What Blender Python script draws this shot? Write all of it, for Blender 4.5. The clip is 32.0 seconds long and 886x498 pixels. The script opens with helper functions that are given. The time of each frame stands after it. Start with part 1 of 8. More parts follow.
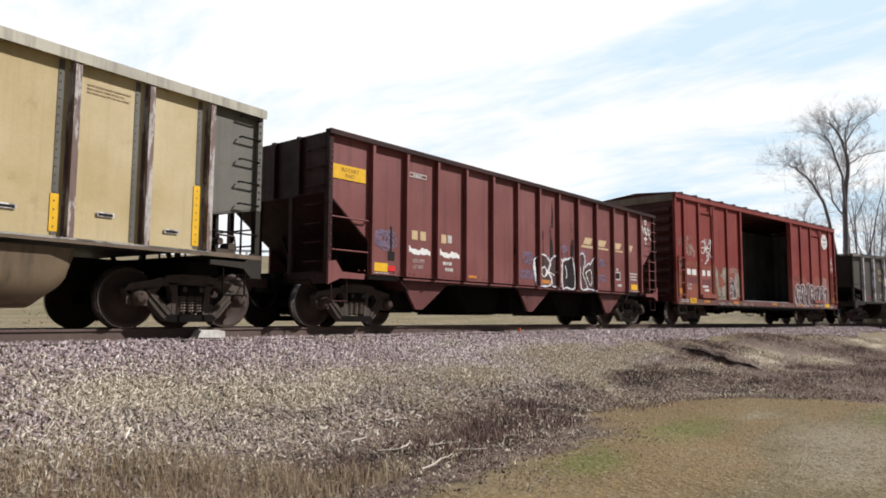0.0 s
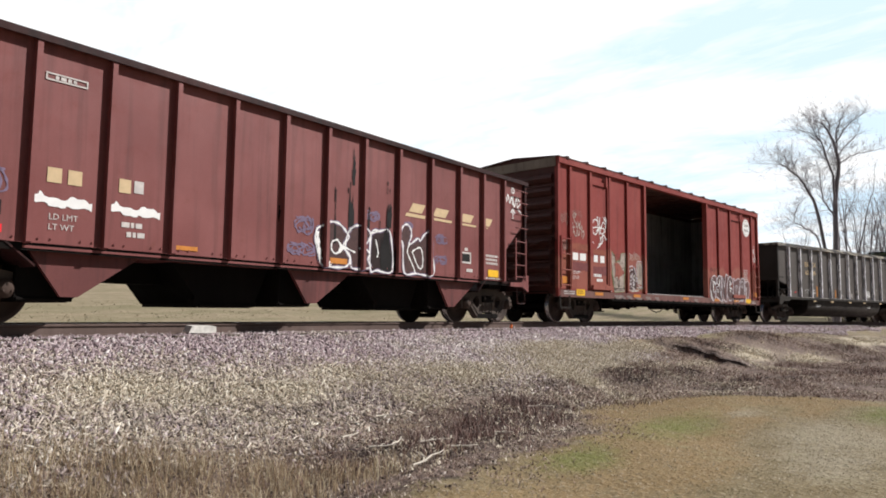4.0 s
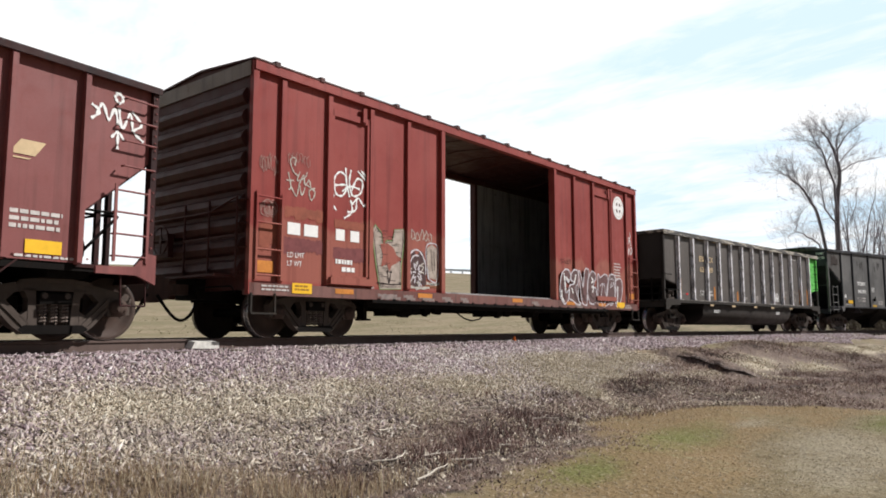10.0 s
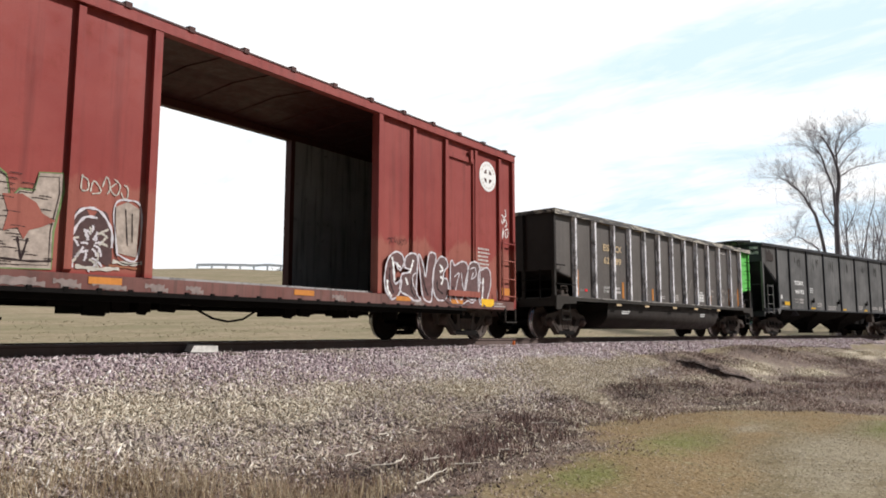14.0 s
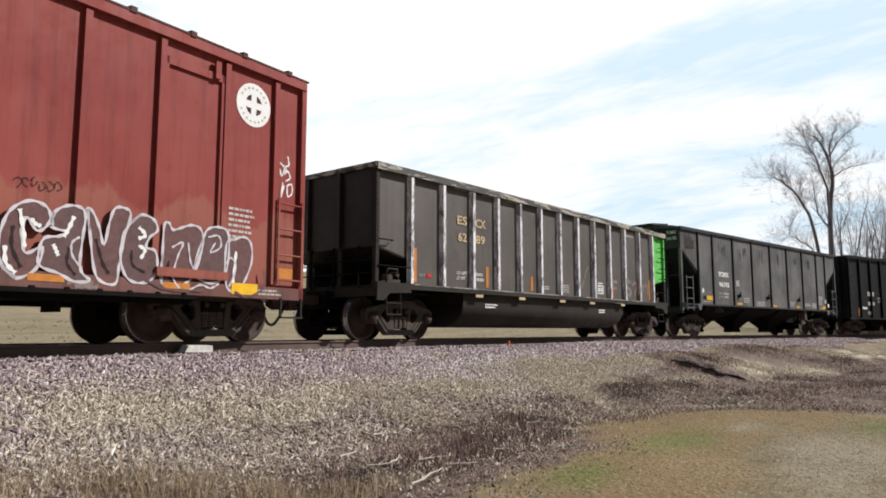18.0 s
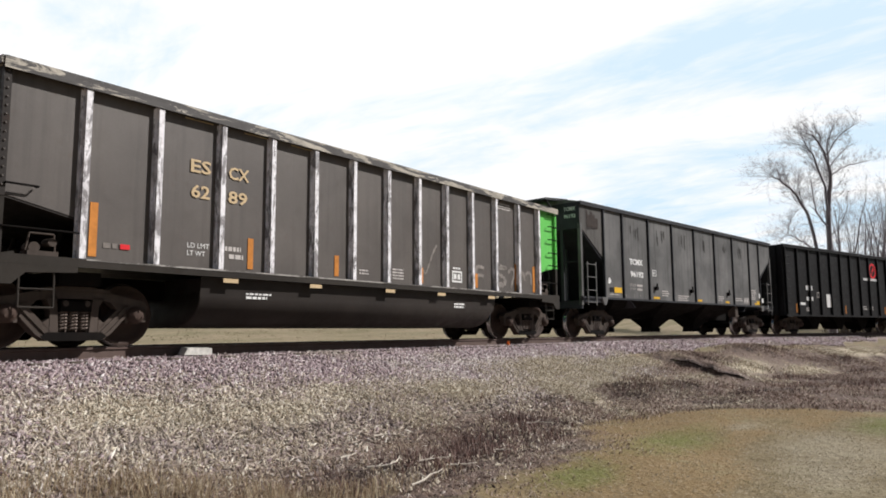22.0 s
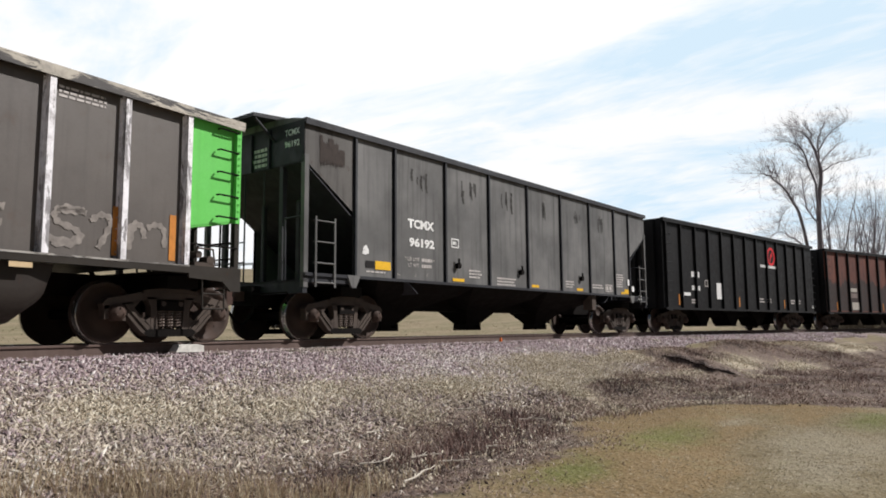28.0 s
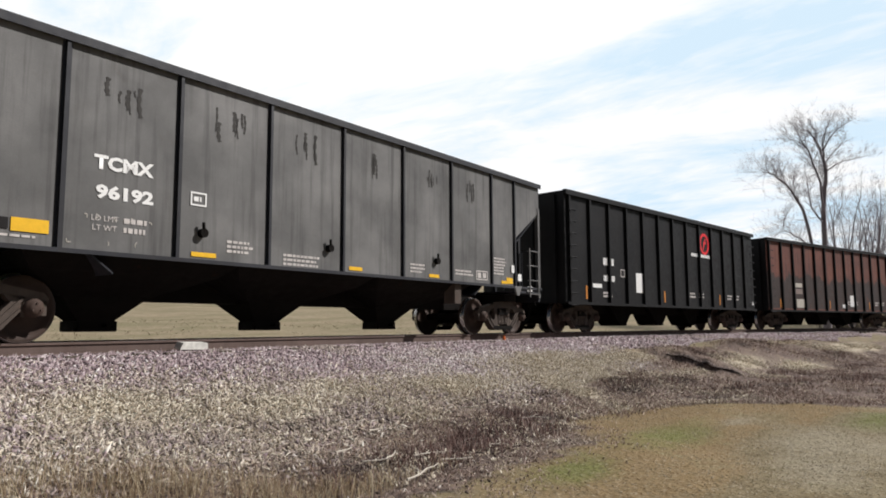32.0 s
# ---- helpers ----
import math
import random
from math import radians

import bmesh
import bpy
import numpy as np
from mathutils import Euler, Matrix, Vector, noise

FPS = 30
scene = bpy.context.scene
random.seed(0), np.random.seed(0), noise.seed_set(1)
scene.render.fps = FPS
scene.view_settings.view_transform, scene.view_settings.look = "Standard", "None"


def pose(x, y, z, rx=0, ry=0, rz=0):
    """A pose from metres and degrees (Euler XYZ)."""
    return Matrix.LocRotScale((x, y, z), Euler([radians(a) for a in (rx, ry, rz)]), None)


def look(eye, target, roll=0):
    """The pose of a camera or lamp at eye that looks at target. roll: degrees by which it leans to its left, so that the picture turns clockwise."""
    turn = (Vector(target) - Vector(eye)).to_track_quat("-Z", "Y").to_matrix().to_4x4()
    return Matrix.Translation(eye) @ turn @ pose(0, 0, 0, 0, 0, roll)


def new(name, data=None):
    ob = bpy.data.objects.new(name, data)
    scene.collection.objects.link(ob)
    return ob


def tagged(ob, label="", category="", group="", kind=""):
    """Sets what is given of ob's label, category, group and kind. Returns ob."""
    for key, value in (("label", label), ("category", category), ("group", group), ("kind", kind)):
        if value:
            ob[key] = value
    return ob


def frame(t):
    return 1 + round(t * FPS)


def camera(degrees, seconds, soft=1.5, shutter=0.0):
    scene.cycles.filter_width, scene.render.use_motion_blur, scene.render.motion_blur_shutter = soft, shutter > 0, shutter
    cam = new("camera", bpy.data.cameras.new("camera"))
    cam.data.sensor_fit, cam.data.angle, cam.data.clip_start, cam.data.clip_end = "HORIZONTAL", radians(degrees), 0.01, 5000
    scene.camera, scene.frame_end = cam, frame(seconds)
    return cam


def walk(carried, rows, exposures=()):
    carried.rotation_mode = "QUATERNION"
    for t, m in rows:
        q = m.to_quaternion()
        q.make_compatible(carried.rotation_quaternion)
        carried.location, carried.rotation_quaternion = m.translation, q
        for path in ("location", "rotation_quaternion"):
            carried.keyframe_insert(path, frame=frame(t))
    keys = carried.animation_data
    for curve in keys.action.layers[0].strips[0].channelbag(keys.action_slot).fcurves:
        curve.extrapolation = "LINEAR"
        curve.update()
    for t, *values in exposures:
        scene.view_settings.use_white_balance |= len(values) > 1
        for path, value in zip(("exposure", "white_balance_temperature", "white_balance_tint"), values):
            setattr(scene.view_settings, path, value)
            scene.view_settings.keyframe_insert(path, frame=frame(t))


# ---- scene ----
# A freight train rolls to the west round a right-hand bend; the camera is held by hand beside the line.
# x along the line at the nearest point, y away from the camera, z = 0 at the rail tops.
PATH = [  # seconds, heading, tilt, lean in degrees
    (0, 33.13, 5.47, 0.34), (0.5, 33.07, 5.46, 0.45), (1, 32.99, 5.45, 0.43), (1.5, 32.90, 5.44, 0.39),
    (2, 32.80, 5.39, 0.43), (2.5, 32.70, 5.32, 0.50), (3, 32.62, 5.24, 0.57), (3.5, 32.54, 5.19, 0.65),
    (5.5, 32.34, 5.42, 0.20), (6, 32.31, 5.54, -0.05), (6.5, 32.30, 5.64, -0.18), (7, 32.33, 5.72, -0.23),
    (7.5, 32.35, 5.80, -0.23), (8, 32.38, 5.89, -0.26), (8.5, 32.42, 5.99, -0.30), (9, 32.47, 6.08, -0.23),
    (9.5, 32.55, 6.16, -0.13), (10, 32.68, 6.21, -0.02), (10.5, 32.81, 6.23, 0.08), (11, 32.86, 6.27, 0.15),
    (11.5, 32.84, 6.34, 0.17), (12, 32.78, 6.42, 0.11), (12.5, 32.70, 6.50, 0.02), (13, 32.66, 6.54, -0.02),
    (13.5, 32.65, 6.54, 0.05), (14, 32.64, 6.54, 0.10), (14.5, 32.62, 6.55, 0.09), (16.5, 32.34, 6.48, -0.18),
    (17, 32.36, 6.51, -0.15), (17.5, 32.32, 6.52, -0.09), (18, 32.25, 6.52, 0.03), (18.5, 32.17, 6.54, 0.06),
    (19, 32.13, 6.58, -0.07), (19.5, 32.13, 6.61, -0.23), (20, 32.15, 6.64, -0.36), (20.5, 32.18, 6.68, -0.40),
    (21, 32.19, 6.69, -0.36), (21.5, 32.18, 6.65, -0.32), (22, 32.15, 6.59, -0.35), (22.5, 32.10, 6.53, -0.37),
    (23, 32.02, 6.47, -0.30), (23.5, 31.97, 6.41, -0.20), (24, 31.94, 6.36, -0.12), (24.5, 31.89, 6.33, -0.07),
    (25, 31.81, 6.31, -0.15), (25.5, 31.69, 6.29, -0.44), (27.5, 31.58, 6.33, -0.39), (28, 31.55, 6.33, -0.44),
    (28.5, 31.55, 6.33, -0.41), (29, 31.58, 6.30, -0.35), (29.5, 31.62, 6.25, -0.31), (30, 31.68, 6.22, -0.25),
    (30.5, 31.74, 6.20, -0.19), (31, 31.78, 6.20, -0.18), (31.5, 31.80, 6.19, -0.23), (32, 31.84, 6.19, -0.28),
]

EYE_Z, NEAR = 0.19, 10.653          # height of the eye over the rails, distance to the line


def eye_pose(heading, tilt, lean):
    return (Matrix.Translation((0, 0, EYE_Z)) @ Matrix.Rotation(radians(heading - 90), 4, "Z")
            @ Matrix.Rotation(radians(90 + tilt), 4, "X") @ Matrix.Rotation(radians(lean), 4, "Z"))


cam = camera(63.4, 32.0, soft=1.8)
walk(cam, [(t, eye_pose(a, b, c)) for t, a, b, c in PATH], exposures=[(0, 0.0), (2, 0.0), (3, 0.10), (4.5, 0.16), (6, 0.19), (8, 0.13), (12, 0.12), (14, 0.13), (18, 0.02), (22, 0.0), (28, -0.03), (32, -0.02)])

# ---- world, sun ----
SUN_HIGH, SUN_TURN = 39.0, -50.0     # elevation; turn from +x (degrees)
sun_way = Vector((math.cos(radians(SUN_HIGH)) * math.cos(radians(SUN_TURN)),
                  math.cos(radians(SUN_HIGH)) * math.sin(radians(SUN_TURN)), math.sin(radians(SUN_HIGH))))
sun = new("sun", bpy.data.lights.new("sun", "SUN"))
sun.data.energy, sun.data.angle, sun.data.color = 5.0, radians(0.6), (1.0, 0.96, 0.94)
sun.matrix_world = look(sun_way * 60, (0, 0, 0))


def node(tree, kind, ins=(), operation=""):
    n = tree.nodes.new(kind)
    if operation:
        n.operation = operation
    for k, v in dict(ins).items():
        if isinstance(v, bpy.types.NodeSocket):
            tree.links.new(v, n.inputs[k])
        else:
            n.inputs[k].default_value = v
    return n


def ramp(tree, fac, stops):
    n = tree.nodes.new("ShaderNodeValToRGB")
    while len(n.color_ramp.elements) < len(stops):
        n.color_ramp.elements.new(0.5)
    for e, (p, c) in zip(n.color_ramp.elements, stops):
        e.position = p
        e.color = (*c, 1) if isinstance(c, tuple) else (c, c, c, 1)
    tree.links.new(fac, n.inputs[0])
    return n.outputs[0]


def mix(tree, fac, a, b, blend="MIX"):
    n = tree.nodes.new("ShaderNodeMix")
    n.data_type, n.blend_type = "RGBA", blend
    for k, v in ((0, fac), (6, a), (7, b)):
        if isinstance(v, bpy.types.NodeSocket):
            tree.links.new(v, n.inputs[k])
        elif k:
            n.inputs[k].default_value = (*v, 1) if isinstance(v, tuple) else (v, v, v, 1)
        else:
            n.inputs[k].default_value = v
    return n.outputs[2]


def make_sky():
    world = bpy.data.worlds.new("sky")
    scene.world = world
    world.use_nodes = True
    w = world.node_tree
    w.nodes.clear()
    sky = w.nodes.new("ShaderNodeTexSky")
    sky.sky_type, sky.sun_disc, sky.sun_elevation, sky.sun_rotation = "NISHITA", False, radians(SUN_HIGH), radians(90 - SUN_TURN)
    blue = node(w, "ShaderNodeVectorMath", {0: sky.outputs[0], 1: (0.034, 0.034, 0.034)}, operation="MULTIPLY")
    co = node(w, "ShaderNodeTexCoord").outputs["Generated"]
    # thin cloud sheet: streaks drawn out along the horizon
    sep = node(w, "ShaderNodeSeparateXYZ", {0: co})
    up = node(w, "ShaderNodeMath", {0: sep.outputs[2], 1: 0.18}, operation="ADD")
    px = node(w, "ShaderNodeMath", {0: sep.outputs[0], 1: up.outputs[0]}, operation="DIVIDE")
    py = node(w, "ShaderNodeMath", {0: sep.outputs[1], 1: up.outputs[0]}, operation="DIVIDE")
    flat = node(w, "ShaderNodeCombineXYZ", {0: px.outputs[0], 1: py.outputs[0], 2: 0.0})
    turn = node(w, "ShaderNodeMapping", {0: flat.outputs[0], "Rotation": (0, 0, radians(28)), "Scale": (1.0, 0.42, 1), "Location": SKY_SHIFT})
    n1 = node(w, "ShaderNodeTexNoise", {"Vector": turn.outputs[0], "Scale": 1.9, "Detail": 9.0, "Roughness": 0.62, "Distortion": 0.5})
    # the cloud bank stands to the north-east; round the sun the sky is clearer
    bank = node(w, "ShaderNodeVectorMath", {0: co, 1: (0.77, 0.64, 0.0)}, operation="DOT_PRODUCT")
    west = node(w, "ShaderNodeVectorMath", {0: co, 1: (0.45, 0.89, 0.0)}, operation="DOT_PRODUCT")
    more = node(w, "ShaderNodeMath", {0: west.outputs["Value"], 1: 0.22}, operation="MULTIPLY")
    sheet = node(w, "ShaderNodeMath", {0: n1.outputs[0], 1: more.outputs[0]}, operation="ADD")
    n3 = node(w, "ShaderNodeTexNoise", {"Vector": turn.outputs[0], "Scale": 8.0, "Detail": 6.0, "Roughness": 0.6, "Distortion": 0.8})
    torn = node(w, "ShaderNodeMath", {0: n3.outputs[0], 1: 0.5}, operation="SUBTRACT")
    sheet = node(w, "ShaderNodeMath", {0: torn.outputs[0], 1: 0.28, 2: sheet.outputs[0]}, operation="MULTIPLY_ADD")
    cover = ramp(w, sheet.outputs[0], [(0.49, 0.0), (0.68, 1.0)])
    n2 = node(w, "ShaderNodeTexNoise", {"Vector": turn.outputs[0], "Scale": 0.6, "Detail": 3.0})
    thick = ramp(w, n2.outputs[0], [(0.3, (1.0, 1.01, 1.03)), (0.6, (1.06, 1.06, 1.06))])
    haze = ramp(w, bank.outputs["Value"], [(0.22, 0.0), (0.62, 1.0)])
    thin = mix(w, haze, blue.outputs[0], (0.70, 0.87, 1.01))
    col = mix(w, cover, thin, thick)
    low = ramp(w, sep.outputs[2], [(0.0, 1.0), (0.10, 0.0)])
    rim = mix(w, haze, (0.30, 0.34, 0.38), (0.98, 1.01, 1.04))
    col = mix(w, low, col, rim)
    bg = node(w, "ShaderNodeBackground", {0: col, 1: 1.0})
    out = node(w, "ShaderNodeOutputWorld", {0: bg.outputs[0]})


SKY_SHIFT = (0.671, 0.325, 0.0)
make_sky()


# ---- materials ----
def material(name):
    m = bpy.data.materials.new(name)
    m.use_nodes = True
    t = m.node_tree
    return m, t, t.nodes["Principled BSDF"]


def coords(t, scale=(1, 1, 1), kind="Object"):
    co = node(t, "ShaderNodeTexCoord").outputs[kind]
    return node(t, "ShaderNodeMapping", {0: co, "Scale": scale}).outputs[0]


def noise_at(t, vec, scale, detail=5.0, rough=0.55, distortion=0.0):
    return node(t, "ShaderNodeTexNoise", {"Vector": vec, "Scale": scale, "Detail": detail, "Roughness": rough, "Distortion": distortion}).outputs[0]


def bump(t, b, height, strength=0.3, dist=0.01):
    n = node(t, "ShaderNodeBump", {"Height": height, "Strength": strength, "Distance": dist})
    t.links.new(n.outputs[0], b.inputs["Normal"])


def paint(name, base, dirt=(0.03, 0.025, 0.02), rust=(0.12, 0.045, 0.02), fade=None, rough=0.55, dirty=0.5, rusty=0.35, metal=0.0, streak=1.0, worn=None, gloss=0.3):
    """Weathered paint: blotchy fading, rain streaks that run down, rust specks, grain."""
    m, t, b = material(name)
    wide = noise_at(t, coords(t, (0.5, 0.5, 0.5)), 1.4, 6)
    runs = noise_at(t, coords(t, (3.2, 3.2, 0.16)), 2.4, 6, 0.62)
    fine = noise_at(t, coords(t), 38, 5, 0.7)
    spots = noise_at(t, coords(t), 4.2, 8, 0.72, 0.3)
    fade = fade or tuple(min(1, c * 1.35 + 0.015) for c in base)
    col = mix(t, ramp(t, wide, [(0.35, 0.0), (0.68, 1.0)]), base, fade)
    if worn:
        # paint rubbed thin up to an uneven height: colour, height, softness
        z = node(t, "ShaderNodeSeparateXYZ", {0: node(t, "ShaderNodeTexCoord").outputs["Object"]}).outputs[2]
        wav = noise_at(t, coords(t, (1, 1, 0.5)), 1.1, 5, 0.6)
        up = node(t, "ShaderNodeMath", {0: wav, 1: 1.6, 2: z}, operation="MULTIPLY_ADD")
        lev = node(t, "ShaderNodeMath", {0: up.outputs[0], 1: worn[1] + 0.8}, operation="SUBTRACT")
        rub = ramp(t, lev.outputs[0], [(0.0, worn[2]), (0.12, 0.0)])
        foot = ramp(t, z, [(0.93, 0.0), (1.0, 1.0)])
        col = mix(t, mix(t, 1.0, rub, foot, "MULTIPLY"), col, worn[0])
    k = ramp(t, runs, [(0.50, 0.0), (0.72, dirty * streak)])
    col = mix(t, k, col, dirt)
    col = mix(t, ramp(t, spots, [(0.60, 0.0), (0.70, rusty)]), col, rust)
    col = mix(t, ramp(t, fine, [(0.3, 0.0), (0.75, 0.22)]), col, tuple(c * 0.55 for c in base))
    t.links.new(col, b.inputs["Base Color"])
    t.links.new(ramp(t, spots, [(0.3, rough - 0.12), (0.8, min(1, rough + 0.25))]), b.inputs["Roughness"])
    b.inputs["Metallic"].default_value = metal
    b.inputs["Specular IOR Level"].default_value = gloss
    hgt = mix(t, 0.5, fine, wide)
    bump(t, b, hgt, 0.16, 0.02)
    return m


def plain(name, base, rough=0.6, metal=0.0, vary=0.25):
    m, t, b = material(name)
    n = noise_at(t, coords(t), 9, 6, 0.65)
    col = mix(t, ramp(t, n, [(0.3, 0.0), (0.75, 1.0)]), base, tuple(c * (1 - vary) for c in base))
    t.links.new(col, b.inputs["Base Color"])
    b.inputs["Roughness"].default_value, b.inputs["Metallic"].default_value = rough, metal
    b.inputs["Specular IOR Level"].default_value = 0.2
    bump(t, b, n, 0.1, 0.005)
    return m


HOPPER_RED = paint("weathered brown red paint", (0.178, 0.050, 0.046), fade=(0.240, 0.082, 0.076), dirt=(0.06, 0.022, 0.021), dirty=0.45, rusty=0.2)
# skirt red darkened for the shadow under the side; dirt streaks over it
HOPPER_SKIRT = paint("dirty shade-darkened maroon paint", (0.105, 0.030, 0.028), fade=(0.17, 0.052, 0.048), dirt=(0.025, 0.012, 0.011), dirty=0.7, rusty=0.25)
# soot, plus the shade on the car's ends put into the colour
HOPPER_SOOT_SHADE = paint("sooty shade-darkened brown red paint", (0.022, 0.008, 0.008), fade=(0.055, 0.018, 0.016), dirt=(0.010, 0.007, 0.007), dirty=0.9, rusty=0.1, gloss=0.15)
TAN_SILL = paint("dirty tan sill paint", (0.125, 0.090, 0.060), fade=(0.18, 0.135, 0.095), dirt=(0.05, 0.035, 0.025), dirty=0.7)
BOX_RED = paint("weathered oxide red paint", (0.245, 0.042, 0.036), fade=(0.305, 0.070, 0.058), dirt=(0.10, 0.022, 0.020), dirty=0.45, rusty=0.25, worn=((0.335, 0.135, 0.095), 2.0, 0.6), gloss=0.16)
BOX_SILL = paint("dirty purple brown sill paint", (0.135, 0.045, 0.036), fade=(0.20, 0.10, 0.085), dirt=(0.05, 0.035, 0.03), dirty=0.7, rusty=0.3)
END_CAP = paint("rusty grey brown end cap", (0.16, 0.115, 0.085), fade=(0.24, 0.19, 0.15), dirt=(0.05, 0.035, 0.03), dirty=0.7, rusty=0.5)
# dark copy of the box red, holding shade of the ends and the inside
BOX_DARK = paint("dusty shade-darkened red paint", (0.060, 0.018, 0.015), fade=(0.085, 0.028, 0.023), dirty=0.5, gloss=0.15)
TAN = paint("sun bleached tan paint", (0.46, 0.36, 0.18), fade=(0.60, 0.51, 0.32), dirt=(0.30, 0.22, 0.10), dirty=0.25, rusty=0.15)
# dark copy of the side paint: shade of tub and ends is painted in
COAL_TUB = paint("sooty shade-darkened brown tub paint", (0.021, 0.017, 0.015), fade=(0.038, 0.031, 0.027), dirty=0.4, rusty=0.15, gloss=0.2)
# tan taken down for the shade under the car, with grime
TAN_TUB = paint("grimy shade-darkened brown tan paint", (0.115, 0.080, 0.048), fade=(0.17, 0.125, 0.078), dirty=0.6, rusty=0.3)
COAL_GREY = paint("dark grey brown paint", (0.075, 0.063, 0.055), fade=(0.110, 0.094, 0.082), dirty=0.35, rusty=0.12, rough=0.5, gloss=0.5)
END_GREY = paint("dull olive grey paint", (0.11, 0.105, 0.088), dirty=0.3)
GREEN = paint("bright green paint", (0.10, 0.52, 0.07), fade=(0.15, 0.60, 0.12), dirty=0.12, rusty=0.05)
TC_GREY = paint("dusty black paint", (0.088, 0.087, 0.085), fade=(0.190, 0.187, 0.181), dirt=(0.026, 0.024, 0.023), dirty=0.6, rusty=0.06)
TC_DARK = paint("dark blue black paint", (0.012, 0.013, 0.018), dirty=0.4, rusty=0.05)
TC_RUST = paint("dusty black paint with rusty blotches", (0.075, 0.070, 0.064), fade=(0.125, 0.117, 0.108), dirt=(0.022, 0.017, 0.014), rust=(0.055, 0.028, 0.018), dirty=0.8, rusty=0.9)
BLACK = paint("glossy black paint", (0.008, 0.008, 0.009), fade=(0.014, 0.014, 0.015), rough=0.5, dirty=0.2, rusty=0.05, gloss=0.14)
RUSTY = paint("burnt rusty paint", (0.115, 0.044, 0.034), fade=(0.20, 0.070, 0.047), dirt=(0.030, 0.020, 0.019), rust=(0.26, 0.062, 0.028), dirty=0.6, rusty=0.5, worn=((0.034, 0.028, 0.027), 2.45, 0.95))
def flaked(name, coat, bare, grime, scale, cut):
    """Flaking paint: two coats in ragged patches, drawn out along the piece, under grime."""
    m, t, b = material(name)
    n = noise_at(t, coords(t, scale), 1.0, 8, 0.72, 0.6)
    g = noise_at(t, coords(t), 5.0, 6, 0.7)
    col = mix(t, ramp(t, n, [(cut - 0.02, 0.0), (cut + 0.02, 1.0)]), coat, bare)
    col = mix(t, ramp(t, g, [(0.45, 0.0), (0.75, 0.7)]), col, grime)
    t.links.new(col, b.inputs["Base Color"])
    t.links.new(ramp(t, n, [(0.3, 0.75), (0.7, 0.45)]), b.inputs["Roughness"])
    bump(t, b, n, 0.25, 0.01)
    return m


SILVER = flaked("flaking silver paint", (0.26, 0.25, 0.255), (0.84, 0.83, 0.85), (0.10, 0.08, 0.075), (7, 7, 1.6), 0.47)
BROWN_POST = flaked("rubbed brown and silver post", (0.16, 0.10, 0.085), (0.45, 0.42, 0.40), (0.07, 0.05, 0.04), (7, 7, 1.2), 0.52)
CHIPPED = flaked("chipped coaming paint", (0.045, 0.040, 0.037), (0.42, 0.38, 0.31), (0.07, 0.065, 0.06), (0.9, 3, 6), 0.52)
CHORD = paint("bleached grey coaming", (0.50, 0.47, 0.38), fade=(0.32, 0.30, 0.25), dirt=(0.09, 0.08, 0.07), dirty=0.7)
SILL_EDGE = flaked("rubbed sill edge", (0.10, 0.09, 0.08), (0.36, 0.34, 0.31), (0.06, 0.05, 0.045), (0.8, 3, 6), 0.48)
# greasy steel, blackened further to hold the shade under the cars
GRIME_SHADE = paint("greasy shade-darkened brown black steel", (0.008, 0.007, 0.0065), fade=(0.012, 0.010, 0.009), dirt=(0.004, 0.004, 0.004), dirty=0.5, rusty=0.12, rough=0.8, gloss=0.06)
FRAME = paint("dusty cast steel", (0.056, 0.044, 0.037), fade=(0.100, 0.078, 0.065), dirty=0.4, rusty=0.3, rough=0.8, gloss=0.2)
DECK = paint("soot grey deck steel", (0.022, 0.019, 0.016), fade=(0.040, 0.034, 0.028), dirty=0.5, rusty=0.2, rough=0.75, gloss=0.2)
CAST = paint("rusty cast coupler", (0.060, 0.036, 0.030), fade=(0.105, 0.066, 0.055), dirty=0.5, rusty=0.4, rough=0.8, gloss=0.15)
COIL = plain("dusty brown spring steel", (0.17, 0.135, 0.115), 0.6, 0.0, 0.4)
WHEEL = paint("rusty wheel steel", (0.042, 0.027, 0.021), fade=(0.072, 0.047, 0.037), dirty=0.4, rusty=0.3, rough=0.7, gloss=0.25)
TREAD = plain("polished tread steel", (0.45, 0.44, 0.43), 0.25, 0.9)
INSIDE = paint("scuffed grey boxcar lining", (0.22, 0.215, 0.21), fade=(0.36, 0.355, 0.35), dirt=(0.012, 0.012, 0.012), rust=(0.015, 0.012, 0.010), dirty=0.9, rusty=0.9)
WHITE = plain("white stencil paint", (0.82, 0.82, 0.80), 0.6, 0, 0.12)
DULL_WHITE = plain("worn white stencil paint", (0.62, 0.58, 0.55), 0.7, 0, 0.35)
CREAM = plain("faded cream lettering", (0.62, 0.47, 0.28), 0.6, 0, 0.2)
YELLOW = plain("yellow reflective label", (0.86, 0.50, 0.03), 0.5, 0, 0.2)
ORANGE = plain("faded orange reflector", (0.62, 0.24, 0.05), 0.5, 0, 0.35)
RED = plain("red sticker", (0.80, 0.03, 0.04), 0.5)
BLUE_TAG = plain("thin blue spray paint", (0.205, 0.155, 0.235), 0.6, 0, 0.35)
BLACK_TAG = plain("black spray paint", (0.011, 0.009, 0.009), 0.6, 0, 0.4)
LILAC_TAG = plain("thin brown grey spray paint", (0.145, 0.085, 0.082), 0.6, 0, 0.4)
PURPLE_PATCH = plain("dull purple paint patch", (0.205, 0.062, 0.062), 0.7, 0, 0.35)
SMOKE_TAG = plain("smoky brown black spray paint", (0.030, 0.015, 0.015), 0.6, 0, 0.5)
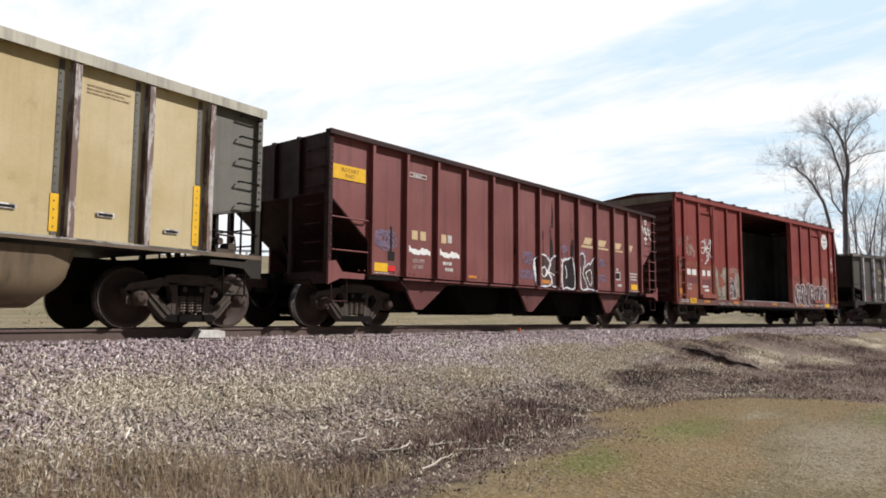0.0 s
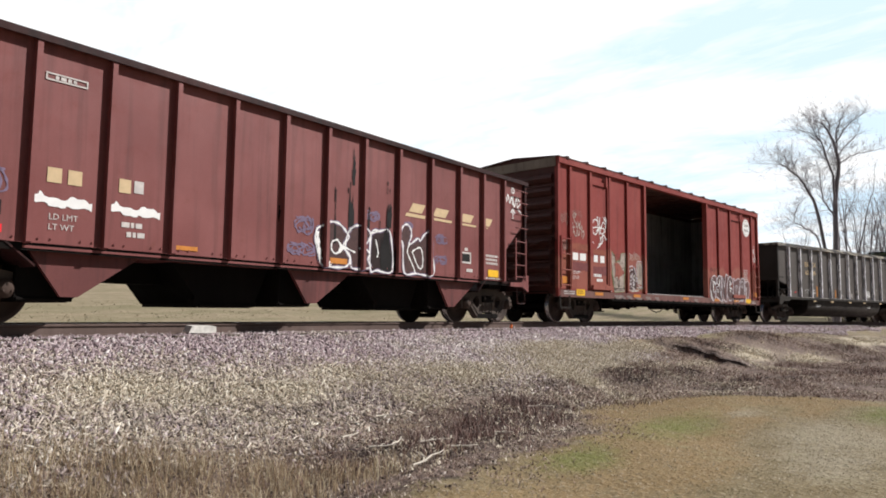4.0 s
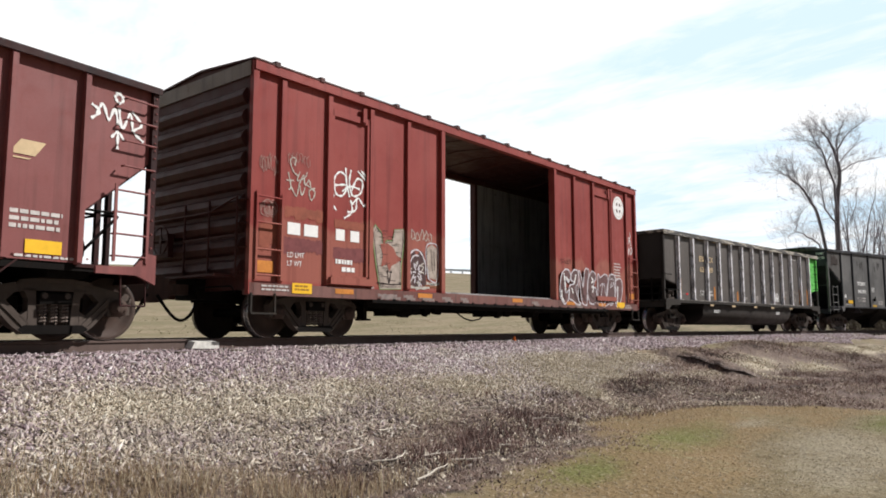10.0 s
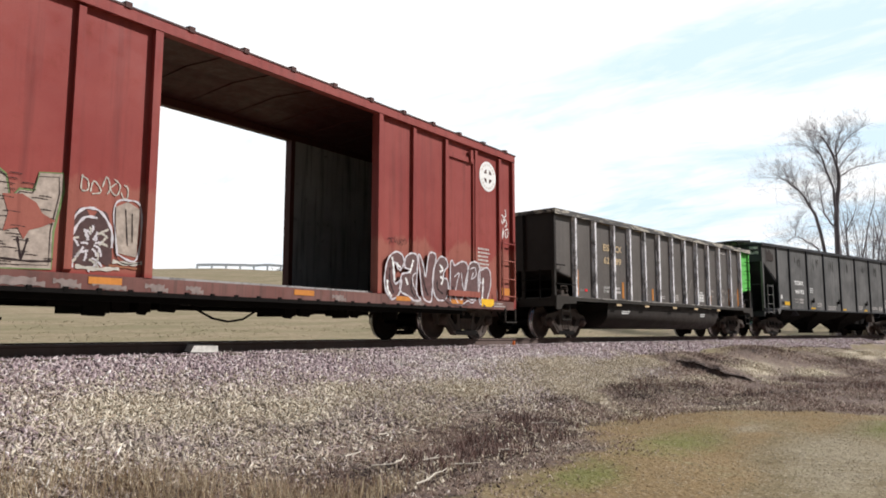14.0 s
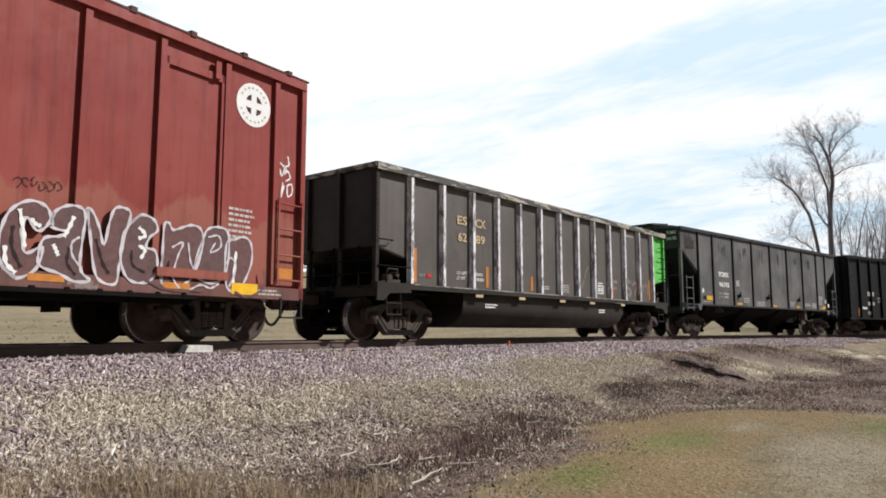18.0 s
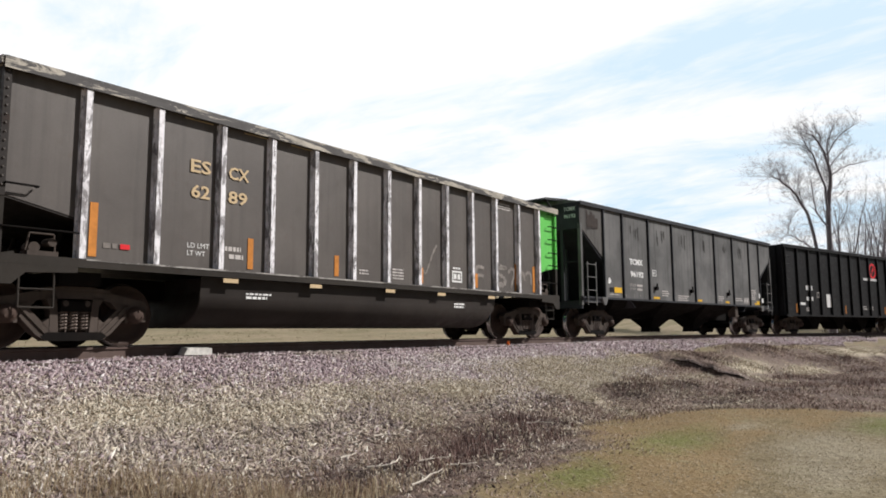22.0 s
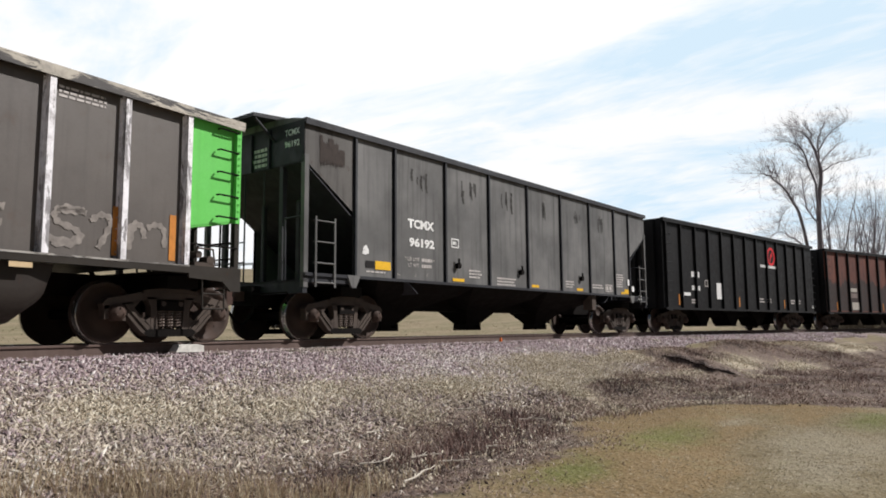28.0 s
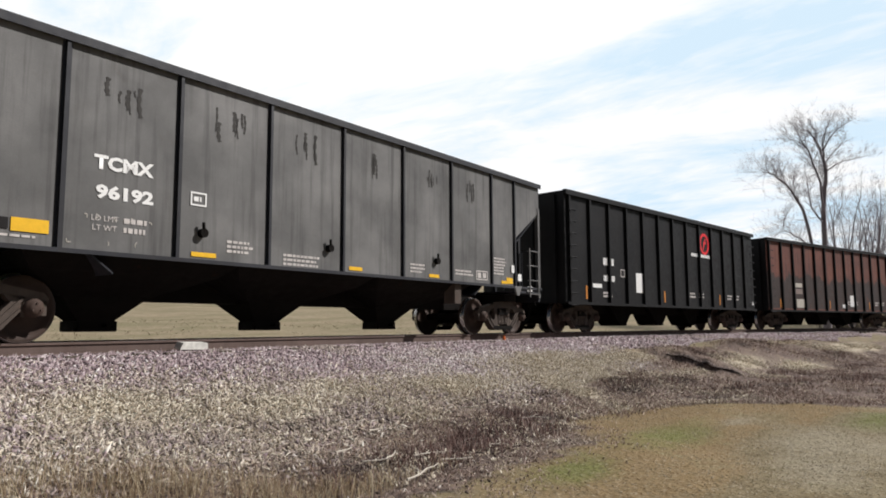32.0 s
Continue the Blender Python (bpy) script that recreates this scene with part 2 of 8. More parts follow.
ASH_TAG = plain("ashy brown spray paint", (0.088, 0.047, 0.045), 0.6, 0, 0.45)
SMEAR = plain("dull grey smear", (0.30, 0.24, 0.22), 0.7, 0, 0.5)
CHALKY = plain("chalky grey outline paint", (0.68, 0.64, 0.67), 0.7, 0, 0.35)
BUFF_TAG = plain("buff overspray", (0.33, 0.14, 0.075), 0.7, 0, 0.3)
GREEN_TAG = plain("dull green spray paint", (0.18, 0.26, 0.10), 0.6, 0, 0.4)
TC_STAIN = plain("thin dried grease", (0.042, 0.038, 0.034), 0.6, 0, 0.5)
PALE_TAG = plain("worn pale spray paint", (0.60, 0.56, 0.49), 0.7, 0, 0.5)


# ---- the line ----
BEND = (0.00617, 0.0000770)          # curvature at s = 0 and its growth per metre


def heading(s):
    a, b = max(-60.0, s), min(s, 95.0)
    q = min(max(s, -60.0), 95.0)
    return -(BEND[0] * q + BEND[1] * q * q / 2)


STEP = 0.5
_S = np.arange(-400, 500 + STEP, STEP)
_TH = np.array([heading(s) for s in _S])
_mid = np.array([heading(s) for s in (_S[:-1] + STEP / 2)])
_X = np.concatenate([[0], np.cumsum(np.cos(_mid) * STEP)])
_Y = np.concatenate([[0], np.cumsum(np.sin(_mid) * STEP)])
_i0 = int(400 / STEP)
_X, _Y = _X - _X[_i0], _Y - _Y[_i0] + NEAR


def line(s, lat=0.0):
    """Place on the line's plan at s metres along it and lat metres to its left."""
    th = heading(s)
    return (float(np.interp(s, _S, _X)) - lat * math.sin(th), float(np.interp(s, _S, _Y)) + lat * math.cos(th))


def car_pose(s, centres):
    a, b = line(s - centres / 2), line(s + centres / 2)
    return pose((a[0] + b[0]) / 2, (a[1] + b[1]) / 2, 0, 0, 0, math.degrees(math.atan2(b[1] - a[1], b[0] - a[0])))


def gone(t):
    """Metres that the train has rolled by t."""
    return ((((-1.63203e-07 * t + 8.5906e-06) * t - 3.13284e-05) * t - 0.00424863) * t + 1.82853) * t + 0.03


# ---- mesh helpers ----
class Shape:
    def __init__(self):
        self.v, self.f, self.smooth = [], [], []

    def add(self, verts, faces, smooth=False):
        o = len(self.v)
        self.v += [tuple(p) for p in verts]
        self.f += [tuple(o + i for i in f) for f in faces]
        self.smooth += [smooth] * len(faces)
        return self

    def box(self, x0, x1, y0, y1, z0, z1):
        x0, x1, y0, y1, z0, z1 = min(x0, x1), max(x0, x1), min(y0, y1), max(y0, y1), min(z0, z1), max(z0, z1)
        v = [(x, y, z) for z in (z0, z1) for y in (y0, y1) for x in (x0, x1)]
        return self.add(v, [(0, 2, 3, 1), (4, 5, 7, 6), (0, 1, 5, 4), (2, 6, 7, 3), (0, 4, 6, 2), (1, 3, 7, 5)])

    def prism(self, poly, y0, y1):
        """A polygon in x, z drawn from y0 to y1."""
        y0, y1 = min(y0, y1), max(y0, y1)
        area = sum(a[0] * b[1] - b[0] * a[1] for a, b in zip(poly, poly[1:] + poly[:1]))
        if area < 0:
            poly = poly[::-1]
        n = len(poly)
        v = [(x, y0, z) for x, z in poly] + [(x, y1, z) for x, z in poly]
        f = [tuple(range(n)), tuple(range(2 * n - 1, n - 1, -1))]
        f += [(i, i + n, (i + 1) % n + n, (i + 1) % n) for i in range(n)]
        return self.add(v, f)

    def section(self, poly, x0, x1, smooth=False):
        """A polygon in y, z drawn from x0 to x1."""
        x0, x1 = min(x0, x1), max(x0, x1)
        area = sum(a[0] * b[1] - b[0] * a[1] for a, b in zip(poly, poly[1:] + poly[:1]))
        if area < 0:
            poly = poly[::-1]
        n = len(poly)
        v = [(x0, y, z) for y, z in poly] + [(x1, y, z) for y, z in poly]
        f = [tuple(range(n - 1, -1, -1)), tuple(range(n, 2 * n))]
        self.add(v, f)
        return self.add(v, [(i, (i + 1) % n, (i + 1) % n + n, i + n) for i in range(n)], smooth)

    def tube(self, p, q, r, r2=None, n=8):
        p, q = Vector(p), Vector(q)
        r2 = r if r2 is None else r2
        d = (q - p).normalized()
        a = d.orthogonal().normalized()
        b = d.cross(a)
        v, f = [], []
        for c, rad in ((p, r), (q, r2)):
            v += [c + (a * math.cos(6.28319 * i / n) + b * math.sin(6.28319 * i / n)) * rad for i in range(n)]
        f = [(i, (i + 1) % n, (i + 1) % n + n, i + n) for i in range(n)]
        self.add(v, f, True)
        return self.add(v, [tuple(range(n - 1, -1, -1)), tuple(range(n, 2 * n))])

    def rods(self, pts, r, n=6):
        for a, b in zip(pts, pts[1:]):
            self.tube(a, b, r, n=n)
        return self

    def turned(self, prof, centre, n=32, smooth=True):
        """A profile of (radius, y) turned about an axle along y."""
        v = []
        for r, y in prof:
            v += [(centre[0] + r * math.cos(6.28319 * i / n), centre[1] + y, centre[2] + r * math.sin(6.28319 * i / n)) for i in range(n)]
        f = []
        for k in range(len(prof) - 1):
            f += [(k * n + i, (k + 1) * n + i, (k + 1) * n + (i + 1) % n, k * n + (i + 1) % n) for i in range(n)]
        return self.add(v, f, smooth)

    def slab(self, a, b, c, d, thick):
        """A plate through four corners, of that thickness."""
        a, b, c, d = (Vector(p) for p in (a, b, c, d))
        n = (b - a).cross(d - a).normalized() * thick
        v = [a, b, c, d, a - n, b - n, c - n, d - n]
        return self.add(v, [(0, 1, 2, 3), (7, 6, 5, 4), (0, 4, 5, 1), (1, 5, 6, 2), (2, 6, 7, 3), (3, 7, 4, 0)])

    def mesh(self, name, *mats):
        me = bpy.data.meshes.new(name)
        me.from_pydata(self.v, [], self.f)
        me.polygons.foreach_set("use_smooth", self.smooth)
        for m in mats:
            me.materials.append(m)
        me.update()
        return me


def part(name, shape, mat, parent, label=""):
    ob = new(name, shape.mesh(name, mat) if isinstance(shape, Shape) else shape)
    if not isinstance(shape, Shape) and not ob.data.materials:
        ob.data.materials.append(mat)
    ob.parent = parent
    return tagged(ob, label)


def same_part(name, mesh, parent, m=None):
    ob = new(name, mesh)
    ob.parent = parent
    if m is not None:
        ob.matrix_local = m
    return ob


def thing(name, label, category, group="", kind="", at=None):
    ob = new(name)
    ob.empty_display_size = 0.3
    if at is not None:
        ob.matrix_world = at
    return tagged(ob, label, category, group, kind)


# ---- ground ----
LATS = [-400, -40, -14, -9, -7.3, -6.1, -5.1, -4.3, -1.5, -1.05, 1.05, 1.5, 3.6, 6, 12, 24, 45, 58, 66, 72, 84, 100, 400]
HIGH = [-2.2, -1.6, -1.38, -1.32, -1.24, -1.32, -1.22, -1.04, -0.25, -0.19, -0.19, -0.25, -0.85, -0.9, -0.35, 1.5, 4.2, 6.6, 8.15, 8.25, 8.0, 7.0, 6.0]
_ks = slice(int(280 / STEP), int(640 / STEP))


def along(x, y):
    """Metres along the line and to its left, for arrays of places."""
    s, lat = np.empty(len(x)), np.empty(len(x))
    for i in range(0, len(x), 4000):
        dx, dy = x[i:i + 4000, None] - _X[_ks][None], y[i:i + 4000, None] - _Y[_ks][None]
        k = np.argmin(dx * dx + dy * dy, 1)
        r = np.arange(len(k))
        th = _TH[_ks][k]
        fwd = dx[r, k] * np.cos(th) + dy[r, k] * np.sin(th)
        s[i:i + 4000] = _S[_ks][k] + fwd
        lat[i:i + 4000] = -dx[r, k] * np.sin(th) + dy[r, k] * np.cos(th)
    return s, lat


def wobble(x, y, size, seed=0.0):
    """A smooth roughness of about -1 to 1."""
    x, y = x / size + seed, y / size - seed * 1.7
    return (np.sin(x * 1.3 + 1.7 * np.sin(y * 0.9)) + np.sin(y * 1.7 + 1.3 * np.sin(x * 1.1 + 2)) + np.sin((x + y) * 0.83 + 4 + np.sin(x * 2.3))) / 3


def height(x, y, s, lat):
    z = np.interp(lat, LATS, HIGH)
    z = np.where(lat > 30, z * np.interp(s, [34, 44], [0.87, 1.0]), z)
    off = np.clip((np.abs(lat) - 1.6) / 2, 0, 1)
    z = z + off * (0.045 * wobble(x, y, 0.8) + 0.05 * wobble(x, y, 2.7, 3.1) + 0.10 * np.clip(np.abs(lat) / 20 - 0.4, 0, 1) * wobble(x, y, 9, 1.2))
    # a washed-out scarp across the bank
    g = s - 22.4 - 0.35 * (-3.0 - lat) - 0.22 * np.sin(lat * 3) - 0.12 * np.sin(lat * 7.3)
    z = z + 0.24 * np.clip((g + 0.05) / 0.22, 0, 1) * np.exp(-np.clip(g, 0, 99) / 4.5) * np.clip((-lat - 2.5) / 0.5, 0, 1) * np.clip((5.3 + lat) / 0.8, 0, 1)
    z = z - 0.09 * np.exp(-((g + 0.25) / 0.3) ** 2) * np.clip((-lat - 2.5) / 0.5, 0, 1) * np.clip((5.3 + lat) / 0.8, 0, 1)
    # brushy hummocks
    z = z + 0.24 * np.exp(-((s - 16.0) ** 2 / 3 + (lat + 5.0) ** 2) / 0.5) + 0.14 * np.exp(-((s - 18.3) ** 2 / 3 + (lat + 5.1) ** 2) / 0.4) + 0.22 * np.exp(-((s - 30) ** 2 / 6 + (lat + 2.9) ** 2) / 0.7)
    return z


def lawn_edge(s):
    return np.interp(s, [0, 6.1, 7.2, 9.1, 10.6, 11.6, 14.0, 15.0, 15.8, 16.4, 25, 60], [-7.7, -7.35, -7.2, -6.9, -6.3, -5.95, -6.2, -7.2, -8.4, -9.4, -15, -26])


def spread(lo, hi, a, b, step, grow=1.16):
    mid = list(np.arange(a, b, step))
    d, v = step, a
    left, right = [], []
    while v > lo:
        d *= grow
        v -= d
        left.append(v)
    d, v = step, b
    while v < hi:
        d *= grow
        right.append(v)
        v += d
    return np.array(left[::-1] + mid + right + [v])


def ground_material():
    m, t, b = material("ballast, weeds, mown grass and dry field")
    cover = node(t, "ShaderNodeAttribute")
    cover.attribute_name = "cover"
    sep = node(t, "ShaderNodeSeparateColor", {0: cover.outputs["Color"]})
    co = coords(t)
    fine, mid_, wide = noise_at(t, co, 16, 8, 0.75), noise_at(t, co, 3.2, 7, 0.65), noise_at(t, co, 0.55, 5, 0.55)
    cells = node(t, "ShaderNodeTexVoronoi", {"Vector": co, "Scale": 17.0})
    stone = mix(t, cells.outputs["Color"], (0.10, 0.078, 0.08), (0.48, 0.39, 0.38))
    old = mix(t, cells.outputs["Color"], (0.14, 0.11, 0.09), (0.55, 0.47, 0.38))
    field = mix(t, ramp(t, mid_, [(0.3, 0.0), (0.7, 1.0)]), (0.225, 0.180, 0.118), (0.33, 0.272, 0.186))
    swath = noise_at(t, coords(t, (0.10, 0.9, 1.0)), 1.6, 6, 0.65)
    field = mix(t, ramp(t, swath, [(0.42, 0.0), (0.60, 0.75)]), field, (0.165, 0.155, 0.085))
    field = mix(t, ramp(t, fine, [(0.35, 0.0), (0.8, 0.7)]), field, (0.19, 0.145, 0.085))
    clod, drift = noise_at(t, co, 7.5, 6, 0.7), noise_at(t, co, 1.35, 6, 0.62, 0.4)
    weed = mix(t, ramp(t, fine, [(0.3, 0.0), (0.7, 1.0)]), (0.115, 0.080, 0.070), (0.33, 0.25, 0.205))
    weed = mix(t, ramp(t, drift, [(0.54, 0.0), (0.66, 0.8)]), weed, (0.36, 0.29, 0.20))
    weed = mix(t, ramp(t, drift, [(0.34, 0.85), (0.46, 0.0)]), weed, (0.045, 0.034, 0.030))
    weed = mix(t, ramp(t, clod, [(0.35, 0.6), (0.5, 0.0)]), weed, (0.05, 0.036, 0.030))
    weed = mix(t, ramp(t, cells.outputs["Distance"], [(0.25, 0.0), (0.6, 0.5)]), weed, (0.045, 0.032, 0.029))
    turf = node(t, "ShaderNodeAttribute")
    turf.attribute_name = "turf"
    tuft = node(t, "ShaderNodeSeparateColor", {0: turf.outputs["Color"]})

    def patch(chan, soft=0.5):
        k = node(t, "ShaderNodeMath", {0: drift, 1: 1.6, 2: tuft.outputs[chan]}, operation="MULTIPLY_ADD")
        k = node(t, "ShaderNodeMath", {0: clod, 1: 0.9, 2: k.outputs[0]}, operation="MULTIPLY_ADD")
        return ramp(t, node(t, "ShaderNodeMath", {0: k.outputs[0], 1: 1.25}, operation="SUBTRACT").outputs[0], [(0.15, 0.0), (0.15 + soft, 0.8)])

    pale = node(t, "ShaderNodeMath", {0: turf.outputs["Alpha"], 1: mid_}, operation="MULTIPLY_ADD")
    pale.inputs[2].default_value = 0.0
    weed = mix(t, ramp(t, pale.outputs[0], [(0.15, 0.0), (0.38, 0.9)]), weed, (0.50, 0.435, 0.335))
    lawn = mix(t, ramp(t, mid_, [(0.3, 0.0), (0.7, 1.0)]), (0.145, 0.108, 0.056), (0.245, 0.198, 0.118))
    lawn = mix(t, patch(1), lawn, (0.230, 0.158, 0.078))
    lawn = mix(t, patch(2), lawn, (0.284, 0.245, 0.172))
    lawn = mix(t, patch(0, 0.8), lawn, (0.130, 0.147, 0.040))
    lawn = mix(t, ramp(t, clod, [(0.36, 0.3), (0.52, 0.0)]), lawn, (0.12, 0.092, 0.05))
    lawn = mix(t, ramp(t, fine, [(0.54, 0.0), (0.68, 0.8)]), lawn, (0.396, 0.344, 0.249))
    wob = node(t, "ShaderNodeMath", {0: mid_, 1: 0.5}, operation="SUBTRACT")

    def edge(chan, lo=0.42, hi=0.58):
        s = node(t, "ShaderNodeMath", {0: sep.outputs[chan], 1: wob.outputs[0]}, operation="ADD")
        return ramp(t, s.outputs[0], [(lo, 0.0), (hi, 1.0)])

    col = mix(t, edge(2, 0.35, 0.65), field, weed)
    col = mix(t, edge(1), col, lawn)
    bal = mix(t, ramp(t, mid_, [(0.42, 0.0), (0.6, 1.0)]), stone, old)
    bal = mix(t, cover.outputs["Alpha"], bal, stone)
    col = mix(t, edge(0, 0.3, 0.7), col, bal)
    chaff = node(t, "ShaderNodeMath", {0: turf.outputs["Alpha"], 1: ramp(t, fine, [(0.36, 0.0), (0.62, 1.0)])}, operation="MULTIPLY")
    col = mix(t, chaff.outputs[0], col, (0.50, 0.44, 0.325))
    t.links.new(col, b.inputs["Base Color"])
    b.inputs["Roughness"].default_value = 0.95
    b.inputs["Specular IOR Level"].default_value = 0.15
    bump(t, b, mix(t, 0.5, fine, cells.outputs["Distance"]), 0.6, 0.05)
    return m


GREEN_SPOTS = ((10.6, -7.6, 1.6, 0.5), (7.3, -7.7, 0.8, 0.36), (14.5, -9.8, 1.4, 0.45))
RUST_SPOTS = ((13.6, -7.6, 1.6, 0.3), (11.9, -6.85, 1.0, 0.4), (8.35, -7.85, 0.9, 0.4), (10.4, -8.2, 1.0, 0.3), (12.1, -8.3, 0.9, 0.3), (8.2, -8.75, 0.9, 0.3), (14.4, -8.8, 1.2, 0.3))
PALE_SPOTS = ((11.7, -9.2, 1.6, 0.5), (9.4, -9.7, 1.2, 0.5), (11.8, -10.0, 1.5, 0.5), (12.9, -8.0, 0.7, 0.2), (16.5, -9.9, 2.0, 0.5))


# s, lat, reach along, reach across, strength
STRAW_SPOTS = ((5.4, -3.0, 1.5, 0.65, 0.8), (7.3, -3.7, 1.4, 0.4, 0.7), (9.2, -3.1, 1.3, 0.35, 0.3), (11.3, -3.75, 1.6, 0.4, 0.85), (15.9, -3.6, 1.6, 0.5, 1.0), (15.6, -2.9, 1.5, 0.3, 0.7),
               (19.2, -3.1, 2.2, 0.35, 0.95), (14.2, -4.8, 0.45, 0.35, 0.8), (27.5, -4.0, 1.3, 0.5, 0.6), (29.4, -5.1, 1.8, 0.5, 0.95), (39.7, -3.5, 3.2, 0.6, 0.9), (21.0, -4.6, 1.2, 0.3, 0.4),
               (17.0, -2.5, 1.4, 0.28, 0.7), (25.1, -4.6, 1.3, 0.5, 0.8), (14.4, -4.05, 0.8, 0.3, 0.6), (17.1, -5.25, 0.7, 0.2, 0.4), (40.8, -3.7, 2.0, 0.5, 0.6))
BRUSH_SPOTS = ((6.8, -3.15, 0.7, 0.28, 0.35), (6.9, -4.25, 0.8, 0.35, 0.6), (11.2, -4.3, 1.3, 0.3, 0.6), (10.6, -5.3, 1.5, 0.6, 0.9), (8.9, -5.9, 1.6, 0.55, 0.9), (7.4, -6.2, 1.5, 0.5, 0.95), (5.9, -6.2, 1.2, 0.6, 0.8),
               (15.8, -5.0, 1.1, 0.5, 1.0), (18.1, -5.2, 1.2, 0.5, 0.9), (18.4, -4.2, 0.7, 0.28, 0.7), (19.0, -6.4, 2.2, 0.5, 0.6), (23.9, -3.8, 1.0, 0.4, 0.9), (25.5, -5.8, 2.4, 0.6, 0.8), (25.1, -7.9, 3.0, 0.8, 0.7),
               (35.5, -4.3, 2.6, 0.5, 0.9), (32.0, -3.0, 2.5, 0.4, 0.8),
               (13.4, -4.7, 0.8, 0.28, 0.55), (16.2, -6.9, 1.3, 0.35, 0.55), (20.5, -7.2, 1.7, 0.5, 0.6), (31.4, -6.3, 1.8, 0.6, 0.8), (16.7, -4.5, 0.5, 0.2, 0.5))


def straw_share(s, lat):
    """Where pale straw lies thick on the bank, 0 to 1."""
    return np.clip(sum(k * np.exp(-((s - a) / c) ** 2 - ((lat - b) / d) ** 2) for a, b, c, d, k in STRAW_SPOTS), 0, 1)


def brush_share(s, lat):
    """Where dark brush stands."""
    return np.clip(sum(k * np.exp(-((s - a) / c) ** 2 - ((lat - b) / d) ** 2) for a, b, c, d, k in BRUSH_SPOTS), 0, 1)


def turf_shades(s, lat):
    """Where the lawn is green, rusty or bleached."""
    green = sum(np.exp(-((s - a) / c) ** 2 - ((lat - b) / d) ** 2) for a, b, c, d in GREEN_SPOTS)
    pale = sum(np.exp(-((s - a) / c) ** 2 - ((lat - b) / d) ** 2) for a, b, c, d in PALE_SPOTS)
    rough = sum(np.exp(-((s - a) / c) ** 2 - ((lat - b) / d) ** 2) for a, b, c, d in RUST_SPOTS)
    e = lat - lawn_edge(s)
    rust = 0.7 * rough + np.exp(-((e + 0.8) / 0.9) ** 2) * np.interp(s, [6, 9], [0.55, 0.75]) + 0.5 * np.exp(-((s - 8.5) / 1.2) ** 2 - ((lat + 8.4) / 0.5) ** 2)
    return np.stack([green * 1.0, rust * 1.2, pale * 0.7, straw_share(s, lat)], 1)


def make_ground():
    gx, gy = spread(-900, 1600, 0, 27, 0.11), spread(-900, 1500, 0.5, 14.5, 0.09)
    x, y = (a.ravel() for a in np.meshgrid(gx, gy))
    s, lat = along(x, y)
    z = height(x, y, s, lat)
    nx, ny = len(gx), len(gy)
    i = (np.arange(ny - 1)[:, None] * nx + np.arange(nx - 1)[None]).ravel()
    me = bpy.data.meshes.new("ground")
    me.from_pydata(np.stack([x, y, z], 1).tolist(), [], np.stack([i, i + 1, i + nx + 1, i + nx], 1).tolist())
    w = 0.38 * wobble(x, y, 1.7, 2.0) + 0.30 * wobble(x, y, 0.5, 5.0)
    bal = np.interp(lat + w, [-5.3, -4.2, 2.6, 3.4], [0, 1, 1, 0]) * np.interp(s, [14, 22], [1, 0.75])
    bal = np.where(lat < -2.2, bal * np.interp(s + 2 * w, [12, 18], [1, 0]), bal)
    e = lat + w - lawn_edge(s)
    lawn = np.interp(e, [-0.6, 0.5], [1, 0])
    weed = np.interp(e, [-0.5, 0.1], [0, 1]) * np.interp(lat + w, [-3.6, -2.2], [1, 0.1])
    fresh = np.interp(lat, [-2.6, -1.6], [0, 1])
    at = me.attributes.new("cover", "FLOAT_COLOR", "POINT")
    at.data.foreach_set("color", np.stack([bal, lawn, weed, fresh], 1).astype(np.float32).ravel())
    at = me.attributes.new("turf", "FLOAT_COLOR", "POINT")
    at.data.foreach_set("color", turf_shades(s, lat).astype(np.float32).ravel())
    me.polygons.foreach_set("use_smooth", [True] * len(me.polygons))
    me.materials.append(ground_material())
    return tagged(new("ground", me), "gravel shoulder, brown weedy ditch, mown lawn and dry field", "ground", kind="structure")


make_ground()


def spot(s, lat):
    x, y = line(s, lat)
    z = float(height(np.array([x]), np.array([y]), np.array([float(s)]), np.array([float(lat)]))[0])
    return x, y, z


# ---- rails and ties ----
RAIL = paint("brown rusted rail", (0.105, 0.072, 0.061), fade=(0.145, 0.102, 0.088), dirty=0.3, rusty=0.3, rough=0.75)
RAIL_TOP = plain("bright worn rail head", (0.42, 0.41, 0.40), 0.3, 0.85)
TIE = paint("weathered oak tie", (0.085, 0.068, 0.055), fade=(0.15, 0.125, 0.10), dirty=0.4, rusty=0.0, rough=0.9)
RAIL_SECTION = [(-0.075, -0.178), (0.075, -0.178), (0.075, -0.165), (0.012, -0.145), (0.012, -0.045), (0.037, -0.032), (0.037, -0.006), (0.028, 0.0),
                (-0.028, 0.0), (-0.037, -0.006), (-0.037, -0.032), (-0.012, -0.045), (-0.012, -0.145), (-0.075, -0.165)]


def make_rail(lat, name):
    ss = np.arange(-60, 150, 1.0)
    v, f = [], []
    n = len(RAIL_SECTION)
    for s in ss:
        for y, z in RAIL_SECTION:
            v.append((*line(s, lat + y), z))
    for k in range(len(ss) - 1):
        f += [(k * n + i, k * n + (i + 1) % n, (k + 1) * n + (i + 1) % n, (k + 1) * n + i) for i in range(n)]
    me = Shape().add(v, f).mesh(name, RAIL, RAIL_TOP)
    me.polygons.foreach_set("material_index", [1 if i % n == 7 else 0 for i in range(len(f))])
    return tagged(new(name, me), "rusty steel rail with a bright worn head", "rail", kind="structure")


make_rail(-0.7545, "rail_near")
make_rail(0.7545, "rail_far")

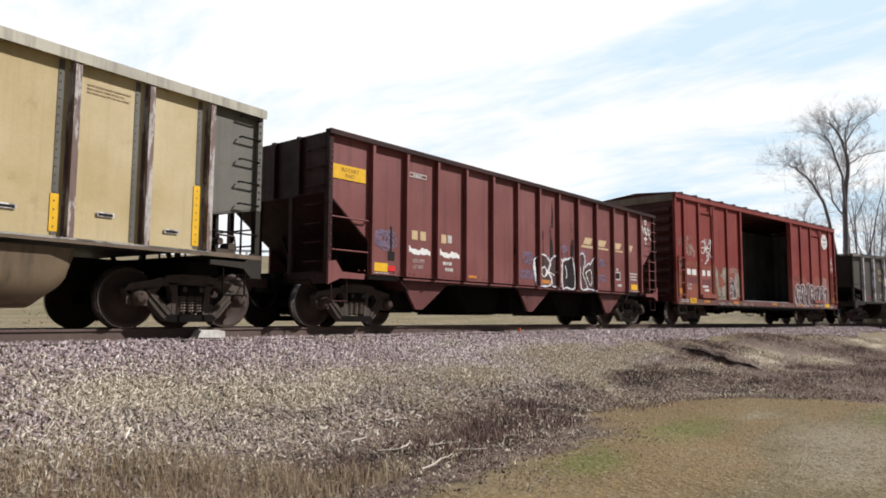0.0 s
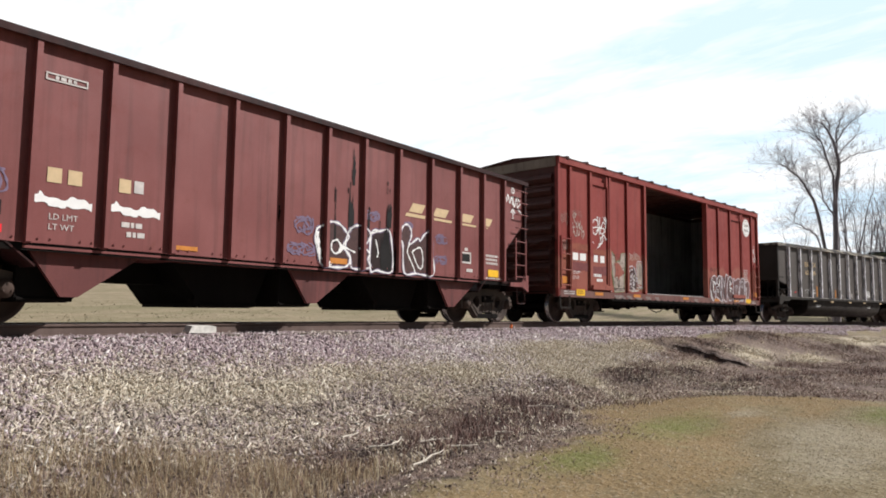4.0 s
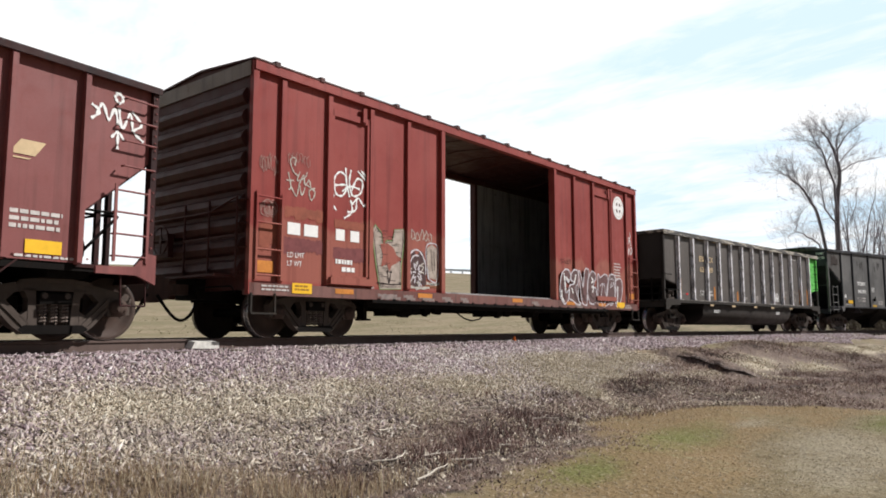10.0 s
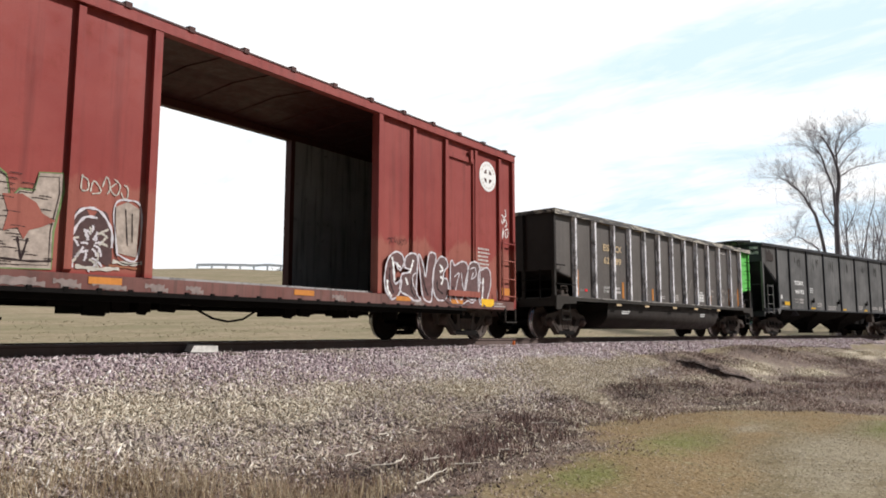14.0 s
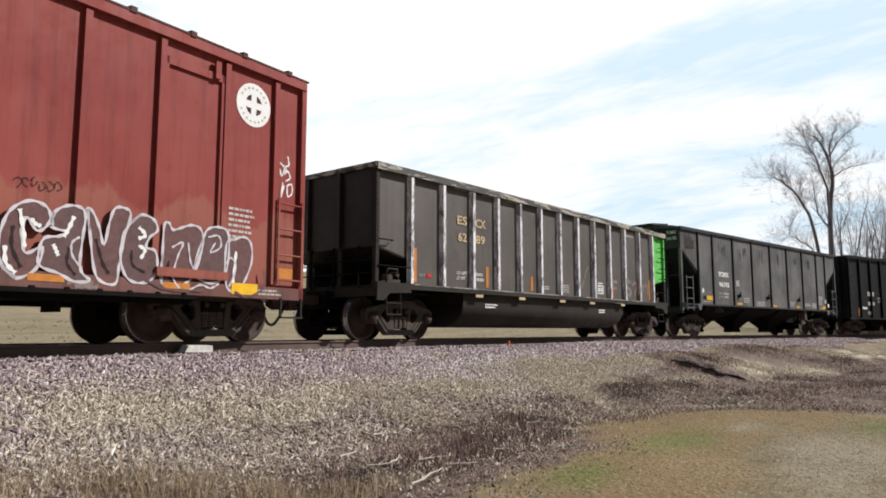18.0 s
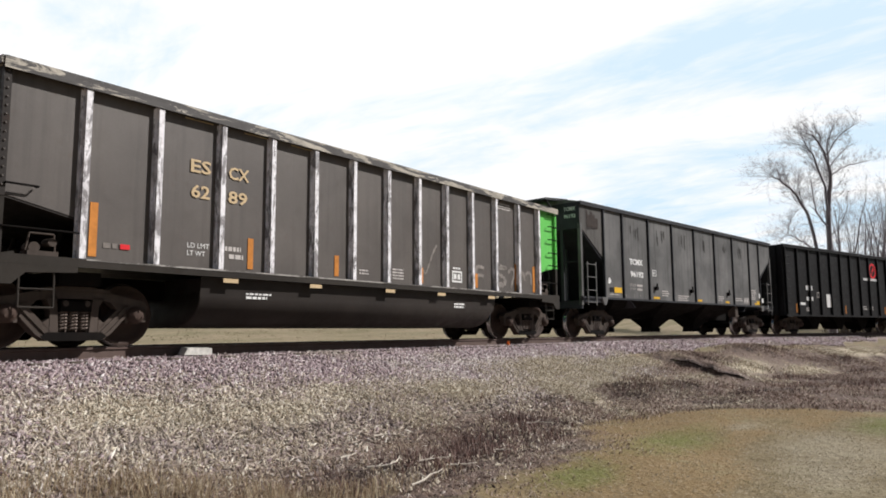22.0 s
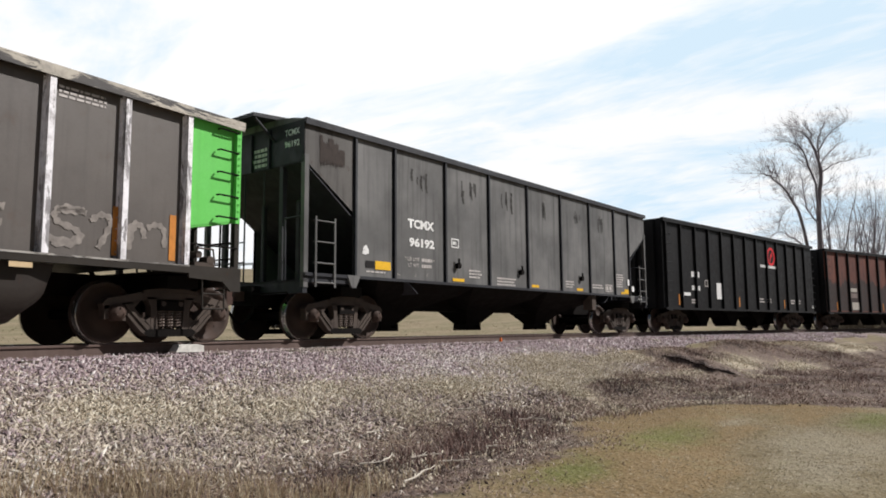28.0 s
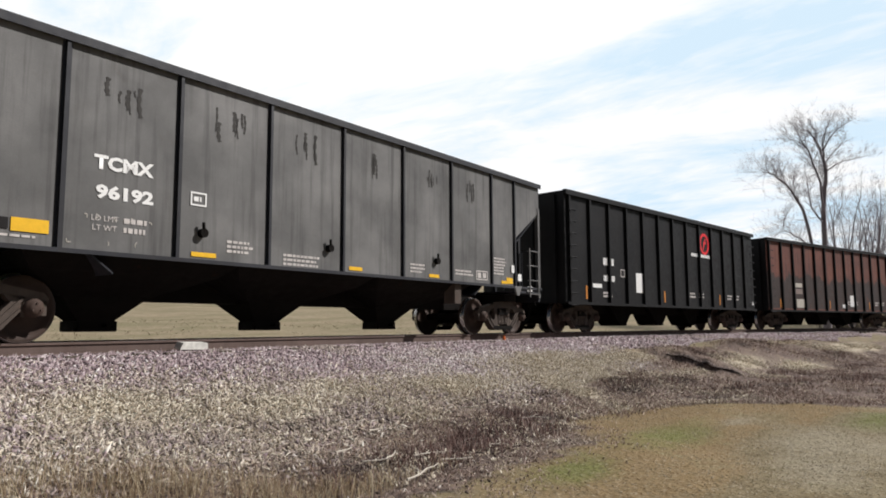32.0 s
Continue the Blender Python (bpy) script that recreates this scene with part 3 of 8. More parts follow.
# ---- running gear ----
def wheel_mesh(out):
    """A wheel whose outer face looks to y = out (-1 or 1), axle at its origin."""
    prof = [(0.0, 0.12), (0.10, 0.12), (0.12, 0.08), (0.15, 0.04), (0.24, 0.015), (0.355, 0.02), (0.385, 0.062), (0.445, 0.068), (0.457, 0.055),
            (0.462, -0.03), (0.484, -0.044), (0.484, -0.062), (0.40, -0.066), (0.37, -0.03), (0.16, -0.04), (0.12, -0.07), (0.0, -0.07)]
    sh = Shape().turned([(r, y * out) for r, y in prof], (0, 0, 0), 36)
    for k in range(3):
        a = 0.6 + k * 2.094
        sh.tube((0.27 * math.cos(a), 0.012 * out, 0.27 * math.sin(a)), (0.27 * math.cos(a), 0.026 * out, 0.27 * math.sin(a)), 0.02, n=8)
    me = sh.mesh("wheel", WHEEL, TREAD)
    idx = [0] * len(me.polygons)
    for i in range(7 * 36, 9 * 36):
        idx[i] = 1
    me.polygons.foreach_set("material_index", idx)
    return me


def side_frame_mesh(out):
    """One cast side frame: arched top, two arms down to the spring seat, jaws over the bearings."""
    y0, y1 = out * 0.94, out * 1.09
    sh = Shape()
    sh.prism([(-1.07, 0.50), (-1.10, 0.58), (-1.03, 0.66), (-0.80, 0.70), (-0.46, 0.77), (-0.2, 0.80), (0.2, 0.80), (0.46, 0.77), (0.80, 0.70), (1.03, 0.66), (1.10, 0.58), (1.07, 0.50),
              (0.74, 0.56), (0.66, 0.60), (0.36, 0.665), (-0.36, 0.665), (-0.66, 0.60), (-0.74, 0.56)], y0, y1)
    for d in (-1, 1):
        sh.prism([(d * 0.80, 0.60), (d * 0.64, 0.62), (d * 0.60, 0.52), (d * 0.33, 0.25), (d * 0.28, 0.10), (d * 0.40, 0.11), (d * 0.52, 0.19), (d * 0.74, 0.42)], y0, y1)
        sh.prism([(d * 0.21, 0.18), (d * 0.35, 0.18), (d * 0.33, 0.30), (d * 0.34, 0.56), (d * 0.42, 0.70), (d * 0.25, 0.70)], y0, y1)
        sh.prism([(d * 0.34, 0.25), (d * 0.44, 0.33), (d * 0.34, 0.40)], y0, y1)
        sh.prism([(d * 0.66, 0.61), (d * 0.50, 0.645), (d * 0.60, 0.54)], y0, y1)
        sh.box(d * 0.74, d * 0.79, y0, y1, 0.34, 0.57)
        sh.box(d * 1.00, d * 1.07, y0, y1, 0.36, 0.56)
        # raised rims of the cast arms
        sh.prism([(d * 0.78, 0.575), (d * 0.735, 0.585), (d * 0.28, 0.135), (d * 0.40, 0.11), (d * 0.52, 0.19), (d * 0.735, 0.42), (d * 0.715, 0.455), (d * 0.47, 0.21), (d * 0.38, 0.155), (d * 0.36, 0.16)], y1, y1 + out * 0.022)
    sh.prism([(-0.50, 0.745), (-0.22, 0.775), (0.22, 0.775), (0.50, 0.745), (0.46, 0.80), (0.2, 0.83), (-0.2, 0.83), (-0.46, 0.80)], y1 - out * 0.02, y1 + out * 0.035)
    for d in (-0.15, 0.15):
        sh.tube((d, y1, 0.60), (d, y1 + out * 0.05, 0.60), 0.05, 0.04, 10)
    return sh.mesh("side_frame", FRAME)


def seat_mesh(out):
    """The plank across the foot of a side frame on which the springs stand."""
    sh = Shape().prism([(-0.46, 0.16), (-0.38, 0.10), (0.38, 0.10), (0.46, 0.16), (0.38, 0.215), (-0.38, 0.215)], out * 0.92, out * 1.115)
    # darker than the side frame: its shadow is put into the colour
    return sh.mesh("spring_seat", GRIME_SHADE)


def spring_mesh():
    sh = Shape()
    for k in range(6):
        z = 0.235 + k * 0.044
        ring = [(0.052 * math.cos(a * 0.7854), 0.052 * math.sin(a * 0.7854), z + a * 0.0055) for a in range(9)]
        sh.rods(ring, 0.016, 5)
    return sh.mesh("spring", COIL)


def cap_mesh(out):
    sh = Shape().turned([(0.0, 0.20), (0.055, 0.20), (0.085, 0.185), (0.105, 0.15), (0.125, 0.14), (0.125, -0.03), (0.0, -0.03)], (0, 0, 0), 18)
    sh.v = [(x, y * out, z) for x, y, z in sh.v]
    for k in range(3):
        a = 1.57 + k * 2.094
        sh.tube((0.06 * math.cos(a), 0.18 * out, 0.06 * math.sin(a)), (0.06 * math.cos(a), 0.215 * out, 0.06 * math.sin(a)), 0.016, n=6)
    return sh.mesh("bearing_cap", WHEEL)


def bolster_mesh():
    sh = Shape()
    sh.box(-0.21, 0.21, -1.13, 1.13, 0.49, 0.63)
    sh.box(-0.24, 0.24, -0.85, 0.85, 0.52, 0.74)
    sh.tube((0, 0, 0.74), (0, 0, 0.84), 0.2, n=16)
    for d in (-1, 1):
        sh.box(d * 0.40, d * 0.46, -0.72, 0.72, 0.30, 0.40)
        sh.box(d * 0.36, d * 0.50, -0.86, -0.60, 0.28, 0.60)
        sh.box(d * 0.36, d * 0.50, 0.60, 0.86, 0.28, 0.60)
    return sh.mesh("bolster", GRIME_SHADE)


WHEEL_OUT = {-1: wheel_mesh(-1), 1: wheel_mesh(1)}
SIDE_FRAME = {-1: side_frame_mesh(-1), 1: side_frame_mesh(1)}
CAP = {-1: cap_mesh(-1), 1: cap_mesh(1)}
SEAT = {-1: seat_mesh(-1), 1: seat_mesh(1)}
SPRING, BOLSTER = spring_mesh(), bolster_mesh()
AXLE = Shape().tube((0, -1.0, 0), (0, 1.0, 0), 0.085, n=12).mesh("axle", GRIME_SHADE)
TURNING, TRAIN = [], []              # wheels that turn; cars with their place along the line


def truck(car, x, turn):
    tr = same_part("truck", BOLSTER, car, pose(x, 0, 0, 0, 0, turn))
    tagged(tr, "cast steel three-piece truck with coil springs")
    for out in (-1, 1):
        same_part("side_frame", SIDE_FRAME[out], tr)
        same_part("spring_seat", SEAT[out], tr)
        for k in (-0.145, 0.0, 0.145):
            same_part("spring", SPRING, tr, pose(k, out * 1.05, 0))
        for d in (-0.889, 0.889):
            same_part("bearing_cap", CAP[out], tr, pose(d, out * 1.0, 0.457))
            TURNING.append((same_part("wheel", WHEEL_OUT[out], tr), pose(d, out * 0.745, 0.457)))
    for d in (-0.889, 0.889):
        TURNING.append((same_part("axle", AXLE, tr), pose(d, 0, 0.457)))


def coupler(car, x, d, reach):
    """Draft gear at a car's end x; d: the way that it points."""
    sh = Shape()
    sh.box(x - d * 0.5, x + d * (reach - 0.30), -0.09, 0.09, 0.74, 0.92)
    sh.prism([(x + d * (reach - 0.36), 0.68), (x + d * (reach - 0.20), 0.60), (x + d * (reach + 0.03), 0.62), (x + d * (reach + 0.03), 1.02), (x + d * (reach - 0.20), 1.05), (x + d * (reach - 0.36), 0.98)],
             -0.17, 0.02 if d > 0 else 0.17)
    sh.box(x + d * (reach - 0.12), x + d * (reach + 0.06), -0.02, 0.17, 0.65, 1.0)
    part("coupler", sh, CAST, car, "grimy steel knuckle coupler")
    sh = Shape()
    sh.box(x - d * 0.35, x + d * 0.18, -0.32, 0.32, 0.66, 1.02)
    part("striker", sh, GRIME_SHADE, car)
    pts = [Vector((x + d * (0.15 + 0.45 * k / 9 * (reach / 0.6)), -0.38 + 0.1 * k / 9, 0.72 - 0.42 * math.sin(3.14159 * (k / 9) ** 0.8))) for k in range(10)]
    part("air_hose", Shape().rods(pts, 0.026, 7), GRIME_SHADE, car, "black rubber air hose")
    part("cut_lever", Shape().rods([(x + d * 0.1, -1.35, 0.74), (x + d * 0.16, -1.3, 0.86), (x + d * 0.16, -0.3, 0.86), (x + d * 0.3, -0.15, 0.98)], 0.013), GRIME_SHADE, car)


def gear(car, centres, x0, x1, reach0, reach1, sill=(0.62, 0.98), ahead=0.0):
    turn = math.degrees(centres / 2 * (BEND[0] + BEND[1] * 12))
    truck(car, -centres / 2 + ahead, turn)
    truck(car, centres / 2, -turn)
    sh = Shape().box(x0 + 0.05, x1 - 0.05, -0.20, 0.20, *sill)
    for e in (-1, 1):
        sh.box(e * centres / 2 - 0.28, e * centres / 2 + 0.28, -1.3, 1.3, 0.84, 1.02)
    part("centre_sill", sh, GRIME_SHADE, car)
    coupler(car, x0, -1, reach0)
    coupler(car, x1, 1, reach1)


def ladder(car, x0, x1, y, zs, mat=None, rails=True, r=0.014, name="ladder"):
    """A ladder with stiles, or, without them, grab irons one over another."""
    rungs = [Shape().rods([(x0, y + 0.07, z), (x0, y, z), (x1, y, z), (x1, y + 0.07, z)], r, 6) for z in zs]
    if not rails:
        for sh in rungs:
            part("grab_iron", sh, mat or GRIME_SHADE, car)
        return
    sh = Shape()
    for x in (x0, x1):
        sh.box(x - 0.02, x + 0.02, y - 0.012, y + 0.012, zs[0] - 0.08, zs[-1] + 0.08)
    top = part(name, sh, mat or GRIME_SHADE, car)
    for sh in rungs:
        part("rung", sh, mat or GRIME_SHADE, top)


def end_ladder(car, x, d, y0, y1, zs, mat=None):
    for z in zs:
        part("grab_iron", Shape().rods([(x, y0, z), (x + d * 0.07, y0, z), (x + d * 0.07, y1, z), (x, y1, z)], 0.014, 6), mat or GRIME_SHADE, car)


# ---- marks on the sides ----
def wide_text(car, words, x, z, high, y, mat, width=0.0, slant=0.0, label="", name="lettering", bold=0.0):
    cu = bpy.data.curves.new("lettering", "FONT")
    cu.body, cu.size, cu.shear, cu.resolution_u, cu.offset = words, 1.0, slant, 2, bold
    tmp = bpy.data.objects.new("lettering", cu)
    me = bpy.data.meshes.new_from_object(tmp)
    bpy.data.objects.remove(tmp)
    bpy.data.curves.remove(cu)
    co = np.array([v.co[:] for v in me.vertices])
    lo, hi = co.min(0), co.max(0)
    k = high / (hi[1] - lo[1])
    kx = width / (hi[0] - lo[0]) if width else k
    new_co = np.stack([(co[:, 0] - lo[0]) * kx + x, np.full(len(co), y), (co[:, 1] - lo[1]) * k + z], 1)
    me.vertices.foreach_set("co", new_co.astype(np.float32).ravel())
    me.materials.clear()
    me.materials.append(mat)
    me.update()
    return part(name, me, mat, car, label)


def plate(car, name, x0, x1, z0, z1, y, mat, label="", skew=0.0, thick=0.004):
    return part(name, Shape().prism([(x0, z0), (x1, z0), (x1 + skew, z1), (x0 + skew, z1)], y, y + thick), mat, car, label)


def bars(car, x, z, wide, rows, y, mat, seed=1, high=0.045, gap=0.085, name="stencil"):
    """Lines of writing too small to read."""
    rnd = random.Random(seed)
    for r in range(rows):
        sh = Shape()
        u = x
        end = x + wide * rnd.uniform(0.75, 1.0)
        while u < end:
            w = rnd.uniform(0.035, 0.12)
            sh.box(u, min(u + w, end), y, y + 0.004, z - r * gap, z - r * gap + high)
            u += w + 0.022
        tagged(part(name, sh, mat, car), kind="stuff")


def curve_points(pts, per=6):
    out = []
    n = len(pts)
    for i in range(n - 1):
        p0, p1, p2, p3 = pts[max(i - 1, 0)], pts[i], pts[i + 1], pts[min(i + 2, n - 1)]
        for k in range(per):
            t = k / per
            out.append(tuple(0.5 * (2 * p1[j] + (p2[j] - p0[j]) * t + (2 * p0[j] - 5 * p1[j] + 4 * p2[j] - p3[j]) * t * t + (3 * p1[j] - p0[j] - 3 * p2[j] + p3[j]) * t ** 3) for j in (0, 1)))
    return out + [pts[-1]]


def strokes(car, lines, width, y, mat, name="spray_paint", label="", per=6, box_=None):
    """Brush strokes along soft curves in x, z; box_ = (x0, z0, x1, z1) places strokes drawn in a unit square."""
    for k, pts in enumerate(lines):
        if box_:
            pts = [(box_[0] + p[0] * (box_[2] - box_[0]), box_[1] + p[1] * (box_[3] - box_[1])) for p in pts]
        pts = curve_points(pts, per)
        v = []
        for i, p in enumerate(pts):
            a, b = pts[max(i - 1, 0)], pts[min(i + 1, len(pts) - 1)]
            dx, dz = b[0] - a[0], b[1] - a[1]
            d = math.hypot(dx, dz) or 1
            w = width * (0.8 + 0.3 * math.sin(i * 1.7 + k)) / 2
            v += [(p[0] - dz / d * w, y - 0.0004 * (k % 5), p[1] + dx / d * w), (p[0] + dz / d * w, y - 0.0004 * (k % 5), p[1] - dx / d * w)]
        part(name, Shape().add(v, [(2 * i, 2 * i + 1, 2 * i + 3, 2 * i + 2) for i in range(len(pts) - 1)]), mat, car, label)


def rivets(sh, x, y, z0, z1, step=0.12, r=0.016, d=-1):
    z = z0
    while z < z1:
        sh.tube((x, y, z), (x, y + d * 0.014, z), r, r * 0.6, 6)
        z += step


# ---- car bodies ----
def ribbed_sides(car, x0, x1, posts, sill, top, skin, rib, mats, post_mat, post_wide=0.075, ends=(None, None), chord_mat=None, chord=0.09, sill_mat=None, sill_low=0.10, rivet=False, sill_in=0.0):
    """Both sides of a car: a sheet between each two posts, posts proud of it, top chord and sill.
    mats: a material, or a function of the sheet's index. ends: slope of the cut under the end sheets, as (z at the end, z at the post)."""
    xs = [x0] + posts + [x1]
    for d in (-1, 1):
        ya, yb = d * (skin - 0.012), d * skin
        for i, (a, b) in enumerate(zip(xs, xs[1:])):
            mt = mats(i) if callable(mats) else mats
            lo_a = lo_b = sill
            if i == 0 and ends[0]:
                lo_a, lo_b = ends[0]
            if i == len(xs) - 2 and ends[1]:
                lo_b, lo_a = ends[1]
            part("side_sheet", Shape().prism([(a, lo_a), (b, lo_b), (b, top), (a, top)], ya, yb), mt, car)
        for x in posts:
            sh = Shape()
            w = post_wide / 2
            sh.section([(d * skin, sill - 0.02), (d * rib, sill + 0.0), (d * rib, top - 0.06), (d * skin, top)], x - w, x + w)
            sh.box(x - w - 0.035, x + w + 0.035, d * skin, d * (skin + 0.008), sill, top - 0.05)
            if rivet:
                for e in (-1, 1):
                    rivets(sh, x + e * (w + 0.022), d * (skin + 0.006), sill + 0.1, top - 0.1, 0.16, 0.013, d)
            part("side_post", sh, post_mat(x) if callable(post_mat) else post_mat, car)
        sh = Shape()
        sh.box(x0 - 0.02, x1 + 0.02, d * (skin - 0.03), d * (rib + 0.02), top - 0.01, top + chord)
        sh.box(x0 - 0.02, x1 + 0.02, d * (rib + 0.005), d * (rib + 0.02), top - 0.05, top - 0.01)
        part("top_chord", sh, chord_mat or post_mat, car)
        sh = Shape()
        sh.box(x0, x1, d * (skin - 0.10 - sill_in), d * (rib + 0.012 - sill_in), sill - 0.03, sill - 0.002)
        sh.box(x0, x1, d * (rib - 0.012 - sill_in), d * (rib + 0.012 - sill_in), sill - sill_low, sill - 0.03)
        part("side_sill", sh, sill_mat or post_mat, car)


def sloped_end(car, x, d, post_x, z_end, z_post, z_low, sill, top, skin, mat, deck_mat, ribs=3, leg=None):
    """End sheet, slope sheet under it, corner posts and deck. d: the way out."""
    part("end_sheet", Shape().box(x, x - d * 0.015, -skin, skin, z_end, top), mat, car)
    for k in range(ribs):
        y = -skin + 2 * skin * (k + 1) / (ribs + 1)
        part("end_rib", Shape().box(x, x + d * 0.07, y - 0.05, y + 0.05, z_end, top), mat, car)
    grade = (z_end - z_post) / (x - post_x)
    low_x = x - (z_end - z_low) / grade
    a, b = (x, z_end), (low_x, z_low)
    part("slope_sheet", Shape().prism([a, b, (b[0], b[1] - 0.03), (a[0], a[1] - 0.03)], -skin + 0.01, skin - 0.01), mat, car)
    for e in (-1, 1):
        part("corner_post", Shape().box(x - d * 0.09, x, e * (skin - 0.05), e * (skin + 0.07), z_end - 0.05 if leg else sill - 0.06, top), mat, car)
        if leg:
            part("corner_leg", Shape().box(x - d * 0.09, x, e * (skin - 0.04), e * (skin + 0.06), sill - 0.06, z_end - 0.05), leg, car)
        part("end_post", Shape().box(x - d * 0.06, x, e * 0.5 - 0.05, e * 0.5 + 0.05, sill, z_end), leg or mat, car)
    sh = Shape().box(x, post_x, -skin, skin, sill - 0.05, sill)
    sh.box(x, x - d * 0.10, -skin - 0.04, skin + 0.04, sill - 0.22, sill - 0.02)
    part("end_deck", sh, deck_mat, car)
    for y in (-0.75, 0.75):
        part("slope_brace", Shape().tube((post_x, y, sill), (x - (x - low_x) * 0.35, y, z_end - (z_end - z_low) * 0.35), 0.04, n=6), deck_mat, car)


def floor_pan(car, x0, x1, z, skin, mat):
    part("floor", Shape().box(x0, x1, -skin + 0.01, skin - 0.01, z - 0.03, z), mat, car)


def bay(car, poly, half, mat, doors=None):
    b = part("hopper_bay", Shape().prism(poly, -half, half), mat, car)
    if doors:
        x0, x1, z = doors
        sh = Shape().box(x0, x1, -half * 0.9, half * 0.9, z - 0.06, z)
        sh.tube((x0, -half, z - 0.02), (x1, -half, z - 0.02), 0.03, n=6)
        part("outlet_door", sh, GRIME_SHADE, b)


def brake_wheel(car, x, d, y, z, mat):
    pts = [(x + d * 0.16, y + 0.26 * math.cos(k * 0.5236), z + 0.26 * math.sin(k * 0.5236)) for k in range(13)]
    sh = Shape().rods(pts, 0.016, 6)
    for k in range(0, 12, 3):
        sh.tube((x + d * 0.15, y, z), pts[k], 0.012, n=5)
    sh.tube((x, y, z), (x + d * 0.17, y, z), 0.05, n=10)
    sh.box(x, x + d * 0.10, y - 0.16, y + 0.16, z - 0.30, z + 0.12)
    part("brake_wheel", sh, mat, car)


def red_hopper():
    car = thing("open_hopper_car", "brown-red open-top hopper car with graffiti, rolling on the rails", "hopper car", "freight train")
    x0, x1, sill, top, skin, rib = -7.09, 7.27, 1.02, 3.60, 1.525, 1.62
    posts = [-5.96, -4.98, -4.0, -3.0, -1.97, -0.92, 0.08, 1.06, 2.10, 3.18, 4.26, 5.24, 6.18]
    # the near-black sill stands for the shadow band under the side sheets
    ribbed_sides(car, x0, x1, posts, sill, top, skin, rib, HOPPER_RED, HOPPER_RED, 0.07, ((2.50, 1.62), (2.60, 1.66)), chord=0.045, chord_mat=HOPPER_SOOT_SHADE, sill_low=0.10, sill_mat=GRIME_SHADE, sill_in=0.13)
    # end and slope sheets carry their shade in a darker red
    sloped_end(car, x0, -1, -5.96, 2.50, 1.62, 0.75, sill, top, skin, HOPPER_SOOT_SHADE, HOPPER_SOOT_SHADE)
    sloped_end(car, x1, 1, 6.18, 2.60, 1.66, 0.75, sill, top, skin, HOPPER_SOOT_SHADE, HOPPER_SOOT_SHADE)
    floor_pan(car, -5.0, 5.2, 0.98, skin, HOPPER_RED)
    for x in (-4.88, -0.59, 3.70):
        # skirts: the overhang's shadow is in their colour
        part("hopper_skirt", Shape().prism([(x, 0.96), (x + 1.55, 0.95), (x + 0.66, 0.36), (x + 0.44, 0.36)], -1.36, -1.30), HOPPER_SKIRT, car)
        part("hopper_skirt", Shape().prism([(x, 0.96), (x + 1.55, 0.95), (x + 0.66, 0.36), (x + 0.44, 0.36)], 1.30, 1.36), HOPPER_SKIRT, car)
        bay(car, [(x, 0.96), (x + 1.45, 0.96), (x + 0.72, 0.34), (x - 0.02, 0.34)], 1.12, GRIME_SHADE, (x, x + 0.70, 0.35))
        bay(car, [(x - 1.95, 0.96), (x - 0.02, 0.96), (x - 0.32, 0.31), (x - 1.40, 0.31)], 0.85, GRIME_SHADE, (x - 1.42, x - 0.34, 0.32))
        part("door_lock", Shape().box(x - 1.52, x - 1.42, -0.86, -0.70, 0.30, 0.42).tube((x - 1.55, -0.8, 0.40), (x - 1.4, -0.8, 0.30), 0.03, n=6).box(x - 0.36, x - 0.28, -0.86, -0.70, 0.28, 0.36), GRIME_SHADE, car)
    ladder(car, x0 + 0.08, x0 + 1.0, -1.60, [1.42, 2.03], HOPPER_RED, rails=False)
    ladder(car, 6.62, 7.12, -1.66, [1.15, 1.45, 1.75, 2.05], HOPPER_RED)
    ladder(car, 6.72, 7.2, -1.66, [2.40, 2.75, 3.05, 3.35], HOPPER_RED, rails=False)
    sh = Shape()
    for x in (x0 + 0.045, x1 - 0.045):
        rivets(sh, x, -1.60, 2.6, 3.55, 0.11, 0.018)
        rivets(sh, x, -1.60, 1.1, 2.4, 0.2, 0.018)
    for x in posts:
        for k in (-0.30, -0.15, 0.15, 0.30):
            sh.tube((x + k, -1.53, 1.08), (x + k, -1.545, 1.08), 0.014, n=6)
    tagged(part("rivets", sh, HOPPER_RED, car), kind="stuff")
    for x, d in ((x0 - 0.02, -1), (x1 + 0.02, 1)):
        sh = Shape().prism([(x, 0.78), (x, 1.20), (x - d * 0.18, 1.22), (x - d * 0.34, 1.02), (x - d * 0.9, 1.0), (x - d * 0.9, 0.9), (x - d * 0.3, 0.9)], -1.645, -1.60)
        part("jacking_bracket", sh, HOPPER_RED, car)
        part("stirrup_step", Shape().rods([(x - d * 0.12, -1.58, 0.9), (x - d * 0.12, -1.6, 0.48), (x - d * 0.5, -1.6, 0.48), (x - d * 0.5, -1.58, 0.9)], 0.014), HOPPER_SOOT_SHADE, car)
    brake_wheel(car, x1 - 0.3, 1, 0.5, 2.0, GRIME_SHADE)
    part("air_reservoir", Shape().tube((5.75, -0.55, 1.30), (6.75, -0.55, 1.30), 0.22, n=18).tube((5.70, -0.55, 1.30), (5.75, -0.55, 1.30), 0.10, 0.22, 18).tube((6.75, -0.55, 1.30), (6.82, -0.55, 1.30), 0.22, 0.10, 18), GRIME_SHADE, car)
    part("brake_cylinder", Shape().tube((6.15, 0.55, 1.42), (6.60, 0.55, 1.42), 0.17, n=16).tube((6.60, 0.55, 1.42), (6.95, 0.55, 1.42), 0.05, n=8).box(6.1, 6.5, 0.3, 0.8, 1.02, 1.28), GRIME_SHADE, car)
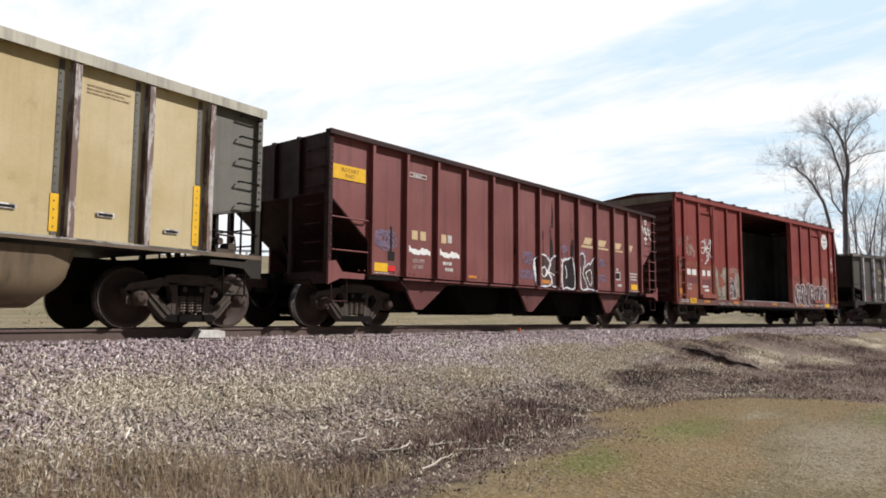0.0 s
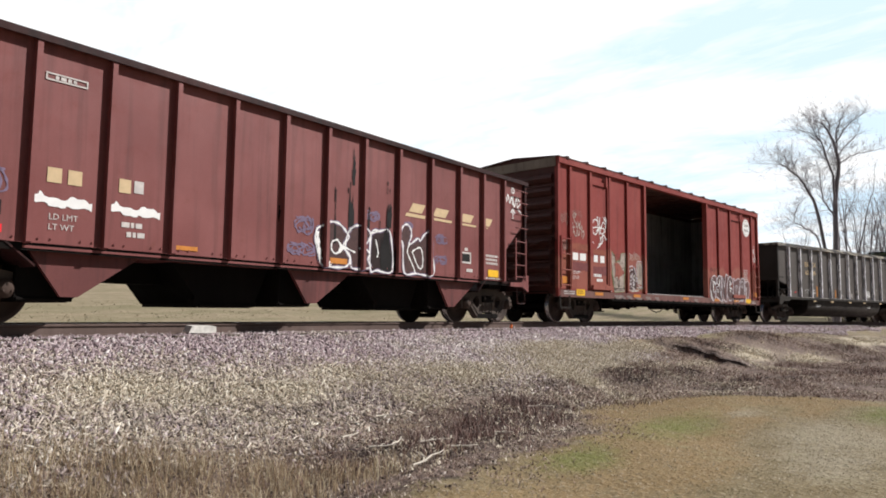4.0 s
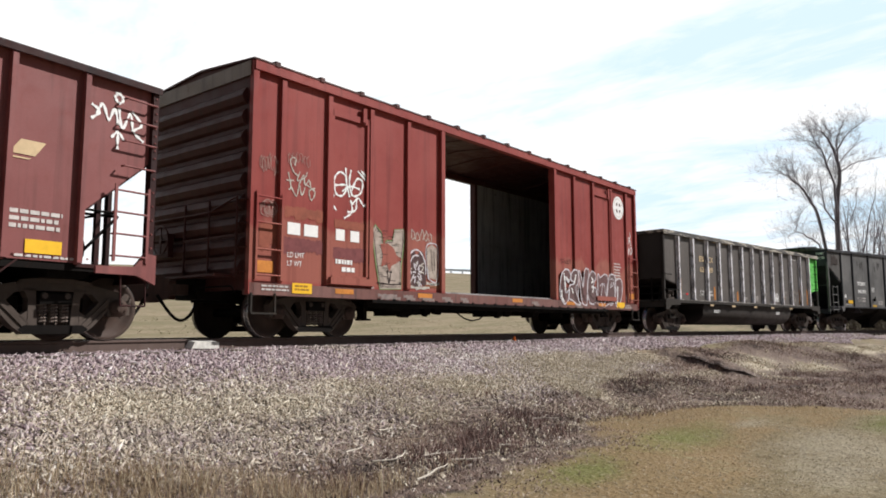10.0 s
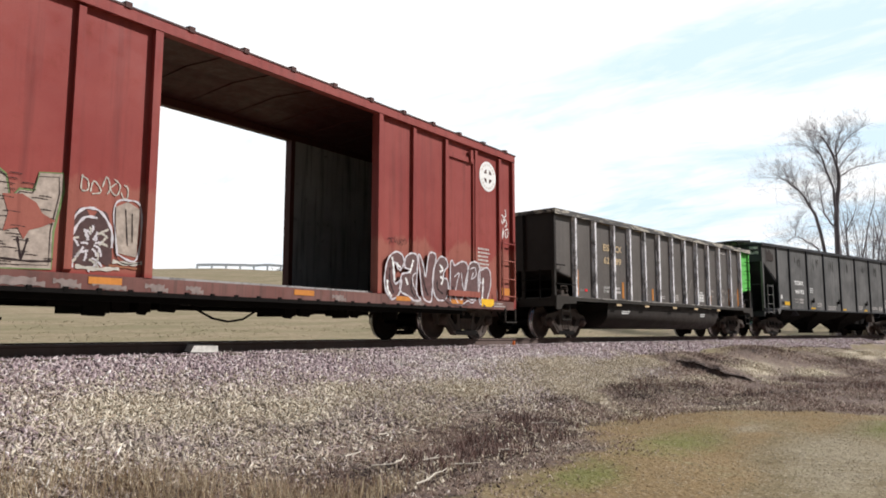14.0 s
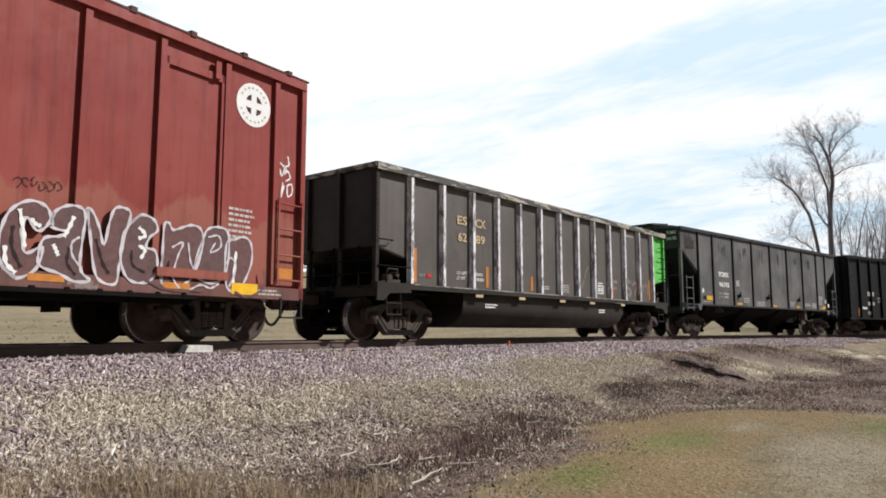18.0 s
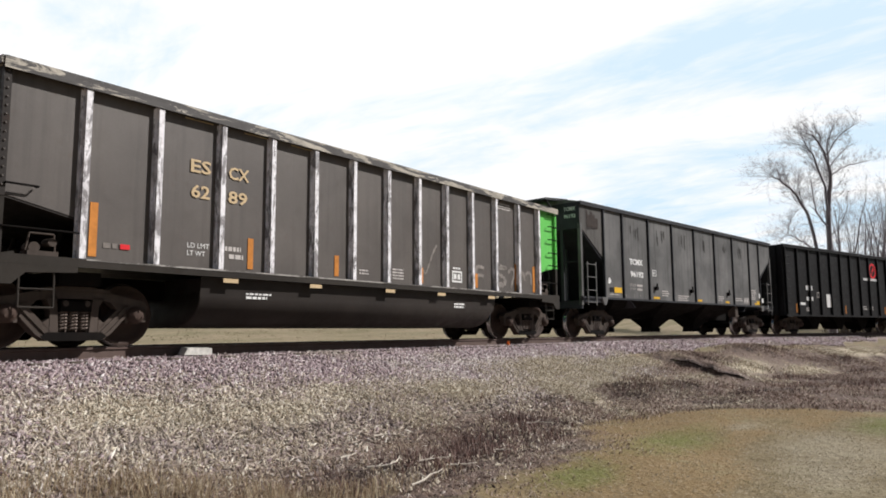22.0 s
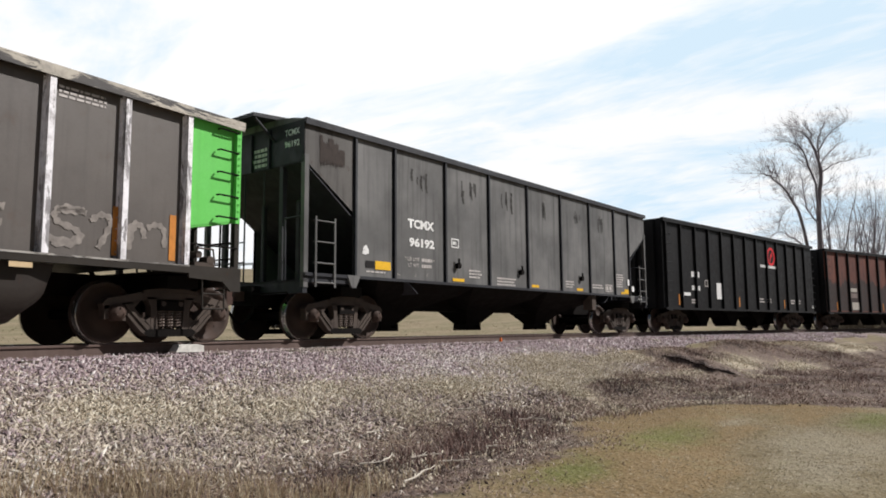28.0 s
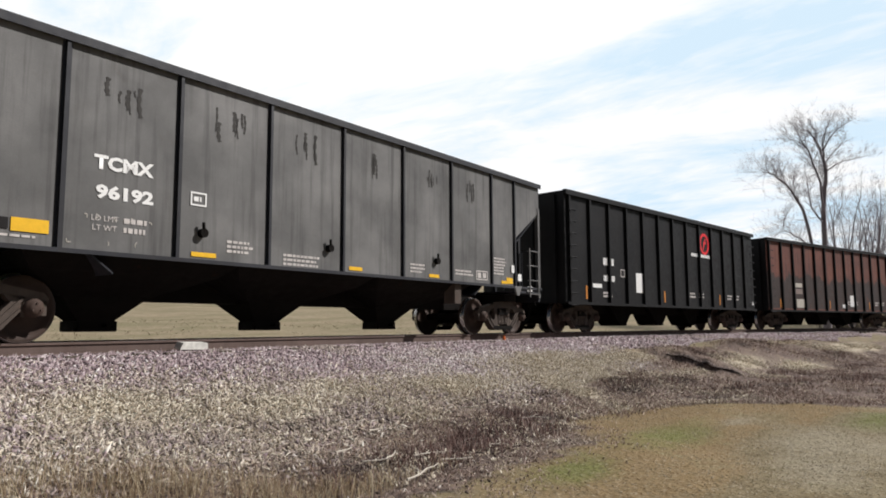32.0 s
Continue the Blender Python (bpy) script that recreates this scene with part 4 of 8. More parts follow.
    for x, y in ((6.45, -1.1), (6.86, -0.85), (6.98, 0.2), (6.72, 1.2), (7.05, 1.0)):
        part("end_stanchion", Shape().box(x - 0.035, x + 0.035, y - 0.035, y + 0.035, 1.0, 2.35), HOPPER_SOOT_SHADE, car)
    part("brake_rod", Shape().rods([(6.3, -1.2, 1.05), (6.95, -1.2, 1.75), (6.95, 0.5, 2.0)], 0.022).rods([(6.5, -0.9, 1.85), (7.1, -0.9, 1.85), (7.1, 1.2, 1.85)], 0.018), GRIME_SHADE, car)
    end_ladder(car, x0, -1, -1.45, -1.0, [1.2, 1.55, 1.9, 2.25, 2.6, 2.95, 3.3], HOPPER_SOOT_SHADE)
    gear(car, 12.46, x0, x1, 0.95, 0.95, ahead=0.30)
    TRAIN.append((car, 16.98, 12.46))
    return car, -1.529


def box_car():
    car = thing("box_car", "oxide-red boxcar with its middle doors open and graffiti along the sills", "boxcar", "freight train")
    x0, x1, low, sill, top, skin, rib = -7.74, 7.42, 0.92, 0.96, 4.52, 1.50, 1.565
    d0, d1 = -2.66, 2.14
    for d in (-1, 1):
        f0, f1 = (d0, d1) if d < 0 else (d0 + 0.2, 2.52)
        edges = [x0, -7.10, -6.02, -4.92, -3.82, f0]
        for a, b in zip(edges, edges[1:]):
            part("side_sheet", Shape().box(a, b, d * (skin - 0.05), d * skin, low, top), BOX_RED, car)
        edges2 = [f1, 3.30, 4.46, 5.66, 6.74, x1]
        for a, b in zip(edges2, edges2[1:]):
            part("side_sheet", Shape().box(a, b, d * (skin - 0.05), d * skin, low, top), BOX_RED, car)
        for x in (-7.10, -6.02, -4.92, -3.82, 3.30, 4.46, 5.66, 6.74):
            part("side_post", Shape().section([(d * skin, low), (d * rib, low + 0.05), (d * rib, top - 0.04), (d * skin, top)], x - 0.05, x + 0.05), BOX_RED, car)
        for x in (f0 - 0.05, f1 + 0.05):
            # far-side posts and plate painted dark to stand for the shade indoors
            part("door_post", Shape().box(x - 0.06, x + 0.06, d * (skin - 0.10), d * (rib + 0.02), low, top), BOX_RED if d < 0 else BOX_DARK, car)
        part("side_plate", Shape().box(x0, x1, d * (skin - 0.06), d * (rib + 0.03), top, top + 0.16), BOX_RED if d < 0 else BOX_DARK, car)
        part("side_sill", Shape().box(x0, x1, d * (skin - 0.12), d * (rib + 0.01), 0.72, low), BOX_SILL, car)
        sh = Shape().box(-4.9, 5.2, d * (skin - 0.14), d * (rib + 0.03), 0.66, 0.72)
        sh.box(-4.9, 5.2, d * (skin - 0.10), d * (skin - 0.04), 0.58, 0.66)
        for k in range(23):
            sh.prism([(-4.75 + k * 0.44, 0.745), (-4.69 + k * 0.44, 0.745), (-4.68 + k * 0.44, 0.69), (-4.75 + k * 0.44, 0.69)], d * (rib - 0.02), d * (rib + 0.035))
        part("door_track", sh, GRIME_SHADE, car)
        for x, w in ((-5.47, 0.98), (5.06, 1.10)):
            sh = Shape()
            for a, b, e, f in ((x - w / 2, x + w / 2, 4.14, 4.26), (x - w / 2, x + w / 2, 1.02, 1.14), (x - w / 2, x - w / 2 + 0.06, 1.02, 4.26), (x + w / 2 - 0.06, x + w / 2, 1.02, 4.26)):
                sh.box(a, b, d * skin, d * (skin + 0.045), e, f)
            dr = part("plug_door", sh, BOX_RED, car)
            part("door_latch", Shape().box(x + w / 2 - 0.22, x + w / 2 - 0.12, d * (skin + 0.04), d * (skin + 0.09), 4.16, 4.44), BOX_RED, dr)
            part("door_foot", Shape().box(x - w / 2 - 0.05, x + w / 2 + 0.12, d * (skin + 0.0), d * (rib + 0.06), 0.97, 1.10), BOX_RED, dr)
    # ends: pressed ribs across, their shade put into the dark red
    for x, d in ((x0, -1), (x1, 1)):
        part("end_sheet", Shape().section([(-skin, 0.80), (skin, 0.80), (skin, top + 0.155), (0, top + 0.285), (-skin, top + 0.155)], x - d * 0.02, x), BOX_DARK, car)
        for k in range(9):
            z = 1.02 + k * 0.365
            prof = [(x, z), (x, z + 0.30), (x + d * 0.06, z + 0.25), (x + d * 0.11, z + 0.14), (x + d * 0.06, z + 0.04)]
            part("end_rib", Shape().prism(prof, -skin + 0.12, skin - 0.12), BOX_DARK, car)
        part("end_cap", Shape().prism([(x, top - 0.10), (x, top + 0.16), (x + d * 0.035, top + 0.16), (x + d * 0.035, top - 0.10)], -skin, skin), END_CAP, car)
        for e in (-1, 1):
            part("corner_post", Shape().box(x - d * 0.09, x + d * 0.02, e * (skin - 0.02), e * (skin + 0.075), 0.73, top + 0.16), BOX_RED, car)
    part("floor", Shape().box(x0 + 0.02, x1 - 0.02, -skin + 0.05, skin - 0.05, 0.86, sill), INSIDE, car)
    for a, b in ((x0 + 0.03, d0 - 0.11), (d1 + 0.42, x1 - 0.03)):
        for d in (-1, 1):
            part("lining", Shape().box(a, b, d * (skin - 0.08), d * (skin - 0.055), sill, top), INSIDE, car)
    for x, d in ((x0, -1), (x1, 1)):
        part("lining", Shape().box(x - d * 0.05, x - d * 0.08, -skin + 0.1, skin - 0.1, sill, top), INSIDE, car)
    # roof with raised seams
    zr = top + 0.16
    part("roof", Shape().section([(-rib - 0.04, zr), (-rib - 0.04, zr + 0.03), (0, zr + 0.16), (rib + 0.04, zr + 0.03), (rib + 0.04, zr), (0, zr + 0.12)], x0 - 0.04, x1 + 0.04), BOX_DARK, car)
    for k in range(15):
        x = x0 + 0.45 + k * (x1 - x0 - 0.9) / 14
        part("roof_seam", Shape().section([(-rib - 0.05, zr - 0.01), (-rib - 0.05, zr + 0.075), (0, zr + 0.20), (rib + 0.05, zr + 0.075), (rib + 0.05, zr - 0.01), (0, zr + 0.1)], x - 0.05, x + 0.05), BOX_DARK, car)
    ladder(car, x0 + 0.10, x0 + 0.62, -1.60, [1.05, 1.48, 1.93, 2.37], BOX_RED, r=0.016)
    ladder(car, 6.80, x1 - 0.06, -1.60, [1.05, 1.48, 1.93, 2.37], BOX_RED, r=0.016)
    end_ladder(car, x0, -1, -1.5, -1.02, [1.1, 1.5, 1.9, 2.3], BOX_DARK)
    end_ladder(car, x1, 1, -1.5, -1.02, [1.1, 1.5, 1.9, 2.3], BOX_DARK)
    sh = Shape().box(x0 - 0.42, x0 - 0.08, -1.2, 1.3, 1.02, 1.06)
    for y in (-1.35, -0.55, 0.2):
        sh.tube((x0 - 0.12, y, 1.0), (x0 - 0.12, y, 2.35), 0.02, n=6)
    sh.rods([(x0 - 0.12, -1.35, 1.7), (x0 - 0.12, 0.2, 1.7)], 0.018)
    sh.rods([(x0 - 0.12, -1.35, 2.35), (x0 - 0.12, -0.55, 2.15), (x0 - 0.12, 1.3, 2.15)], 0.018)
    part("end_platform", sh, BOX_DARK, car)
    brake_wheel(car, x0 - 0.1, -1, 0.75, 1.75, BOX_DARK)
    for x, d in ((x0, -1), (x1, 1)):
        part("stirrup_step", Shape().box(x - d * 0.02, x - d * 0.05, -1.60, -1.56, 0.42, 0.75).box(x - d * 0.50, x - d * 0.53, -1.60, -1.56, 0.42, 0.75).box(x - d * 0.02, x - d * 0.53, -1.62, -1.54, 0.40, 0.43), DECK, car)
    sh = Shape()
    for a, b, z in ((-3.15, -2.75, 0.44), (-2.72, -2.45, 0.50), (-2.3, -2.1, 0.47), (-1.95, -1.6, 0.52), (0.6, 0.85, 0.46), (0.95, 1.3, 0.5), (2.4, 2.65, 0.5)):
        sh.box(a, b, -0.7, 0.1, z, 0.74)
        sh.tube((a + 0.05, -0.6, z + 0.02), (b - 0.03, -0.6, z + 0.01), 0.055, n=8)
    sh.tube((-4.9, -0.8, 0.60), (-3.1, -0.75, 0.58), 0.016, n=6).tube((-1.6, -0.9, 0.60), (3.6, -0.9, 0.60), 0.014, n=6).tube((-1.4, -0.5, 0.55), (0.6, -0.5, 0.55), 0.014, n=6)
    sh.tube((-3.7, -0.78, 0.59), (-3.2, -0.75, 0.58), 0.05, n=8).box(-4.46, -4.36, -0.9, -0.7, 0.33, 0.70).box(-4.5, -4.3, -0.95, -0.7, 0.32, 0.36)
    for x in (1.9, 3.4):
        sh.box(x, x + 0.06, -1.0, -0.6, 0.44, 0.72)
    sh.rods([(-6.0, -0.9, 0.40), (-4.4, -0.9, 0.37)], 0.012)
    sh.rods([(-1.6, -1.0, 0.60), (-1.45, -1.0, 0.50), (-1.2, -1.0, 0.39), (-0.9, -1.0, 0.34), (-0.6, -1.0, 0.38), (-0.38, -1.0, 0.50), (-0.25, -1.0, 0.60)], 0.018)
    part("brake_rigging", sh, GRIME_SHADE, car)
    gear(car, 11.9, x0, x1, 0.95, 1.0)
    TRAIN.append((car, 33.96, 11.73))
    return car, -1.504


def coal_gondola(label, mats, post_mat, chord_mat, x0, x1, s, centres, reach, deck=None, on=0.0):
    car = thing("coal_gondola", label, "gondola car", "freight train")
    sill, top, skin, rib = 1.17, 3.50, 1.515, 1.62
    posts = [x + on for x in (-6.30, -5.24, -4.15, -3.15, -2.17, -1.18, -0.19, 0.80, 1.78, 2.79, 3.82, 4.90, 5.95)]
    ribbed_sides(car, x0, x1, posts, sill, top, skin, rib, mats, post_mat, 0.085, ((1.92, 1.70), (1.96, 1.76)), chord_mat=chord_mat, chord=0.10, sill_mat=TAN_SILL if deck else DECK, sill_low=0.07 if deck else 0.12, rivet=True)
    for x, d, px, ze, zp in ((x0, -1, -6.30, 1.92, 1.70), (x1, 1, 5.95, 1.96, 1.76)):
        m = mats(0) if d < 0 else mats(13)
        # grey car's ends get the darker paint that includes their shade
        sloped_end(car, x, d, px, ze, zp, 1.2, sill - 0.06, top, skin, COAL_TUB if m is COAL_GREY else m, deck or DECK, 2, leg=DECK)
        part("end_chord", Shape().box(x - d * 0.04, x + d * 0.05, -rib, rib, top, top + 0.10), chord_mat(x) if callable(chord_mat) else chord_mat, car)
        sh = Shape()
        rivets(sh, x - d * 0.045, -1.59, 2.0, 3.45, 0.11, 0.018)
        tagged(part("rivets", sh, m, car), kind="stuff")
        ladder(car, x - d * 0.08, x - d * 0.46, -1.62, [2.03] if d < 0 else [1.98, 2.33, 2.70, 3.06, 3.40], GRIME_SHADE, rails=False)
        ladder(car, x - d * 0.06, x - d * 1.05, -1.60, [1.50], GRIME_SHADE, rails=False)
        sh = Shape()
        for y in (-1.1, -0.35, 0.35, 1.1):
            sh.tube((x + d * 0.02, y, 1.05), (x + d * 0.02, y, ze), 0.02, n=6)
        for z in (1.35, 1.62):
            sh.tube((x + d * 0.02, -1.5, z), (x + d * 0.02, 1.5, z), 0.014, n=6)
        part("end_railing", sh, GRIME_SHADE, car)
        end_ladder(car, x, d, 1.08, 1.46, [1.95, 2.25, 2.55, 2.85, 3.15], GRIME_SHADE)
        sh = Shape().box(x - d * 0.42, x - d * 0.80, -1.50, -1.30, 1.17, 1.24).tube((x - d * 0.50, -1.5, 1.28), (x - d * 0.50, -1.3, 1.28), 0.07, n=12).tube((x - d * 0.72, -1.5, 1.36), (x - d * 0.72, -1.3, 1.36), 0.055, n=12)
        sh.rods([(x - d * 0.40, -1.48, 1.24), (x - d * 0.44, -1.48, 1.46), (x - d * 0.74, -1.48, 1.46), (x - d * 0.76, -1.48, 1.24)], 0.014)
        part("brake_lever", sh, FRAME, car)
        sh = Shape().prism([(x, 0.80), (x, 1.15), (x - d * 0.20, 1.20), (x - d * 0.34, 1.05), (x - d * 1.0, 1.05), (x - d * 1.0, 0.98), (x - d * 0.36, 0.95), (x - d * 0.20, 0.80)], -1.63, -1.58)
        part("jacking_bracket", sh, DECK, car)
        part("stirrup_step", Shape().rods([(x - d * 0.3, -1.58, 1.0), (x - d * 0.3, -1.6, 0.52), (x - d * 0.72, -1.6, 0.52), (x - d * 0.72, -1.58, 1.0)], 0.015).rods([(x - d * 0.3, -1.6, 0.75), (x - d * 0.72, -1.6, 0.75)], 0.012), deck or DECK, car)
    floor_pan(car, -6.3, 5.95, 1.2, skin, COAL_GREY)
    # the two round-bottomed tubs between the trucks
    sec = [(-1.50, 1.05)] + [(-0.85 - 0.62 * math.cos(a * 0.2618 - 0.1), 0.72 - 0.44 * math.sin(a * 0.2618 - 0.1)) for a in range(0, 7)]
    sec += [(-y, z) for y, z in sec[::-1]]
    n = len(sec)
    rows = [(-4.20, 0.92, 0.30), (-4.42, 1.0, 0.95), (-4.40, 1.0, 1.0), (3.70, 1.0, 1.0), (3.98, 0.96, 0.72), (4.06, 0.94, 0.25)]
    v = []
    for x, ky, kz in rows:
        v += [(x, y * ky, 1.05 - (1.05 - z) * kz) for y, z in sec]
    f = []
    for k in range(len(rows) - 1):
        f += [(k * n + i, k * n + i + 1, (k + 1) * n + i + 1, (k + 1) * n + i) for i in range(n - 1)]
    # tub paints are darker than the sides, with underside shade in the colour
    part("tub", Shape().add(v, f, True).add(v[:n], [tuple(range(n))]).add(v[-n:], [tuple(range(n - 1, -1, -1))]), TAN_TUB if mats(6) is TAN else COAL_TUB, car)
    for d in (-1, 1):
        part("sill_edge", Shape().box(x0 + 1.1, x1 - 1.0, d * (rib + 0.012), d * (rib + 0.018), sill - 0.028, sill - 0.004), SILL_EDGE, car)
    gear(car, centres, x0, x1, reach + x0 + 7.49, reach, (0.72, 1.05))
    TRAIN.append((car, s, centres))
    return car, -1.519


def covered_hopper():
    car = thing("covered_hopper_car", "dusty black covered hopper car with yellow labels, rolling on the rails", "hopper car", "freight train")
    x0, x1, sill, top, skin, rib = -7.81, 7.53, 1.22, 4.0, 1.55, 1.60
    posts = [-6.52, -5.38, -3.68, -1.95, -0.18, 1.60, 3.34, 5.05, 6.16]
    ribbed_sides(car, x0, x1, posts, sill, top, skin, rib, lambda i: TC_RUST if i == 0 else TC_GREY, TC_DARK, 0.05, ((3.30, 2.42), (3.30, 2.42)), chord=0.07, sill_low=0.06)
    for x, d, px in ((x0, -1, -6.52), (x1, 1, 6.16)):
        sh = Shape().box(x, x - d * 0.02, -skin, skin, 3.25, top + 0.05)
        for y in (-0.55, 0.0, 0.55):
            sh.box(x, x + d * 0.05, y - 0.03, y + 0.03, 3.25, top)
        part("end_sheet", sh, TC_DARK, car)
        b = x - d * 3.2
        part("slope_sheet", Shape().prism([(x, 3.28), (b, 0.95), (b, 0.92), (x, 3.25)], -skin + 0.02, skin - 0.02), TC_DARK, car)
        for y in (-1.52, -0.9, 0.9, 1.52):
            part("end_post", Shape().box(x - d * 0.10, x, y - 0.05, y + 0.05, 0.95, 3.4), TC_GREY if abs(y) > 1 else TC_DARK, car)
        for y in (-0.55, 0.55):
            part("slope_brace", Shape().box(x - d * 0.7, x - d * 0.78, y - 0.05, y + 0.05, 1.0, 2.8), TC_DARK, car)
        sh = Shape().box(x, px, -skin, skin, 1.05, 1.10)
        sh.box(x, px, -skin - 0.02, -skin + 0.06, 1.05, 1.22)
        sh.box(x, px, skin - 0.06, skin + 0.02, 1.05, 1.22)
        sh.box(x, x - d * 0.1, -skin, skin, 0.85, 1.1)
        part("end_deck", sh, TC_DARK, car)
        ladder(car, x - d * 0.23, x - d * 0.70, -1.63, [1.04, 1.40, 1.79, 2.18], TC_GREY, r=0.016)
        sh = Shape().rods([(x - d * 0.02, -1.52, 1.0), (x - d * 0.02, -1.52, 2.25), (x - d * 0.02, -1.0, 2.25), (x - d * 0.02, -1.0, 1.0)], 0.02)
        for y in (-0.4, 0.2, 0.8, 1.4):
            sh.rods([(x, y, 1.1), (x, y, 3.2)], 0.018)
        for z in (1.5, 1.9, 2.4):
            sh.rods([(x, 0.2, z), (x, 1.4, z)], 0.014)
        part("end_railing", sh, TC_DARK, car)
        # overhanging walkway at the roof's end
        sh = Shape().prism([(x + d * 0.55, 4.14), (x + d * 0.55, 4.21), (x - d * 0.6, 4.30), (x - d * 0.6, 4.22)], -0.75, 0.75)
        for y in (-0.7, 0.7):
            sh.tube((x + d * 0.50, y, 4.14), (x + d * 0.0, y, 3.75), 0.03, n=6)
            sh.box(x - d * 0.3, x - d * 0.36, y - 0.03, y + 0.03, 4.10, 4.25)
        part("roof_walkway", sh, TC_DARK, car)
        part("jacking_bracket", Shape().prism([(px - d * 0.10, 1.22), (px + d * 0.25, 1.22), (px + d * 0.13, 0.98), (px + d * 0.02, 0.98)], -1.62, -1.57), TC_GREY, car)
    part("roof", Shape().section([(-rib - 0.02, top + 0.05), (-1.25, top + 0.13), (-0.6, top + 0.20), (0.6, top + 0.20), (1.25, top + 0.13), (rib + 0.02, top + 0.05)], x0, x1), TC_GREY, car)
    sh = Shape().box(x0 + 0.5, x1 - 0.5, -0.35, 0.35, top + 0.18, top + 0.27)
    part("roof_hatch", sh, TC_DARK, car)
    for x in (-4.1, -0.8, 2.65):
        rows = [(1.66, 1.45, 1.18), (1.45, 1.20, 0.98), (0.68, 0.50, 0.66), (0.30, 0.22, 0.32), (0.25, 0.20, 0.20)]
        v, f = [], []
        for hx, hy, z in rows:
            v += [(x - hx, -hy, z), (x + hx, -hy, z), (x + hx, hy, z), (x - hx, hy, z)]
        for k in range(len(rows) - 1):
            f += [(4 * k + i, 4 * k + 4 + i, 4 * k + 4 + (i + 1) % 4, 4 * k + (i + 1) % 4) for i in range(4)]
        f.append((16, 17, 18, 19))
        hop = part("hopper_bay", Shape().add(v, f), GRIME_SHADE, car)
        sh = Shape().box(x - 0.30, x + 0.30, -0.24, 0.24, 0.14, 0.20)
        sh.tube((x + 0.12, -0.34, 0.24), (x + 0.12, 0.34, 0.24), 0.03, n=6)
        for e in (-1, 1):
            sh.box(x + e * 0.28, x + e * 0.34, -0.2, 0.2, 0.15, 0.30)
        part("outlet_gate", sh, GRIME_SHADE, hop)
    part("brake_valve", Shape().box(3.55, 3.80, -1.5, -1.2, 0.72, 1.16), FRAME, car)
    for x in (-3.25, -0.55, 2.75):
        part("gate_crank", Shape().tube((x, -1.55, 1.62), (x, -1.64, 1.62), 0.07, n=10).rods([(x, -1.62, 1.62), (x - 0.02, -1.63, 1.78)], 0.025), GRIME_SHADE, car)
    gear(car, 12.69, x0, x1, 0.85, 0.85)
    TRAIN.append((car, 67.32, 12.69))
    return car, -1.554


def far_hopper(label, mat, s, x0=-7.37, x1=7.37, end_mat=None, post_mat=None):
    car = thing("ribbed_hopper_car", label, "hopper car", "freight train")
    sill, top, skin, rib = 0.90, 4.08, 1.54, 1.62
    n = 13
    posts = [x0 + 0.2 + 1.12 * k for k in range(n)]
    ribbed_sides(car, x0, x1, posts, sill, top, skin, rib, mat, post_mat or BLACK, 0.07, chord=0.10, sill_low=0.08, chord_mat=BLACK)
    for x, d in ((x0, -1), (x1, 1)):
        sh = Shape().box(x, x - d * 0.02, -skin, skin, 0.85, top + 0.08)
        for k in range(4):
            sh.box(x, x + d * 0.06, -1.2 + 0.8 * k - 0.05, -1.2 + 0.8 * k + 0.05, 0.85, top)
        part("end_sheet", sh, end_mat or BLACK, car)
        ladder(car, x - d * 0.1, x - d * 0.45, -1.66, [0.8 + 0.35 * k for k in range(9)], BLACK, rails=False)
    floor_pan(car, x0, x1, 0.95, skin, BLACK)
    for x in (-4.9, -2.1, 0.7, 3.5):
        bay(car, [(x - 0.95, 0.9), (x + 0.95, 0.9), (x + 0.6, 0.62), (x + 0.25, 0.26), (x - 0.25, 0.26), (x - 0.6, 0.62)], 0.40, GRIME_SHADE, (x - 0.25, x + 0.25, 0.26))
    gear(car, 11.8, x0, x1, 0.85, 0.85)
    TRAIN.append((car, s, 11.8))
    return car, -1.544


def tan_sheet(i):
    return END_GREY if i in (0, 13) else TAN


def grey_sheet(i):
    return GREEN if i == 13 else COAL_GREY


tan_car, tan_y = coal_gondola("tan coal gondola car with silver posts and a grey end sheet", tan_sheet, BROWN_POST, CHORD, -7.49, 7.03, 1.15, 12.34, 0.85, GRIME_SHADE, 0.05)
hopper, hopper_y = red_hopper()
boxcar, box_y = box_car()
gondola, gond_y = coal_gondola("dark grey coal gondola with worn silver posts and green end sheet", grey_sheet, SILVER, CHIPPED, -7.35, 6.99, 50.85, 12.29, 0.85)
covered, cov_y = covered_hopper()
black_car, black_y = far_hopper("black ribbed hopper car with white stencils", BLACK, 83.86)
rust_car, rust_y = far_hopper("rust-streaked brown hopper car with a black frame", RUSTY, 83.86 + 16.45)

# ---- marks, labels and spray paint on the sides ----
CHALK = plain("thin chalk", (0.30, 0.27, 0.245), 0.8, 0, 0.55)
BUFF_PATCH = plain("rubbed buff undercoat", (0.30, 0.090, 0.056), 0.7, 0, 0.35)
WORN_TAG = plain("worn whitish spray paint", (0.47, 0.39, 0.33), 0.7, 0, 0.55)
TC_BLOTCH = plain("brown rusty blotch", (0.050, 0.036, 0.030), 0.7, 0, 0.5)
OCHRE = plain("faded dark lettering on yellow", (0.36, 0.19, 0.03), 0.6, 0, 0.3)
FADED_TAG = plain("almost faded pale spray paint", (0.36, 0.20, 0.17), 0.7, 0, 0.4)
MAUVE_TAG = plain("thin mauve spray paint", (0.165, 0.085, 0.082), 0.6, 0, 0.45)


